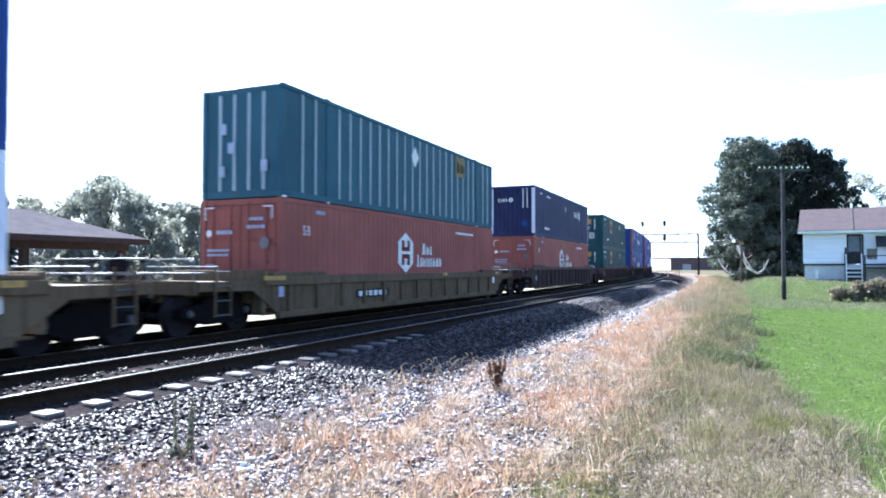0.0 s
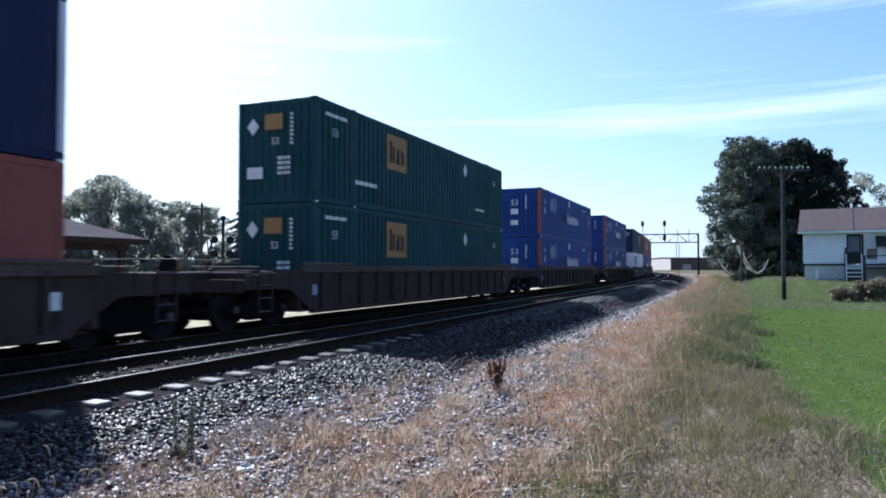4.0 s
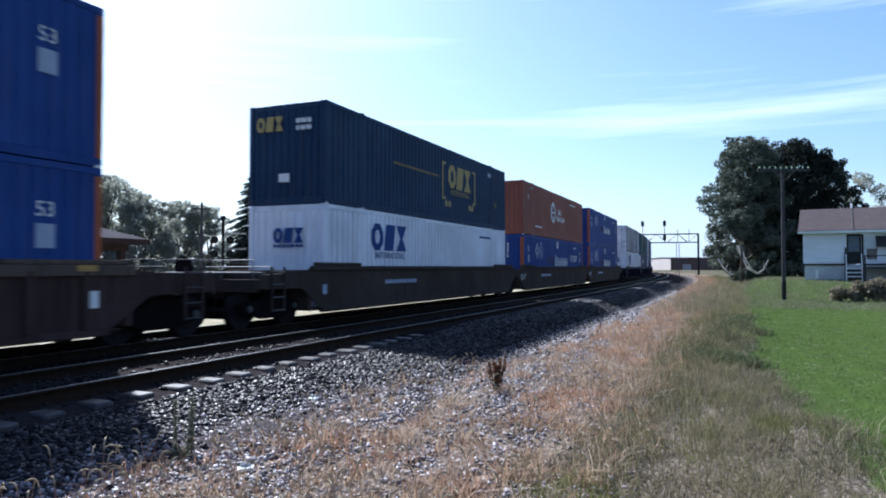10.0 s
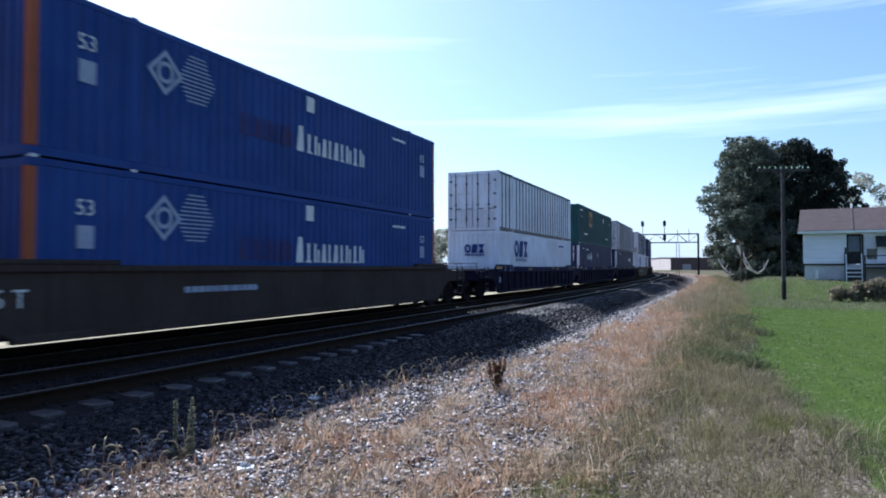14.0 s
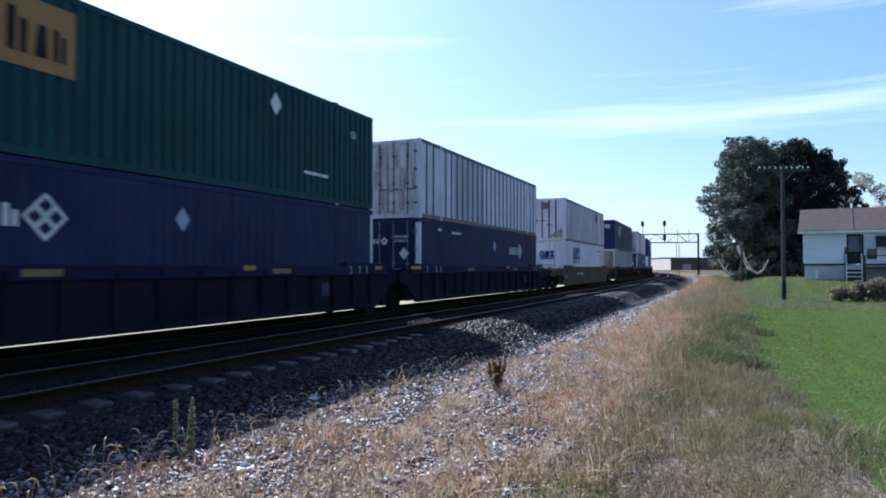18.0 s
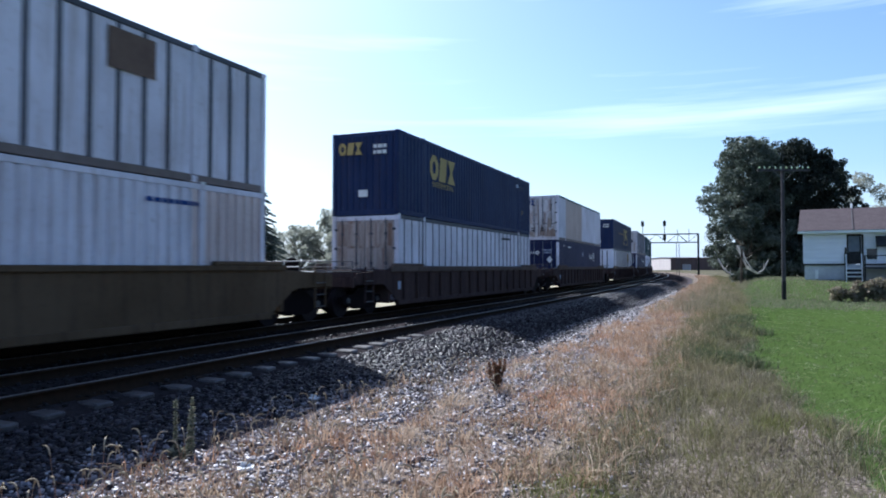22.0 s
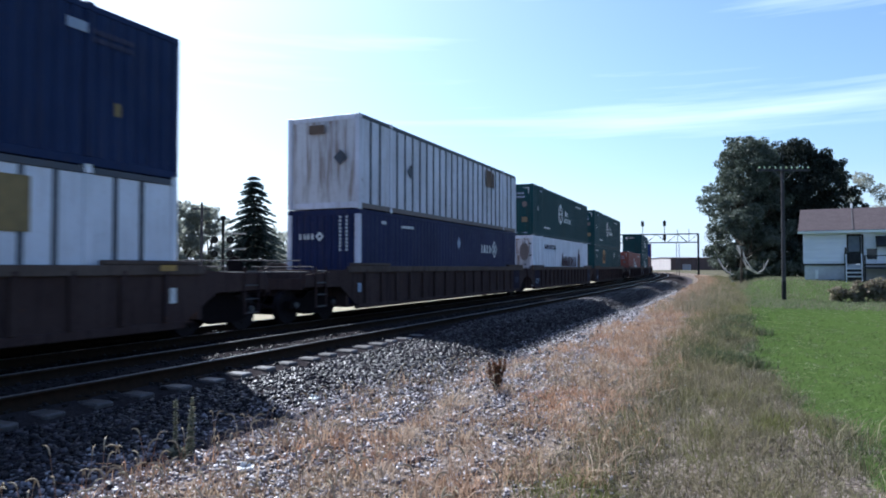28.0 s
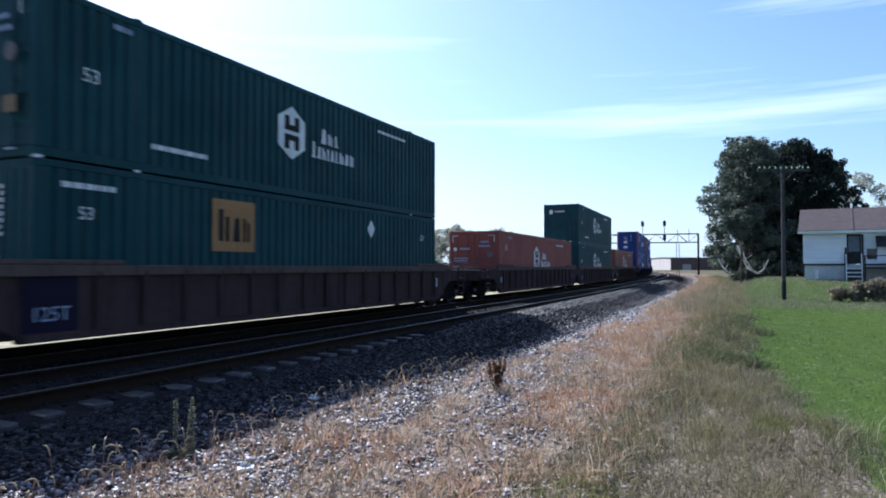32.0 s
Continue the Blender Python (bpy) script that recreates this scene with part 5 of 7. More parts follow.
def load_train():
    yellow, brown = "weathered yellow-brown well car with ribbed sides", "dark brown well car with ribbed sides"
    khaki, dark = "khaki smooth-sided well car", "nearly black grimy well car"
    singles = [(-4.95, "car_yellow", yellow), (17.8, "car_yellow", yellow), (40.9, "car_brown", brown), (64.1, "car_brown", brown), (87.05, "car_brown", brown), (109.9, "car_brown", brown),
               (254.45, "car_olive", "weathered olive-brown smooth-sided well car"), (277.25, "car_brown", brown), (299.85, "car_brown", brown), (323.4, "car_brown", brown)]
    for place, paint, label in singles:
        well_car(label, place, paint, "smooth" if paint in ("car_khaki", "car_olive") else "ribbed", tape=place in (-4.95, 17.8, 109.9, 323.4))
    for group, paint, label in (((132.85, 151.8, 170.5), "car_khaki", khaki), ((193.8, 212.5, 231.5), "car_dark", dark), ((346.4, 365.5, 384.6), "car_brown", brown), ((408.0, 426.5, 445.0), "car_brown", brown), ((468.0, 486.8, 505.6), "car_dark", dark)):
        for i, place in enumerate(group):
            well_car(label + ", joined to others", place, paint, "smooth" if paint == "car_khaki" else "ribbed", (i == 0, i == 2), tape=paint == "car_dark")
    blue_letter_box(LOW_Z, -4.95, LOW)
    container("freight_container", "dark blue corrugated freight container, " + HIGH, HIGH_Z, -4.95, "blue")
    hexagon_box(LOW_Z, 17.8, "red", LOW, u=7.12)
    c = panelled(HIGH_Z, 17.8, HIGH, "teal", "wall", label="teal freight container with pale posts", post="post_light", phase=0.53)
    logo_panel(c, 12.1, 2.3, BOX_L, 0.95, "mark_dull_gold", "dull tan company panel")
    mark(c, "diamond_placard", [[(-0.3, 0), (0, -0.36), (0.3, 0), (0, 0.36)]], "mark_white", side_at(7.85, 2.1, BOX_L))
    for u, z in ((0.75, 1.8), (1.0, 1.3), (0.7, 0.7), (2.05, 0.8)):
        mark(c, "placard", [rect(-0.1, 0.1, -0.14, 0.14)], "mark_pale", end_at(u, z, BOX_L))
    hexagon_box(LOW_Z, 40.9, "red", LOW)
    navy_box(HIGH_Z, 40.9, HIGH, "wall")
    orange_panel_box(LOW_Z, 64.1, LOW)
    orange_panel_box(HIGH_Z, 64.1, HIGH)
    for place in (87.05, 109.9):
        orange_post_box(LOW_Z, place, LOW)
        orange_post_box(HIGH_Z, place, HIGH)
    blue_letter_box(LOW_Z, 132.85, LOW)
    gold_letter_box(HIGH_Z, 132.85, HIGH)
    c = orange_post_box(LOW_Z, 151.8, LOW)
    mark(c, "graffiti", ring(0.26, 0.2, 14, 0.8) + [[(x + 0.62, z) for x, z in o] for o in ring(0.22, 0.16, 12, 1.2)] + [[(x - 0.55, z) for x, z in o] for o in ring(0.22, 0.16, 12, 0.7)] + [[(x + 1.15, z + 0.03) for x, z in o] for o in ring(0.2, 0.14, 10, 0.9)] + [rect(-0.95, -0.88, -0.3, 0.3), rect(0.3, 0.36, -0.28, 0.2)], "mark_white", side_at(12.65, 1.7, BOX_L), "pale spray-painted scrawl")
    hexagon_box(HIGH_Z + 0.015, 151.8, "orange", HIGH, "wall", "mark_red")
    orange_post_box(LOW_Z + 0.03, 170.5, LOW)
    orange_post_box(HIGH_Z + 0.045, 170.5, HIGH)
    blue_letter_box(LOW_Z, 193.8, LOW)
    panelled(HIGH_Z, 193.8, HIGH, phase=0.3, lift_at=5.5)
    navy_box(LOW_Z, 212.5, LOW, "wall", 3.4)
    orange_panel_box(HIGH_Z, 212.5, HIGH)
    navy_box(LOW_Z, 231.74, LOW, u=10.42, length=15.6)
    panelled(HIGH_Z, 231.74, HIGH, "old_white", length=15.6, door_paint="rusty_white", bands=((3.3, 6.88, "dull_grey"),), phase=0.05)
    blue_letter_box(LOW_Z, 254.45, LOW, "old_white", ((13.7, 15.94, "warm_white"),))
    c = panelled(HIGH_Z, 254.45, HIGH, "old_white", "wall", patches=((12.15, 2.25, 1.1, 0.75),), phase=0.53, lift_at=5.6)
    mark(c, "vent", [rect(-0.3, 0.3, -0.22, 0.22)], "dull_brown", end_at(1.3, 2.35, BOX_L) @ Matrix.Translation((0, -0.014, 0)), "brown square end vent")
    mark(c, "rust_patch", [[(0.18 * math.cos(a * math.pi / 6), 0.2 * math.sin(a * math.pi / 6)) for a in range(12)]], "dull_brown", end_at(0.62, 1.35, BOX_L) @ Matrix.Translation((0, -0.016, 0)))
    mark(c, "rust_patch", [[(-0.5, -0.1), (0.42, -0.12), (0.4, 0.5), (0.1, 0.3), (-0.2, 0.12)]], "brown_white", end_at(2.0, 0.35, BOX_L) @ Matrix.Translation((0, -0.016, 0)), "rust stain at the lower corner")
    for x, z_ in ((1.1, 1.35), (1.55, 1.05)):
        mark(c, "bracket", [rect(-0.2, 0.2, -0.035, 0.035)], "post_grey", end_at(x, z_, BOX_L) @ Matrix.Translation((0, -0.018, 0)))
    c277 = panelled(LOW_Z, 277.25, LOW, "old_white", door_paint="brown_white", thin=True, phase=0.12, label="white freight container with thin dark seams")
    mark(c277, "small_writing", bars(1.35, 0.16, 1, 37), "mark_black", side_at(11.8, 2.45, BOX_L))
    gold_letter_box(HIGH_Z, 277.25, HIGH, 4.0, False, "night_blue")
    navy_box(LOW_Z, 299.85, LOW)
    c = container("freight_container", "beige freight container with rusty doors, " + HIGH, HIGH_Z, 299.85, "old_white", near="doors", door_paint="rusty_white", bands=((2.3, 7.9, "beige"),), frame_paint="old_white", top_paint="green")
    mark(c, "lettering", bold_blocks(0.8, 0.3), "mark_navy", end_at(0.65, 2.4, BOX_L) @ Matrix.Translation((0, -0.06, 0)))
    for x, zz, w, h in ((0.42, 0.55, 0.3, 0.3), (0.85, 0.42, 0.2, 0.18), (1.55, 0.46, 0.2, 0.2), (2.1, 0.5, 0.3, 0.3), (2.0, 1.15, 0.12, 0.4)):
        mark(c, "rust_patch", [[(-w, -h), (-w * 0.1, -h * 0.9), (w, -h), (w * 0.9, h * 0.4), (w * 0.3, h * 0.7), (-w * 0.2, h * 0.3), (-w * 0.8, h)]], "brown_white", end_at(x, zz, BOX_L) @ Matrix.Translation((0, -0.03, 0)), "rust stain on the door")
    for x, zz in ((0.95, 0.75), (0.95, 0.6), (1.55, 0.75), (1.55, 0.6)):
        mark(c, "bracket", [rect(-0.13, 0.13, -0.03, 0.03)], "mark_black", end_at(x, zz, BOX_L) @ Matrix.Translation((0, -0.075, 0)))
    c = panelled(LOW_Z, 323.4, LOW, near="wall", plain_end=False)
    mark(c, "vent", [rect(-0.27, 0.27, -0.17, 0.17)], "mark_black", end_at(1.1, 1.98, BOX_L) @ Matrix.Translation((0, -0.014, 0)), "dark square end vent")
    mark(c, "panel", [rect(-0.65, 0.65, -0.45, 0.45)], "mark_dull_gold", side_at(12.3, 2.12, BOX_L), "brownish gold panel")
    mark(c, "diamond_placard", [[(-0.24, 0), (0, -0.28), (0.24, 0), (0, 0.28)]], "post_grey", side_at(7.97, 1.65, BOX_L))
    gold_letter_box(HIGH_Z, 323.4, HIGH, paint="night_blue")
    navy_box(LOW_Z, 346.4, LOW, "wall")
    panelled(HIGH_Z + 0.015, 346.4, HIGH, "old_white", "wall", patches=((11.9, 2.25, 0.85, 0.75), (12.52, 2.22, 0.22, 0.72)), plain_end=True, phase=0.38)
    c = container("freight_container", "white freight container with dark lettering, in a well car", LOW_Z + 0.03, 365.5, "white", "posts", "doors", post="white", door_paint="rusty_white")
    mark(c, "lettering", letters(10, 4.6, 0.86, 51, True, 0.22), "mark_maroon", side_at(9.5, 1.58, BOX_L), "dark maroon company lettering")
    mark(c, "lettering", letters(9, 3.1, 0.26, 52), "mark_dull_blue", side_at(4.25, 2.32, BOX_L), "thin blue lettering")
    crest = side_at(12.72, 1.72, BOX_L)
    mark(c, "crest", [[(-0.5, -0.75), (0.5, -0.75), (0.42, -0.1), (0.26, 0.32), (-0.26, 0.32), (-0.42, -0.1)]], "mark_maroon", crest, "dark maroon and brown crest")
    mark(c, "crest_top", [[(-0.14, 0.3), (0.14, 0.3), (0.19, 0.55), (0.0, 0.7), (-0.19, 0.55)]], "dull_brown", crest)
    mark(c, "crest_field", [[(-0.28, -0.6), (0.28, -0.6), (0.28, -0.1), (-0.28, -0.1)]], "dull_brown", crest, lift=0.008)
    door = Matrix.Translation((0, -0.06, 0))
    mark(c, "crest", [[(0.27 * math.cos(a * math.pi / 6), 0.5 * math.sin(a * math.pi / 6)) for a in range(12)]], "dull_brown", end_at(2.1, 1.95, BOX_L) @ door, "brown crest on the door")
    mark(c, "panel", [rect(-0.24, 0.24, -0.3, 0.3)], "dull_brown", end_at(0.5, 1.95, BOX_L) @ door)
    hexagon_box(HIGH_Z + 0.045, 365.5, "green", HIGH)
    orange_panel_box(LOW_Z + 0.03, 384.6, LOW)
    hexagon_box(HIGH_Z + 0.045, 384.6, "green", HIGH, u=7.15)
    hexagon_box(LOW_Z, 408.0, "red", LOW)
    hexagon_box(LOW_Z, 426.5, "green", LOW, "wall")
    hexagon_box(HIGH_Z, 426.5, "green", HIGH, "wall")
    hexagon_box(LOW_Z, 445.0, "orange", LOW, "wall")
    orange_post_box(LOW_Z, 468.0, LOW)
    orange_post_box(HIGH_Z, 468.0, HIGH)
    orange_post_box(LOW_Z, 486.8, LOW)
    orange_post_box(HIGH_Z, 486.8, HIGH)
    orange_panel_box(LOW_Z, 505.6, LOW)


load_train()

# ---------------------------------------------------------------- plants
def leaf_cloud(centres, radii, count, size, rng, droop=0.2):
    """Many small bent leaves over the outsides of clumps."""
    centres, radii = np.array(centres, float), np.array(radii, float)
    weight = radii[:, 0] * radii[:, 2]
    pick = rng.choice(len(centres), count, p=weight / weight.sum())
    d = rng.normal(size=(count, 3))
    d /= np.linalg.norm(d, axis=1)[:, None]
    depth = rng.uniform(0.35, 1.0, count) ** 0.45
    p = centres[pick] + d * radii[pick] * (depth * rng.uniform(0.86, 1.12, count))[:, None]
    n = d * 0.6 + rng.normal(0, 0.6, (count, 3)) + np.array([0, 0, 0.35])
    n /= np.linalg.norm(n, axis=1)[:, None]
    a = np.cross(n, rng.normal(size=(count, 3)))
    a /= np.linalg.norm(a, axis=1)[:, None]
    b = np.cross(n, a)
    ln = (size * rng.uniform(0.6, 1.5, count))[:, None]
    w = ln * rng.uniform(0.35, 0.6, count)[:, None]
    mid = p + n * ln * 0.12
    verts = np.stack([p - a * ln, mid + b * w, p + a * ln - np.array([0, 0, 1]) * ln * droop, mid - b * w], 1).reshape(-1, 3)
    i = np.arange(count)[:, None] * 4
    faces = np.concatenate([i + [0, 1, 2], i + [0, 2, 3]], 1).reshape(-1, 3)
    return verts, faces


def limb(g, a, b, r0, r1, rng, bends=3):
    """A crooked tapering limb."""
    a, b = Vector(a), Vector(b)
    last, lr = a, r0
    for i in range(1, bends + 1):
        f = i / bends
        p = a.lerp(b, f) + Vector((rng.normal(), rng.normal(), rng.normal() * 0.5)) * (b - a).length * 0.06 * (f < 1)
        r = r0 + (r1 - r0) * f
        g.tube(last, p, lr, 7, r)
        last, lr = p, r
    return g


def broad_tree(name, label, x, y, z, height, spread, leaf, seed, leaves=9000, size=0.2, low=0.16, clumps=24, group="", gaps=0.0, shape=1.0):
    """A trunk, crooked limbs and a crown of leafy clumps that thin out towards their edges."""
    rng = np.random.default_rng(seed)
    t = thing(name, label, "tree", group, at=Matrix.Translation((x, y, z)))
    fork = height * 0.28
    g = Geo()
    limb(g, (0, 0, -0.15), (rng.normal() * 0.2, rng.normal() * 0.2, fork), height * 0.032, height * 0.024, rng, 3)
    part("trunk", g, M["bark"], t)
    centres, radii = [], []
    for i in range(clumps):
        f = (i + 0.5) / clumps
        zz = height * (low + (0.96 - low) * f)
        belt = math.sin(math.pi * min(1, (f * 0.8 + 0.2))) ** 0.6 * shape
        a = i * 2.4 + rng.uniform(-0.5, 0.5)
        r = spread * belt * rng.uniform(0.3, 0.86) ** 0.8
        rad = spread * rng.uniform(0.2, 0.36) * (1 - gaps * 0.4)
        top = (math.cos(a) * r, math.sin(a) * r, min(zz, height - rad * 0.6))
        centres.append(top)
        radii.append((rad, rad, rad * rng.uniform(0.6, 0.85)))
        for k in range(3):
            d = rng.normal(size=3)
            d /= np.linalg.norm(d)
            small = rad * rng.uniform(0.3, 0.5)
            centres.append((top[0] + d[0] * rad, top[1] + d[1] * rad, min(top[2] + abs(d[2]) * rad * 0.8, height)))
            radii.append((small, small, small * 0.8))
    g = Geo()
    for c in centres[::8]:
        limb(g, (0, 0, fork * rng.uniform(0.7, 1.0)), (c[0] * 0.85, c[1] * 0.85, c[2]), height * 0.012, height * 0.003, rng, 3)
    part("branchwork", g, M["bark"], t)
    v, f = leaf_cloud(centres, radii, leaves, size, rng)
    v[:, 2] = np.maximum(v[:, 2], 0.05)
    part("crown", array_mesh("crown", v, f, M[leaf]), None, t)
    return t


def spruce(x, y, z, height, spread, seed, label):
    rng = np.random.default_rng(seed)
    t = thing("spruce_tree", label, "tree", "trees beyond the railway", at=Matrix.Translation((x, y, z)))
    part("trunk", Geo().tube((0, 0, -0.1), (0, 0, height * 0.97), height * 0.02, 8, 0.02), M["bark"], t)
    V, F, o = [], [], 0
    tiers = 30
    for i in range(tiers):
        f = i / tiers + rng.uniform(-0.008, 0.008)
        zz, reach = height * (0.06 + 0.94 * f), (spread * (1 - f) ** 0.7 + 0.08) * rng.uniform(0.8, 1.2)
        for k in range(14):
            a = rng.uniform(0, 2 * math.pi)
            r = reach * rng.uniform(0.6, 1.15)
            m = max(6, int(r * 9))
            s = np.linspace(0.1, 1, m)
            tip = np.stack([np.cos(a) * r * s, np.sin(a) * r * s, zz - r * 0.36 * s ** 1.4 + rng.normal(0, 0.03, m)], 1)
            for side in (-1, 1):
                ln = 0.3 * (1.15 - s) + 0.14
                d = np.stack([-np.sin(a) * side * ln + np.cos(a) * ln * 0.7, np.cos(a) * side * ln + np.sin(a) * ln * 0.7, -ln * rng.uniform(0.2, 0.7, m)], 1)
                w = np.array([np.cos(a), np.sin(a), 0.25]) * 0.14
                vv = np.stack([tip - w, tip + w, tip + d], 1).reshape(-1, 3)
                V.append(vv)
                F.append(np.arange(3 * m).reshape(-1, 3) + o)
                o += 3 * m
    part("crown", array_mesh("crown", np.concatenate(V), np.concatenate(F), M["needle"]), None, t)
    return t


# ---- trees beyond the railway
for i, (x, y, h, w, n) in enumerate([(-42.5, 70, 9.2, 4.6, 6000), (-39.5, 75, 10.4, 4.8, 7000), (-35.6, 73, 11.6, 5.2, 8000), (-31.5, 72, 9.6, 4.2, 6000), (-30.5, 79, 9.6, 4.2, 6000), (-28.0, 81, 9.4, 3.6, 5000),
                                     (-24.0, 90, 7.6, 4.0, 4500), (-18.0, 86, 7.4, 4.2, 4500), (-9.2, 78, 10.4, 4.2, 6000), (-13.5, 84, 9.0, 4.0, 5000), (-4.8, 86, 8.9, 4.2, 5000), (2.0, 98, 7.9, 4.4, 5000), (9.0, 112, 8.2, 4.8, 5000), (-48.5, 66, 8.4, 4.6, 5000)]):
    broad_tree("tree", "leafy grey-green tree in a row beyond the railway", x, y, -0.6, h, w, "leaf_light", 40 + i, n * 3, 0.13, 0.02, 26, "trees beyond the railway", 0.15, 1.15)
spruce(-16.8, 60.5, -0.6, 10.4, 3.7, 5, "dark blue-green spruce tree standing beyond the railway")
spruce(-35.2, 54.0, -0.6, 8.4, 2.4, 6, "dark spruce tree beside the pavilion roof")

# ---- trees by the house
# the darker leaves on two of these trees paint a shaded hollow
broad_tree("tree", "large dark broadleaf tree with a wide rounded crown", 34.8, 68.0, 0.5, 13.3, 5.6, "leaf_shaded", 71, 50000, 0.125, 0.05, 46, "trees by the house", 0.2, 1.15)
broad_tree("tree", "dark broadleaf tree with a dense crown", 31.8, 69.5, 0.4, 13.7, 4.6, "leaf_dark", 76, 30000, 0.125, 0.08, 34, "trees by the house", 0.2, 1.15)
broad_tree("tree", "dark broadleaf tree with a tall uneven crown", 29.6, 66.5, 0.4, 13.6, 4.9, "leaf_dark", 75, 34000, 0.125, 0.08, 36, "trees by the house", 0.3, 1.1)
broad_tree("tree", "dark broadleaf tree with foliage reaching the ground", 28.3, 63.5, 0.35, 6.7, 2.7, "leaf_dark", 72, 16000, 0.11, 0.06, 20, "trees by the house")
broad_tree("tree", "dark broadleaf tree beside the house", 37.6, 67.0, 0.5, 12.3, 3.5, "leaf_shaded", 73, 24000, 0.125, 0.04, 26, "trees by the house", 0.0, 1.15)
broad_tree("tree", "sparse light green tree behind the house roof", 56.6, 92.0, 0.3, 14.2, 4.6, "leaf_light", 74, 6000, 0.13, 0.3, 18, "trees by the house", 0.7)


def height_at(x, y):
    """The ground's height at a place of the plan."""
    k = np.argmin((LINE_X - x) ** 2 + (LINE_Y - y) ** 2)
    q = (x - LINE_X[k]) * math.cos(HEAD[k]) - (y - LINE_Y[k]) * math.sin(HEAD[k])
    return float(ground_z(np.array(S_AXIS[k]), np.array(q)))


def fallen_branch(points, r, label):
    t = thing("fallen_branch", label, "branch", "fallen branches")
    g = Geo()
    for i in range(len(points) - 1):
        f0, f1 = 1 - i / len(points), 1 - (i + 1) / len(points)
        g.tube(points[i], points[i + 1], r * (0.4 + 0.6 * f0), 6, r * (0.4 + 0.6 * f1))
    part("stem", g, M["dead_wood"], t)
    g = Geo()
    rng = random.Random(int(r * 1000))
    for i in range(1, len(points) - 1):
        for k in range(1):
            p = Vector(points[i])
            g.tube(p, p + Vector((rng.uniform(-0.7, 0.7), rng.uniform(-0.3, 0.3), rng.uniform(-0.1, 0.9))), r * 0.35, 5, r * 0.12)
    part("twigs", g, M["dead_wood"], t)


fallen_branch([(25.95, 60, 3.4), (26.15, 59.8, 2.5), (26.6, 59.6, 1.4), (27.35, 59.4, 0.95), (27.9, 59.4, 1.3), (28.3, 59.4, 2.1)], 0.1, "pale bent dead branch hanging under the large tree")
fallen_branch([(26.15, 59.7, 3.1), (26.35, 59.5, 2.2), (26.85, 59.4, 1.35), (27.3, 59.3, 1.05)], 0.07, "second pale dead branch beside the first")
fallen_branch([(24.2, 60, 2.25), (24.4, 59.8, 1.7), (24.6, 59.6, 1.25), (25.05, 59.4, 0.9), (25.3, 59.4, 0.88)], 0.075, "short pale dead branch under the large tree")


def bush(x, y, z, w, h, seed, leaf="leaf_bush", n=1100, label="brownish green bush at the edge of the lawn", size=0.09):
    rng = np.random.default_rng(seed)
    t = thing("bush", label, "bush", "bushes by the house", at=Matrix.Translation((x, y, z)))
    cs = [(rng.uniform(-w, w) * 0.6, rng.uniform(-w, w) * 0.4, h * rng.uniform(0.3, 0.65)) for _ in range(7)]
    rs = [(w * rng.uniform(0.3, 0.5), w * rng.uniform(0.3, 0.5), h * rng.uniform(0.25, 0.4)) for _ in cs]
    g = Geo()
    for c in cs:
        limb(g, (c[0] * 0.2, c[1] * 0.2, 0), (c[0], c[1], c[2] + h * 0.2), 0.025, 0.008, rng, 2)
    part("stem_cluster", g, M["bark"], t)
    v, f = leaf_cloud(cs, rs, n, size, rng)
    v[:, 2] = np.maximum(v[:, 2], 0.01)
    part("foliage", array_mesh("foliage", v, f, M[leaf]), None, t)


for i, (x, y, w, h) in enumerate([(21.4, 36.6, 0.75, 1.0), (22.4, 36.3, 0.8, 1.25), (23.4, 36.8, 0.85, 1.35), (24.5, 36.8, 0.9, 1.3), (25.8, 37.2, 1.0, 1.4), (27.0, 37.6, 1.0, 1.3)]):
    bush(x, y, height_at(x, y) - 0.03, w, h, 90 + i)
for i, (x, y, w, h) in enumerate([(26.9, 61.5, 1.2, 1.5), (28.4, 61.0, 1.2, 1.2), (30.3, 60.8, 1.3, 1.5), (32.0, 60.5, 1.2, 1.1), (34.0, 63.5, 1.8, 2.6), (35.6, 64.5, 1.8, 2.4), (32.2, 64.0, 1.7, 2.2)]):
    bush(x, y, height_at(x, y) - 0.03, w, h, 120 + i, "leaf_dark", 1500, "dark green shrub under the large trees", 0.12)


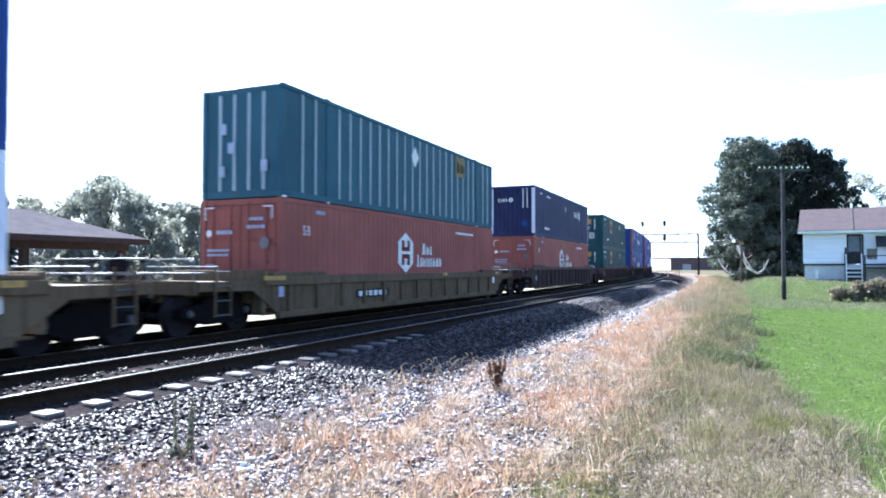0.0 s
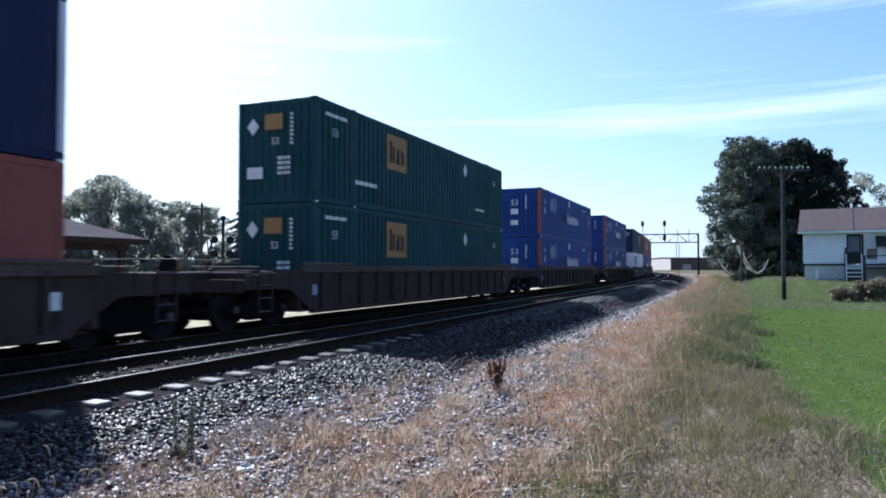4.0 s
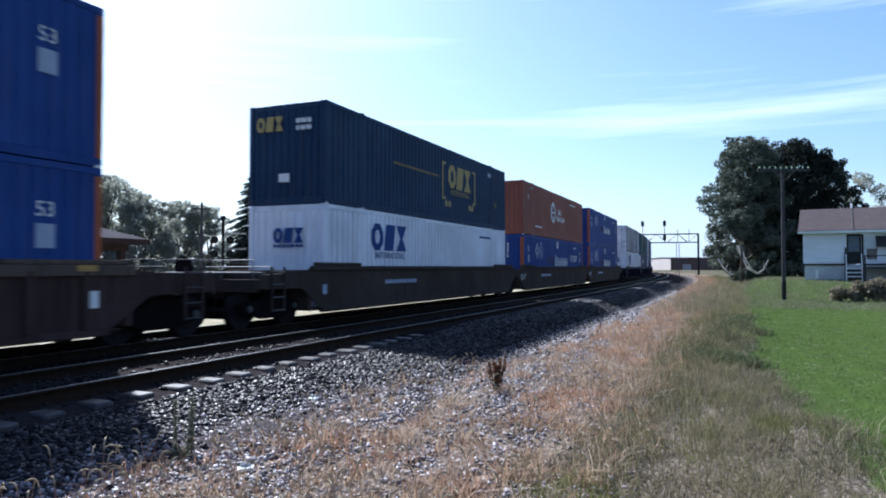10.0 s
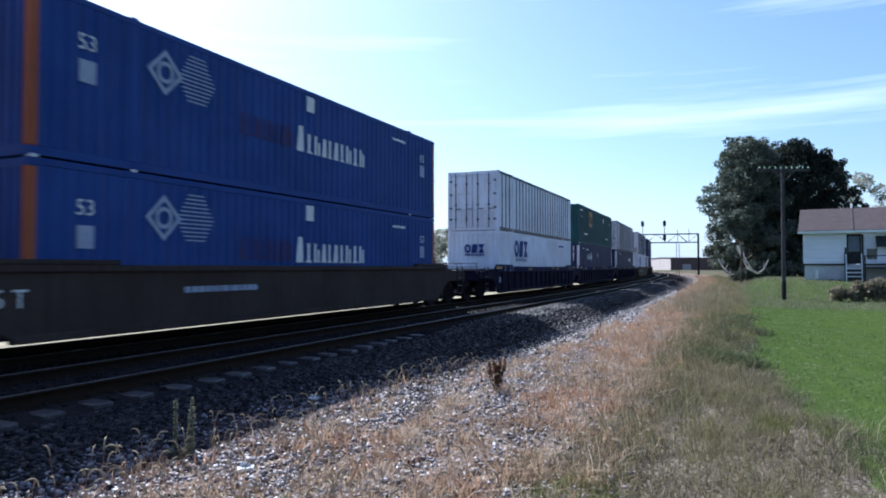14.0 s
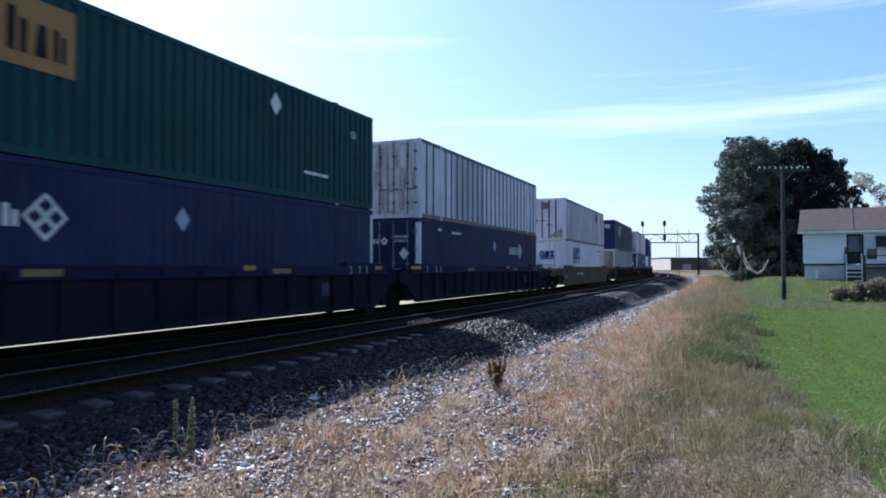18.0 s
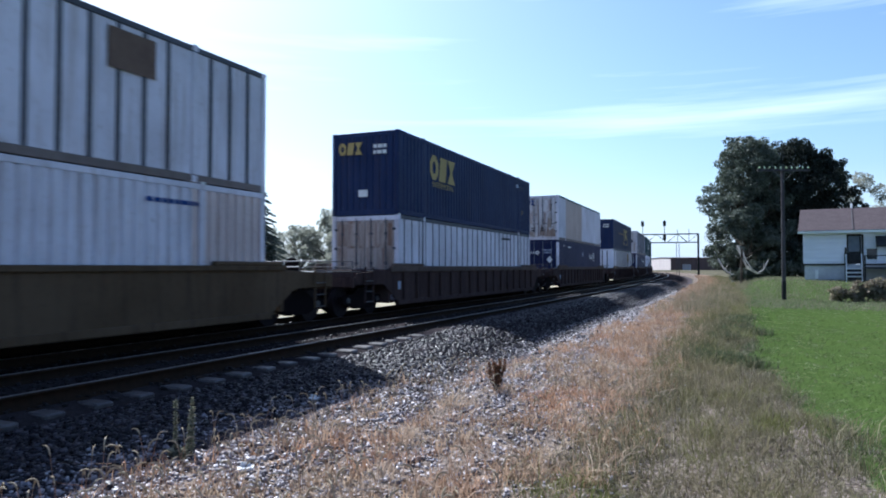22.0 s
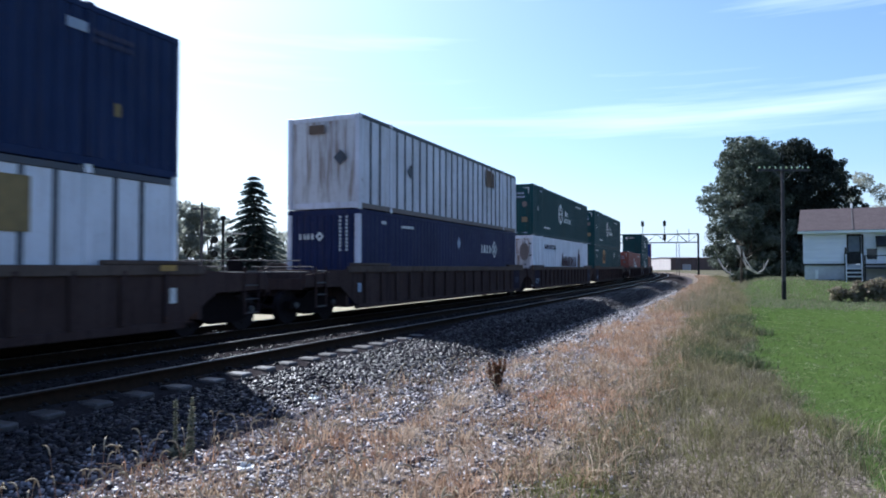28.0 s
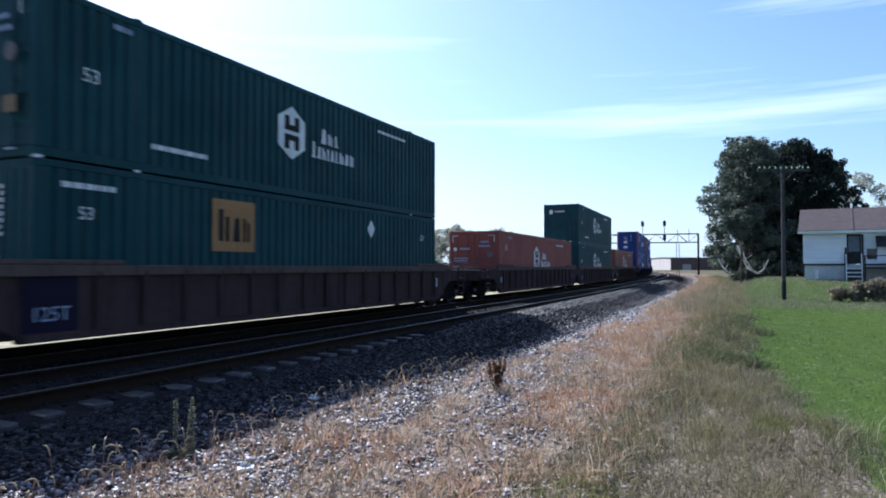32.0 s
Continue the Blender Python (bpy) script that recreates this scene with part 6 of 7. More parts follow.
# ---------------------------------------------------------------- poles, signals
def telegraph_pole(x, y, top, lean=0.0):
    z = height_at(x, y)
    t = thing("telegraph_pole", "dark wooden telegraph pole with one long crossarm on the lawn", "pole", at=pose(x, y, z, 0, lean, 0))
    h = top - z
    part("post", Geo().tube((0, 0, -0.3), (0, 0, h), 0.112, 12, 0.088), M["pole_wood"], t)
    part("butt", Geo().tube((0, 0, -0.2), (0, 0, 1.05), 0.128, 12, 0.122), M["mark_black"], t, "thicker black foot of the post")
    # added thin strip: imitates the faint highlight along the post's left edge
    part("conduit", Geo().tube((-0.11, -0.05, 0.8), (-0.10, -0.05, h * 0.62), 0.015, 6), M["dull_steel"], t, "thin grey strip imitating the highlight on the post")
    arm = part("crossarm", Geo().box(-1.45, 1.45, -0.19, -0.10, h - 0.28, h - 0.15, 0.008), M["pole_wood"], t)
    for sx in (-1, 1):
        part("brace", Geo().tube((0, -0.13, h - 0.85), (sx * 0.6, -0.2, h - 0.24), 0.014, 5), M["galvanised"], t)
    ins = Geo().tube((0, 0, 0), (0, 0, 0.07), 0.012, 5).tube((0, 0, 0.05), (0, 0, 0.11), 0.05, 8, 0.045).tube((0, 0, 0.11), (0, 0, 0.15), 0.03, 8, 0.02).mesh("insulator", M["insulator"])
    for k in range(10):
        part("insulator", ins, None, arm, "glass insulator", at=Matrix.Translation((-1.36 + k * 0.302, -0.145, h - 0.15)))


telegraph_pole(18.87, 37.8, 7.08)


def old_post(x, y, top):
    """A short dark post under the large trees."""
    z = height_at(x, y)
    t = thing("wooden_post", "short dark weathered wooden post under the large trees", "post", at=pose(x, y, z, 0, 1.5, 0))
    part("shaft", Geo().tube((0, 0, -0.25), (0, 0, top - z), 0.1, 9, 0.085), M["bark"], t)
    part("cap", Geo().tube((0, 0, top - z), (0, 0, top - z + 0.05), 0.095, 9, 0.05), M["bark"], t)


old_post(24.9, 57.0, 3.0)


def far_pole(x, y, h, label):
    t = thing("utility_pole", label, "pole", at=Matrix.Translation((x, y, -0.65)))
    part("post", Geo().tube((0, 0, -0.2), (0, 0, h), 0.12, 8, 0.09), M["pole_wood"], t)
    part("crossarm", Geo().box(-0.6, 0.6, -0.05, 0.05, h - 0.5, h - 0.4), M["pole_wood"], t)


far_pole(-17.0, 48.0, 6.7, "thin dark wooden pole beyond the railway")


def signal_head(parent, x, y, z, name="signal_head"):
    h = part(name, Geo().box(x - 0.28, x + 0.28, y - 0.12, y + 0.12, z, z + 0.95, 0.05), M["signal_black"], parent, "black signal head")
    for k in range(2):
        part("hood", Geo().tube((x, y - 0.12, z + 0.28 + k * 0.42), (x, y - 0.4, z + 0.26 + k * 0.42), 0.13, 8), M["signal_black"], h)


def crossing_signal(x, y):
    t = thing("crossing_signal", "dark railway crossing signal mast with side lamps", "signal", at=Matrix.Translation((x, y, -0.65)))
    part("mast", Geo().tube((0, 0, 0), (0, 0, 5.2), 0.09, 8), M["signal_black"], t)
    part("bell", Geo().tube((0, 0, 5.2), (0, 0, 5.45), 0.2, 10, 0.1), M["signal_black"], t)
    part("arm", Geo().tube((0, 0, 4.3), (1.5, 0, 4.3), 0.05, 6), M["galvanised"], t)
    part("arm", Geo().tube((0, 0, 3.3), (1.5, 0, 3.3), 0.05, 6), M["galvanised"], t)
    for z in (3.0, 3.9):
        for sx in (-0.5, 0.5):
            part("lamp", Geo().tube((sx, -0.1, z), (sx, -0.2, z), 0.24, 12).tube((sx, -0.2, z), (sx, -0.42, z), 0.12, 10), M["signal_black"], t)


crossing_signal(-14.2, 44.0)


def signal_bridge():
    x0, y0, _ = on_line(125.0, 9.6)
    h = float(np.interp(125.0, S_AXIS, HEAD))
    t = thing("signal_bridge", "grey steel signal bridge across the tracks with signal heads", "signal bridge", at=Matrix.Translation((float(x0), float(y0), -0.35)) @ Matrix.Rotation(-h, 4, "Z"))
    span, lo, hi = 16.5, 6.45, 8.0
    for x in (0, -span):
        post = part("leg", Geo().box(x - 0.15, x + 0.15, -0.5, -0.25, -0.1, hi, 0.02).box(x - 0.15, x + 0.15, 0.25, 0.5, -0.1, hi, 0.02), M["signal_black"], t)
        part("leg_bracing", sum_braces([((x, -0.38, 0.4 + k * 1.5), (x, 0.38, 1.9 + k * 1.5)) for k in range(5)]), M["signal_black"], post)
    for z in (lo, hi):
        for y in (-0.38, 0.38):
            part("chord", Geo().box(-span, 0, y - 0.07, y + 0.07, z - 0.09, z + 0.09), M["dull_steel"], t)
    n = 9
    for y in (-0.38, 0.38):
        for k in range(n):
            a, b = -span * k / n, -span * (k + 1) / n
            part("truss_brace", Geo().tube((a, y, lo if k % 2 else hi), (b, y, hi if k % 2 else lo), 0.055, 5), M["dull_steel"], t)
    part("walkway", Geo().box(-span, 0, 0.42, 1.0, lo - 0.04, lo + 0.02), M["galvanised"], t)
    for x in (-5.9, -9.8):
        part("mast", Geo().tube((x, -0.5, lo), (x, -0.5, 10.6), 0.06, 6), M["signal_black"], t)
        signal_head(t, x, -0.62, 9.5)
        signal_head(t, x, -0.62, 6.9)
    for x in (-1.6, -3.6):
        part("post", Geo().tube((x, 0.5, lo), (x, 0.5, 8.9), 0.05, 6), M["dull_steel"], t)
    lad = part("ladder", Geo().tube((-3.3, 0.7, 0), (-3.3, 0.7, lo), 0.05, 5).tube((-3.8, 0.7, 0), (-3.8, 0.7, lo), 0.05, 5), M["dull_steel"], t, "steel access ladder")
    for k in range(12):
        part("rung", shared(("bridge_rung", 1), lambda: Geo().tube((-3.8, 0.7, 0), (-3.3, 0.7, 0), 0.025, 5), M["dull_steel"]), None, lad, at=Matrix.Translation((0, 0, 0.4 + k * 0.5)))


def sum_braces(pairs, r=0.035):
    g = Geo()
    for a, b in pairs:
        g.tube(a, b, r, 5)
    return g


signal_bridge()


# ---------------------------------------------------------------- buildings
def wall_with_openings(x0, x1, z0, z1, holes, thick=0.2):
    """A wall in the x-z plane, its front at y = 0, with openings cut through."""
    g = Geo()
    xs = sorted({x0, x1, *[v for h in holes for v in h[:2]]})
    zs = sorted({z0, z1, *[v for h in holes for v in h[2:]]})
    for a, b in zip(xs, xs[1:]):
        for c, d in zip(zs, zs[1:]):
            inside = any(h[0] <= a and b <= h[1] and h[2] <= c and d <= h[3] for h in holes)
            if not inside:
                g.box(a, b, 0, thick, c, d)
    bm = bmesh.new()
    vs = [bm.verts.new(v) for v in g.v]
    for f in g.f:
        bm.faces.new([vs[i] for i in f])
    bmesh.ops.remove_doubles(bm, verts=bm.verts, dist=0.001)
    bm.verts.index_update()
    out = Geo().add([v.co for v in bm.verts], [[v.index for v in f.verts] for f in bm.faces])
    bm.free()
    return out


def house():
    """A white raised house with a low brown roof; front wall at y = 0."""
    x0, y0 = 26.4, 50.0
    t = thing("house", "white sided raised house with a brown shingle roof", "house", at=pose(x0, y0, 0.3, 0, 0, -30))
    W, D, floor, eave = 15.0, 7.5, 1.45, 3.72
    holes = [(2.75, 3.65, floor, 3.55), (3.97, 4.58, 1.75, 2.5), (8.0, 9.2, 1.9, 3.1), (11.5, 12.7, 1.9, 3.1)]
    front = part("front_wall", wall_with_openings(0, W, floor, eave, holes), M["siding"], t)
    for i in range(14):
        z = floor + 0.12 + i * 0.155
        for a, b in ((0, 2.75), (3.65, 3.97), (4.58, 8.0), (9.2, 11.5), (12.7, W)):
            part("siding_board", shared(("board", a, b), lambda: Geo().prism([(0.0, 0.0), (-0.022, 0.0), (-0.004, 0.15), (0.0, 0.15)], 0, a, b), M["siding"]), None, front, at=Matrix.Translation((0, -0.002, z - 0.1)))
    for name, g in (("side_wall", Geo().box(0, 0.2, 0.2, D, floor, eave)), ("side_wall", Geo().box(W - 0.2, W, 0.2, D, floor, eave)), ("back_wall", Geo().box(0.2, W - 0.2, D - 0.2, D, floor, eave))):
        part(name, g, M["siding"], t)
    for x in (0.0, W - 0.2):
        part("gable", Geo().prism([(0.0, eave), (D, eave), (D / 2, eave + 1.75)], 0, x, x + 0.2), M["siding"], t)
    part("foundation", Geo().box(0.08, W - 0.08, 0.08, D - 0.08, -0.3, floor - 0.06), M["concrete"], t, "grey concrete foundation")
    part("skirt_board", Geo().box(-0.02, 2.7, -0.05, 0.06, floor - 0.12, floor, 0.01), M["dark_trim"], t, "dark band under the siding")
    part("skirt_board", Geo().box(3.7, W, -0.05, 0.06, floor - 0.12, floor, 0.01), M["dark_trim"], t, "dark band under the siding")
    part("vent_box", Geo().box(0.75, 0.95, -0.06, 0.1, 0.35, 1.0, 0.01), M["trim_white"], t)
    e, r = eave - 0.05, eave + 1.8
    roof = part("roof", Geo().prism([(-0.5, e), (-0.5, e + 0.14), (D / 2, r + 0.14), (D + 0.5, e + 0.14), (D + 0.5, e), (D / 2, r)], 0, -0.3, W + 0.3), M["shingle"], t, "brown shingle roof")
    slope = math.atan2(r - e, D / 2 + 0.5)
    row = Geo().box(-0.3, W + 0.3, 0, 0.3, 0, 0.022).mesh("shingle_course", M["shingle"])
    for k in range(15):
        f = k / 15
        part("shingle_course", row, None, roof, at=Matrix.Translation((0, -0.52 + f * (D / 2 + 0.5), e + 0.147 + f * (r - e))) @ Matrix.Rotation(slope, 4, "X"))
    part("fascia", Geo().box(-0.32, W + 0.32, -0.56, -0.51, e - 0.04, e + 0.13), M["trim_white"], t, "white fascia board")
    part("soffit", Geo().box(-0.3, W + 0.3, -0.5, 0.0, e - 0.03, e + 0.0), M["trim_white"], t)
    part("roof_flashing", Geo().prism([(-0.53, e + 0.17), (-0.53, e + 0.22), (D / 2, r + 0.22), (D / 2, r + 0.17)], 0, 3.1, 3.18), M["pale_shingle"], t, "pale flashing strip up the roof")
    part("vent_pipe", Geo().tube((3.15, D / 2, r), (3.15, D / 2, r + 0.5), 0.07, 8), M["trim_white"], t)
    door = part("door", Geo().box(2.77, 3.63, 0.12, 0.17, floor, 3.5, 0.01), M["dark_trim"], t, "dark front door, sky reflection painted on its upper pane")
    # opaque panel in place of glass; its sky reflection is painted blue
    part("door_window", Geo().box(2.86, 3.54, 0.10, 0.118, 2.3, 3.4, 0.004), M["door_reflection"], door, "upper pane with a painted blue sky reflection")
    part("door_handle", Geo().tube((3.54, 0.08, 2.35), (3.54, 0.12, 2.35), 0.035, 8), M["bright_steel"], door)
    for x in (2.68, 3.72):
        part("porch_post", Geo().box(x - 0.06, x + 0.06, -0.16, -0.03, -0.2, 2.6 if x < 3 else 3.5, 0.01), M["dark_trim"], t, "dark porch post")
    for x0_, x1_, z0_, z1_ in holes[1:]:
        w = part("window", Geo().box(x0_ - 0.06, x1_ + 0.06, -0.03, 0.02, z0_ - 0.06, z0_).box(x0_ - 0.06, x1_ + 0.06, -0.03, 0.02, z1_, z1_ + 0.06).box(x0_ - 0.06, x0_, -0.03, 0.02, z0_, z1_).box(x1_, x1_ + 0.06, -0.03, 0.02, z0_, z1_), M["trim_white"], t, "window with white frame")
        part("pane", Geo().box(x0_, x1_, 0.06, 0.08, z0_, z1_), M["dark_glass"], w)
    aw = part("awning", Geo().prism([(-0.85, 2.72), (-0.85, 2.6), (-0.03, 3.25), (-0.03, 3.4)], 0, 4.5, 7.0), M["dark_trim"], t, "dark awning over the deck")
    for x in (4.55, 6.95):
        part("awning_strut", Geo().tube((x, -0.8, 2.62), (x, -0.03, 2.3), 0.02, 5), M["dark_trim"], aw)
    for k in range(3):
        part("step", Geo().box(2.68, 3.66, -0.35 - (2 - k) * 0.3, -0.04, 0.49 + k * 0.28, 0.58 + k * 0.28, 0.01), M["trim_white"], t, "white wooden step")
        # dark strips stand in for the shade in open gaps between treads
        part("riser", Geo().box(2.72, 3.62, -0.33 - (2 - k) * 0.3, -0.30 - (2 - k) * 0.3, 0.3 + k * 0.28, 0.486 + k * 0.28), M["dark_trim"], t, "dark strip painting the shade of an open gap")
    for x in (2.7, 3.64):
        part("stringer", Geo().prism([(-0.98, -0.2), (-0.04, -0.2), (-0.04, 1.1), (-0.35, 1.1), (-0.98, 0.45)], 0, x - 0.03, x + 0.03), M["dark_trim"], t)
    for x in (2.7, 3.64):
        part("stair_rail", Geo().tube((x, -1.2, 1.15), (x, -0.1, 2.15), 0.035, 6).tube((x, -1.2, 0.1), (x, -1.2, 1.18), 0.04, 6).tube((x, -0.62, 0.6), (x, -0.62, 1.68), 0.03, 6), M["trim_white"], t, "white wooden stair rail")
    deck = part("deck", Geo().box(3.75, 9.5, -1.9, -0.06, 1.08, 1.2, 0.01), M["dark_trim"], t, "dark wooden deck")
    for x in (3.8, 5.7, 7.6, 9.4):
        part("deck_post", Geo().box(x - 0.05, x + 0.05, -1.88, -1.78, -0.3, 2.0, 0.008), M["dark_trim"], deck)
    part("deck_rail", Geo().box(3.75, 9.5, -1.89, -1.77, 1.95, 2.02, 0.008), M["dark_trim"], deck)


house()


def pavilion():
    """The low hipped roof on posts beyond the tracks; local y runs along the line."""
    x, y, h = on_line(0.0, -18.0)
    t = thing("pavilion", "open brick pavilion with a low pale brown hipped roof", "pavilion", at=Matrix.Translation((float(x), float(y), -0.6)) @ Matrix.Rotation(-float(h), 4, "Z"))
    e, r, a0, a1, w = 3.4, 4.72, -14.0, 15.9, 4.2
    g = Geo().add([(-w, a0, e), (w, a0, e), (w, a1, e), (-w, a1, e), (0, a0 + 3, r), (0, a1 - 3, r), (-w, a0, e - 0.12), (w, a0, e - 0.12), (w, a1, e - 0.12), (-w, a1, e - 0.12)],
                  [(0, 1, 4), (1, 2, 5, 4), (2, 3, 5), (3, 0, 4, 5), (0, 6, 7, 1), (1, 7, 8, 2), (2, 8, 9, 3), (3, 9, 6, 0), (6, 9, 8, 7)])
    part("roof", g, M["pale_shingle"], t, "pale brown shingle roof")
    part("fascia", Geo().box(w - 0.05, w + 0.02, a0, a1, e - 0.24, e - 0.02).box(-w, w, a1 - 0.03, a1 + 0.03, e - 0.24, e - 0.02), M["brick"], t, "brown fascia board")
    part("beam", Geo().box(w - 0.9, w - 0.65, a0 + 0.6, a1 - 0.6, e - 0.55, e - 0.14), M["brick"], t)
    for i in range(7):
        for sx in (-1, 1):
            yy = a0 + 0.9 + i * (a1 - a0 - 1.8) / 6
            part("post", Geo().box(sx * (w - 0.78) - 0.14, sx * (w - 0.78) + 0.14, yy - 0.14, yy + 0.14, -0.1, e - 0.14, 0.015), M["brick"], t)
    part("low_wall", Geo().box(-w + 0.7, w - 0.7, a0 + 6, a0 + 6.25, -0.1, e - 0.14), M["brick"], t, "brown brick inner wall")
    part("slab", Geo().box(-w + 0.2, w - 0.2, a0 + 0.2, a1 - 0.2, -0.15, 0.06), M["concrete"], t)


pavilion()


def warehouse():
    t = thing("warehouse", "low metal-clad warehouse with one sunlit pale end", "building", at=pose(80.2, 240.0, 0.0, 0, 0, 0))
    part("end_wall", Geo().prism([(0, -1.0), (22, -1.0), (22, 4.6), (11, 4.9), (0, 4.6)], 0, -0.15, 0.05), M["metal_building"], t, "pale metal end wall")
    part("front_wall", Geo().box(0.05, 30, -0.1, 0.1, -1.0, 4.75), M["brown_cladding"], t, "brown metal front wall")
    part("back_wall", Geo().box(0.05, 30, 21.9, 22.1, -1.0, 4.75), M["brown_cladding"], t)
    part("end_wall", Geo().prism([(0, -1.0), (22, -1.0), (22, 4.6), (11, 4.9), (0, 4.6)], 0, 30, 30.2), M["metal_building"], t)
    part("roof", Geo().prism([(-0.4, 4.75), (11, 5.0), (22.4, 4.75), (22.4, 4.9), (11, 5.15), (-0.4, 4.9)], 0, -0.4, 30.5), M["brown_cladding"], t, "brown metal roof")
    part("loading_door", Geo().box(4, 7, -0.16, -0.1, -0.9, 2.6), M["metal_building"], t)


warehouse()


# ---------------------------------------------------------------- stones, grass
def scatter_stones(name, label, s, q, size, material, seed, sink=0.35):
    rng = np.random.default_rng(seed)
    n = len(s)
    x, y, _ = on_line(s, q)
    z = ground_z(s, q)
    cube = np.array([(a, b, c) for a in (-1, 1) for b in (-1, 1) for c in (-1, 1)], float)
    v = cube[None] * rng.uniform(0.25, 1.0, (n, 8, 3))
    v *= (size[:, None] * rng.uniform(0.6, 1.25, (n, 3)) * np.array([1, 1, 0.75]))[:, None, :]
    a, b = rng.uniform(0, 2 * math.pi, n), rng.uniform(-0.6, 0.6, n)
    ca, sa, cb, sb = np.cos(a)[:, None], np.sin(a)[:, None], np.cos(b)[:, None], np.sin(b)[:, None]
    y1, z1 = v[..., 1] * cb - v[..., 2] * sb, v[..., 1] * sb + v[..., 2] * cb
    x2, y2 = v[..., 0] * ca - y1 * sa, v[..., 0] * sa + y1 * ca
    verts = np.stack([x2 + x[:, None], y2 + y[:, None], z1 + (z + size * sink)[:, None]], -1).reshape(-1, 3)
    box = np.array([(0, 1, 3, 2), (4, 6, 7, 5), (0, 4, 5, 1), (2, 3, 7, 6), (0, 2, 6, 4), (1, 5, 7, 3)])
    faces = (np.arange(n)[:, None, None] * 8 + box[None]).reshape(-1, 4)
    return tagged(new(name, array_mesh(name, verts, faces, M[material])), label, "gravel", kind="stuff")


def near_weighted(rng, n, lo, hi, power=2.0):
    """More places close by (low s) than far."""
    return lo + (hi - lo) * rng.uniform(0, 1, n) ** power


rng = np.random.default_rng(9)
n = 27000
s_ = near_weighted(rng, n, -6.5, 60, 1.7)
# dark stones spread wider further off to paint the train's shade
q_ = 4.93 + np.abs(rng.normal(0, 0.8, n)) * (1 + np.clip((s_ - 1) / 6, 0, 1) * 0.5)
scatter_stones("shoulder_stones", "coarse grimy ballast stones along the tie ends, darkened for shade", s_, q_, rng.uniform(0.022, 0.05, n) * (1 + np.maximum(s_, 0) * 0.012), "dark_stone", 1)
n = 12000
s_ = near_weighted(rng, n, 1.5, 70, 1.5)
# more dark stones, filling the band of the train's painted shade
scatter_stones("shoulder_stones", "coarse ballast stones heaped beside the track, train's shade painted in", s_, rng.uniform(5.0, 7.35, n), rng.uniform(0.022, 0.045, n) * (1 + np.maximum(s_, 0) * 0.012), "dark_stone", 4)
n = 46000
s_ = near_weighted(rng, n, -6.5, 50, 2.2)
q_ = 5.8 + rng.beta(1.5, 2.1, n) * 5.3
# pale gravel is kept out of the band darkened for the train's shade
q_ = q_ + np.maximum(0, np.clip((s_ - 1) / 4, 0, 1) * rng.uniform(1.0, 1.7, n) - (q_ - 5.8))
scatter_stones("gravel_stones", "pale grey crushed gravel beside the track", s_, q_, rng.uniform(0.01, 0.032, n) * (1 + np.maximum(s_, 0) * 0.014), "stone", 2)
n = 14000
s_ = near_weighted(rng, n, -6.5, 60, 1.6)
q_ = rng.uniform(-2.2, 4.6, n)
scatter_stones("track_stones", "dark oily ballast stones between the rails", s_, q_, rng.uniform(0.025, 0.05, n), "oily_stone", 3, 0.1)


def blades(name, label, s, q, height, width, material, seed, lean=0.35, curl=0.3, kind="stuff", category="grass"):
    rng = np.random.default_rng(seed)
    n = len(s)
    x, y, _ = on_line(s, q)
    base = np.stack([x, y, ground_z(s, q) - 0.015], 1)
    a = rng.uniform(0, 2 * math.pi, n)
    side = np.stack([np.cos(a), np.sin(a), np.zeros(n)], 1) * (width / 2)[:, None]
    b = rng.uniform(0, 2 * math.pi, n)
    out = np.stack([np.cos(b), np.sin(b), np.zeros(n)], 1) * (height * np.abs(rng.normal(0, lean, n)))[:, None]
    up = np.array([0, 0, 1.0])
    mid = base + out * 0.4 + up * (height * 0.6)[:, None]
    tip = base + out * (1 + curl) + up * (height * rng.uniform(0.75, 1.0, n))[:, None]
    verts = np.stack([base - side, base + side, mid + side * 0.8, mid - side * 0.8, tip], 1).reshape(-1, 3)
    i = np.arange(n)[:, None] * 5
    faces = np.concatenate([i + [0, 1, 2], i + [0, 2, 3], i + [3, 2, 4]], 1).reshape(-1, 3)
    return tagged(new(name, array_mesh(name, verts, faces, M[material])), label, category, kind=kind)


def tufts(rng, s, q, per, spread):
    """Blades gathered in tufts round each place."""
    k = len(s) * per
    return np.repeat(s, per) + rng.normal(0, spread, k), np.repeat(q, per) + rng.normal(0, spread, k)


def far_limit(s, q, first):
    """Keeps the gravel shoulder bare further off."""
    keep = q > first + np.clip((s - 1) / 6, 0, 1) * 0.75 + np.clip((s - 6) / 12, 0, 1) * 0.5
    return s[keep], q[keep]


def patchy(s, q, scale, level):
    """Keeps places where a smooth field is high, so that bare gravel shows between."""
    keep = np.array([noise.noise(Vector((a * scale, b * scale * 1.6, 3.7))) > level - 0.25 for a, b in zip(s, q)])
    return s[keep], q[keep]


rng = np.random.default_rng(21)
n = 7600
s0 = near_weighted(rng, n, -6.2, 70, 2.2)
q0 = 6.6 + rng.beta(2.2, 1.5, n) * 4.3
s0, q0 = patchy(*far_limit(s0, q0, 6.6), 1.3, 0.16)
s_, q_ = tufts(rng, s0, q0, 11, 0.075)
grow = 1 + np.maximum(s_, 0) * 0.02
tall = np.repeat(rng.choice([0.45, 0.7, 1.0, 1.5], len(s0), p=[0.3, 0.3, 0.25, 0.15]), 11)
blades("dry_grass", "dry tan and orange grass over gravel", s_, q_, rng.uniform(0.06, 0.2, len(s_)) * tall, 0.0125 * grow, "dry_grass", 5, 0.9, 0.7)
n = 2600
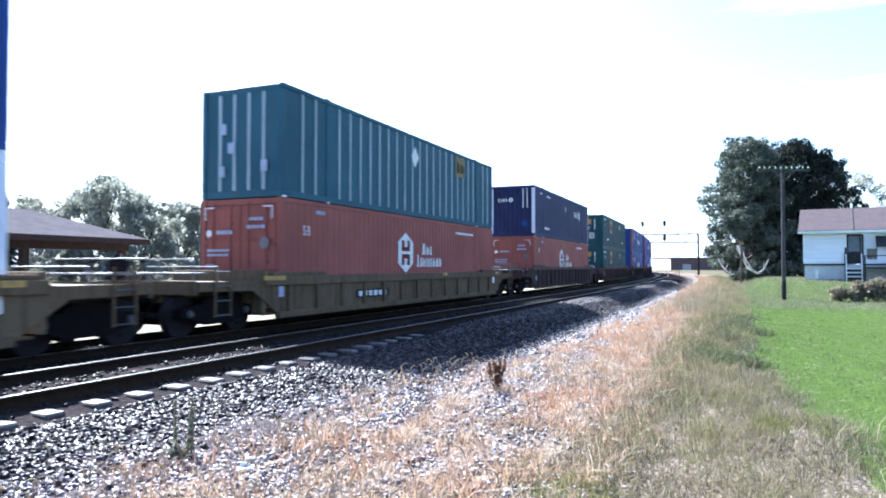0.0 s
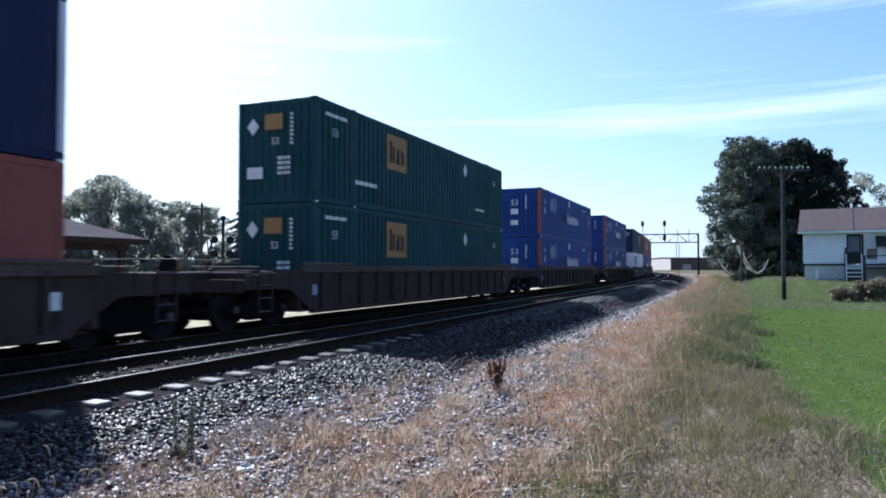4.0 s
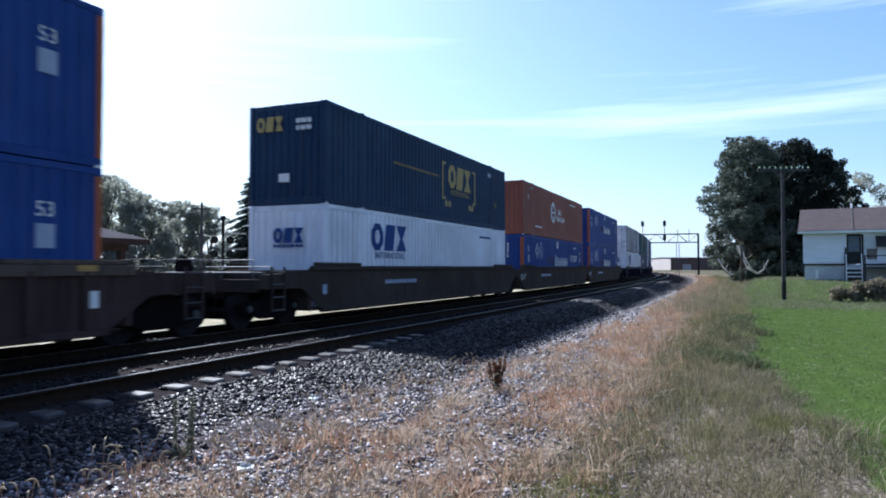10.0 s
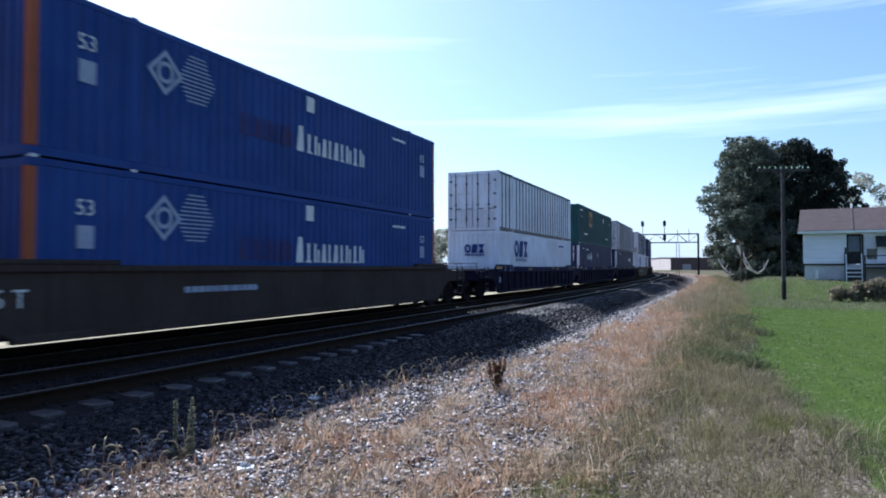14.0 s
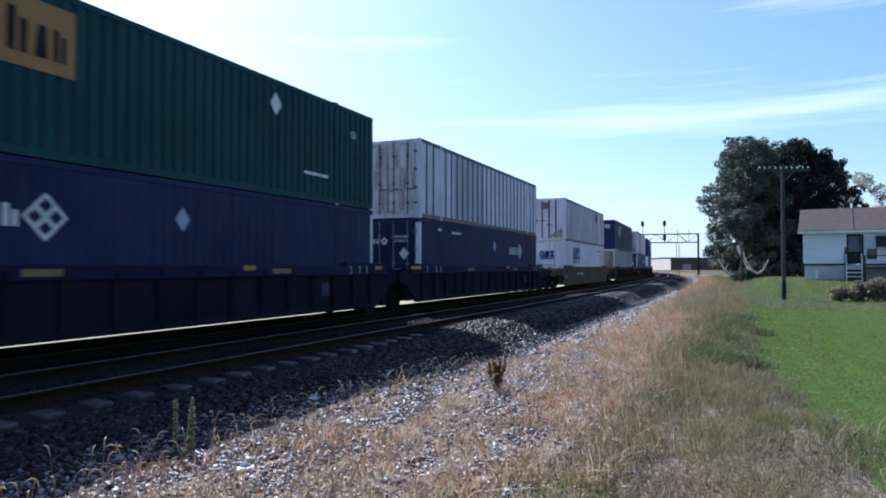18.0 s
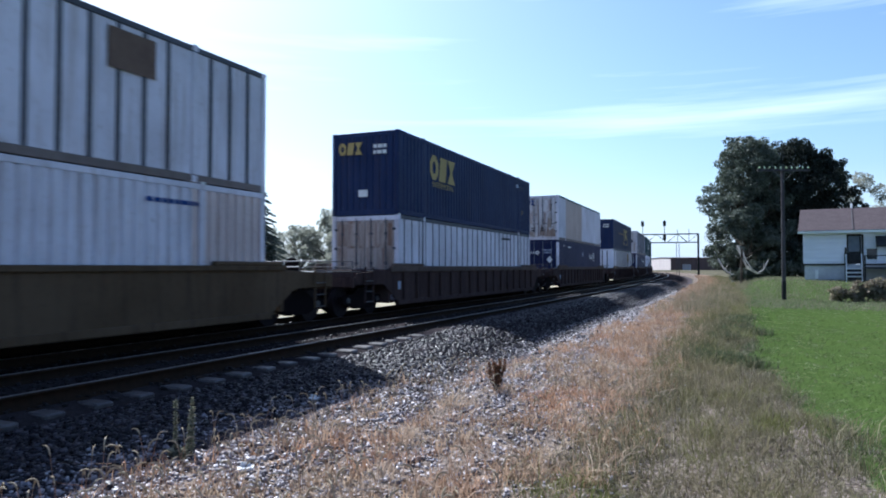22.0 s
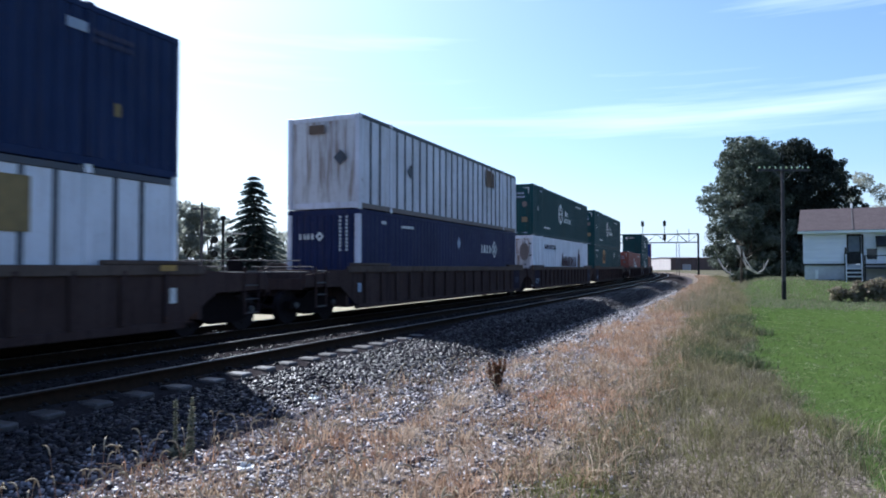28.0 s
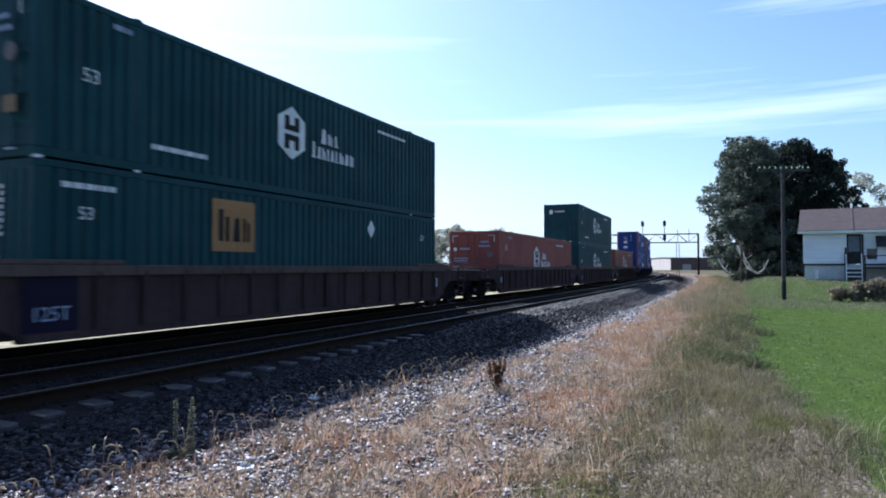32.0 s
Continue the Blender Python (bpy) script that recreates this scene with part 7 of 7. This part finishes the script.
s0 = near_weighted(rng, n, -6.0, 120, 1.7)
q0 = 8.9 - np.clip((s0 - 6) / 10, 0, 1) * 1.0 + rng.beta(1.6, 1.6, n) * (2.0 + np.clip((s0 - 6) / 10, 0, 1) * 1.0)
s0, q0 = patchy(*far_limit(s0, q0, 7.5), 0.5, 0.1)
s_, q_ = tufts(rng, s0, q0, 12, 0.08)
grow = 1 + np.maximum(s_, 0) * 0.025
tall = np.repeat(rng.choice([0.5, 0.8, 1.1, 1.5], len(s0), p=[0.35, 0.3, 0.2, 0.15]), 12)
blades("tall_dry_grass", "taller straw-coloured grass along the verge", s_, q_, rng.uniform(0.1, 0.34, len(s_)) * np.clip(0.75 + s_ * 0.02, 0.7, 1.7) * tall, 0.008 * grow, "dry_grass", 6, 0.6, 0.5)
n = 9500
s0 = near_weighted(rng, n, -5.5, 110, 2.1)
q0 = 10.2 + rng.beta(1.25, 1.4, n) * (1.75 + lawn_edge(s0) + np.array([0.5 * noise.noise(Vector((a * 0.8, 1.3, 0))) for a in s0]))
s0, q0 = patchy(s0, q0, 0.9, -0.5)
s_, q_ = tufts(rng, s0, q0, 14, 0.1)
grow = 1 + np.maximum(s_, 0) * 0.025
tall = np.repeat(rng.choice([0.35, 0.6, 0.9, 1.4], len(s0), p=[0.35, 0.3, 0.22, 0.13]), 14)
blades("weeds", "olive green and straw weeds at the edge of the lawn", s_, q_, rng.uniform(0.06, 0.34, len(s_)) * np.clip(0.85 + s_ * 0.014, 0.8, 1.4) * tall, 0.0075 * grow, "weed_grass", 7, 0.8, 0.9)
n = 130000
s_ = near_weighted(rng, n, -5.0, 42, 1.9)
q_ = 11.9 + lawn_edge(s_) * 0.85 + rng.uniform(0, 1, n) ** 1.2 * (7 + np.maximum(s_, 0) * 0.35)
grow = 1 + np.maximum(s_, 0) * 0.05
blades("lawn_grass", "short mown bright green lawn", s_, q_, rng.uniform(0.02, 0.055, n), 0.007 * grow, "lawn_grass", 8, 0.9, 0.5)
n = 40000
s_ = 25 + rng.uniform(0, 1, n) ** 0.9 * 38 + rng.normal(0, 0.5, n)
q_ = 12.1 + rng.uniform(0, 1, n) * 13 + rng.normal(0, 0.35, n)
blades("rough_grass", "pale rough grass between the lawn and the house", s_, q_, rng.uniform(0.05, 0.17, n), np.full(n, 0.026), "rough_grass", 9, 0.5, 0.4)
n = 1100
s0 = 19 + rng.uniform(0, 1, n) ** 1.2 * 75
q0 = 8.7 + rng.beta(1.5, 1.8, n) * (3.2 + np.clip((s0 - 35) / 20, 0, 1) * 1.2)
s0, q0 = patchy(s0, q0, 0.35, 0.15)
s_, q_ = tufts(rng, s0, q0, 14, 0.16)
blades("tall_weeds", "tall straw and olive weed stalks along the far verge", s_, q_, rng.uniform(0.12, 0.6, len(s_)), 0.010 * (1 + s_ * 0.02), "far_straw", 13, 0.35, 0.4)


n = 1500
s0 = rng.uniform(-5.2, 15, n)
q0 = 11.35 + lawn_edge(s0) * 0.45 + rng.beta(1.6, 1.8, n) * (0.7 + lawn_edge(s0) * 0.9)
s0, q0 = patchy(s0, q0, 1.1, 0.2)
s_, q_ = tufts(rng, s0, q0, 12, 0.07)
blades("withered_weeds", "withered grey weeds lying along the lawn's edge", s_, q_, rng.uniform(0.03, 0.17, len(s_)), np.full(len(s_), 0.007), "withered", 10, 1.1, 0.9)
n = 2600
s0 = near_weighted(rng, n, -4.5, 36, 1.9)
q0 = 12.1 + lawn_edge(s0) * 0.9 + rng.uniform(0, 1, n) * (6 + np.maximum(s0, 0) * 0.3)
s_, q_ = tufts(rng, s0, q0, 12, 0.06)
blades("lawn_tufts", "pale longer tufts in the mown lawn", s_, q_, rng.uniform(0.03, 0.07, len(s_)), 0.010 * (1 + np.maximum(s_, 0) * 0.04), "lawn_tuft", 11, 0.9, 0.5)


n = 260
s0 = 4.0 + rng.uniform(0, 1, n) ** 0.9 * 14
q0 = 11.55 + rng.normal(0, 0.25, n)
s0, q0 = patchy(s0, q0, 0.8, 0.2)
s_, q_ = tufts(rng, s0, q0, 40, 0.13)
blades("dark_weeds", "dark green broad weeds along the lawn's edge", s_, q_, rng.uniform(0.05, 0.3, len(s_)), rng.uniform(0.012, 0.035, len(s_)), "dark_weed", 12, 0.9, 0.6)

# ---- the verge and the lawn behind the standpoint
n = 5200
s0, q0 = patchy(rng.uniform(-26, -6.0, n), 6.8 + rng.uniform(0, 1, n) * 4.0, 1.3, 0.16)
s_, q_ = tufts(rng, s0, q0, 11, 0.09)
blades("dry_grass", "dry tan and orange grass over gravel", s_, q_, rng.uniform(0.05, 0.2, len(s_)), np.full(len(s_), 0.013), "dry_grass", 25, 0.9, 0.7)
s0 = rng.uniform(-26, -5.3, 4600)
s_, q_ = tufts(rng, s0, 10.4 + rng.beta(1.2, 1.2, 4600) * (1.7 + lawn_edge(s0)), 12, 0.1)
blades("weeds", "olive green and straw weeds at the edge of the lawn", s_, q_, rng.uniform(0.06, 0.3, len(s_)), np.full(len(s_), 0.012), "weed_grass", 27, 0.6, 0.5)
n = 36000
blades("lawn_grass", "short mown bright green lawn", rng.uniform(-26, -4, n), 11.9 + rng.uniform(0, 1, n) * 9, rng.uniform(0.025, 0.06, n), np.full(n, 0.012), "lawn_grass", 28, 0.7, 0.3)
n = 14000
scatter_stones("gravel_stones", "pale grey crushed gravel beside the track", rng.uniform(-26, -6, n), 4.9 + rng.beta(1.4, 2.1, n) * 5.6, rng.uniform(0.012, 0.035, n), "stone", 29)


def foxtails():
    """Curved straw seed heads at the edge of the gravel."""
    rng = np.random.default_rng(33)
    stems, heads = Geo(), Geo()
    for i in range(620):
        s = -5.9 + 10 * rng.uniform() ** 1.9
        q = 6.95 + rng.uniform() ** 1.1 * 3.9
        x, y, _ = on_line(s, q)
        z = float(ground_z(np.array(s), np.array(q)))
        h, a = rng.uniform(0.12, 0.34), rng.uniform(0, 6.28)
        d = Vector((math.cos(a), math.sin(a), 0))
        p0, p1 = Vector((float(x), float(y), z - 0.01)), Vector((float(x), float(y), z)) + d * h * 0.25 + Vector((0, 0, h))
        stems.tube(p0, p1, 0.0025, 4, 0.002)
        last, ln = p1, rng.uniform(0.06, 0.12)
        for k in range(4):
            nxt = last + d * ln * (0.25 + 0.2 * k) * 0.5 + Vector((0, 0, ln * (0.4 - 0.15 * k)))
            heads.tube(last, nxt, 0.007 if k else 0.004, 6, 0.007 if k < 3 else 0.002)
            last = nxt
    t = thing("foxtail_grass", "straw-coloured foxtail grass with curved seed heads", "grass", kind="stuff")
    part("stems", stems, M["dry_grass"], t)
    part("seed_heads", heads, M["seed_head"], t)


foxtails()


def weed_stalk(s, q, h, seed, label, leaf, spikes=3):
    rng = np.random.default_rng(seed)
    x, y, _ = on_line(s, q)
    t = thing("weed_plant", label, "weed", "tall weeds by the track", at=Matrix.Translation((float(x), float(y), float(ground_z(np.array(s), np.array(q))) - 0.01)))
    for k in range(spikes):
        top = Vector((rng.normal(0, 0.08), rng.normal(0, 0.08), h * rng.uniform(0.75, 1.0)))
        part("stem", Geo().tube((top.x * 0.2, top.y * 0.2, 0), top, 0.008, 5, 0.004), M["bark"], t)
        cs = [(top.x * f, top.y * f, top.z * f) for f in np.linspace(0.35, 1.0, 9)]
        rs = [(0.026, 0.026, h * 0.05)] * 9
        v, f = leaf_cloud(cs, rs, 90, 0.018, rng)
        part("flower_spike", array_mesh("flower_spike", v, f, M[leaf]), None, t)


weed_stalk(1.35, 8.5, 0.46, 1, "dark reddish brown dock weed standing in dry grass", "leaf_dock", 11)


def spike_weed(s, q):
    """Three upright seed spikes over a low tuft of leaves."""
    rng = np.random.default_rng(2)
    x, y, _ = on_line(s, q)
    t = thing("weed_plant", "pale grey-green weed with three upright seed spikes beside the gravel", "weed", "tall weeds by the track", at=Matrix.Translation((float(x), float(y), float(ground_z(np.array(s), np.array(q))) - 0.01)))
    for dx, dy, h in ((-0.04, 0.0, 0.52), (0.12, -0.06, 0.55), (0.15, -0.02, 0.47)):
        top = Vector((dx + rng.normal(0, 0.012), dy, h))
        part("stem", Geo().tube((dx * 0.8, dy, 0), top, 0.007, 5, 0.004), M["stalk_green"], t)
        steps = np.linspace(0.2, 1.0, 14)
        cs = [(dx * 0.8 + (top.x - dx * 0.8) * f, dy, h * f) for f in steps]
        v, f = leaf_cloud(cs, [(0.028 - 0.012 * k, 0.028 - 0.012 * k, h * 0.04) for k in steps], 200, 0.016, rng)
        part("flower_spike", array_mesh("flower_spike", v, f, M["stalk_green"]), None, t)
    v, f = leaf_cloud([(0.02 + rng.normal(0, 0.06), -0.05 + rng.normal(0, 0.04), 0.05) for _ in range(7)], [(0.04, 0.04, 0.05)] * 7, 150, 0.03, rng)
    v[:, 2] = np.maximum(v[:, 2], 0.005)
    part("base_leaves", array_mesh("base_leaves", v, f, M["stalk_green"]), None, t)


spike_weed(-3.05, 6.88)


def scrap(x, y, w, d, turn, label):
    t = thing("litter_scrap", label, "litter", "scraps of litter", at=pose(x, y, height_at(x, y) + 0.012, 4, -3, turn))
    part("sheet", Geo().prism([(-w, -d), (w * 0.9, -d * 0.8), (w, d), (-w * 0.3, d * 1.1), (-w, d * 0.7)], 2, 0, 0.02), M["mark_white"], t)
    part("fold", Geo().prism([(-w * 0.8, 0.0), (w * 0.7, 0.0), (w * 0.5, 0.05), (-w * 0.6, 0.06)], 1, d * 0.7, d * 0.8), M["mark_white"], t)


scrap(-1.72, 6.0, 0.07, 0.04, 12, "crumpled white scrap of litter on the gravel")
scrap(-1.73, 9.1, 0.07, 0.05, -20, "white broken scrap lying on the gravel")


# ---------------------------------------------------------------- what moves
def motions():
    times = [0, 0.1] + [0.5 * i for i in range(1, 64)] + [31.9, 32]
    riders = {}
    for ob, place, half, z in MOVERS:
        riders[ob] = place
        lift = Matrix.Translation((0, 0, z))
        walk(ob, [(t, rail_pose(place - run(t), half) @ lift) for t in times])

    for wheel, car, offset, sy in WHEELS:
        place = riders[car] + offset
        spun = [k / FPS for k in range(0, 32 * FPS + 1) if -14 < place - run(k / FPS) < 30]
        base = Matrix.Translation((0, sy, 0.44))
        rows = [(0, base)] if not spun or spun[0] > 0 else []
        for t in spun:
            rows.append((t, base @ Matrix.Rotation((run(t) - run(spun[0])) / 0.44, 4, "X")))
        if rows[-1][0] < 32:
            rows.append((32, rows[-1][1]))
        walk(wheel, rows)


motions()
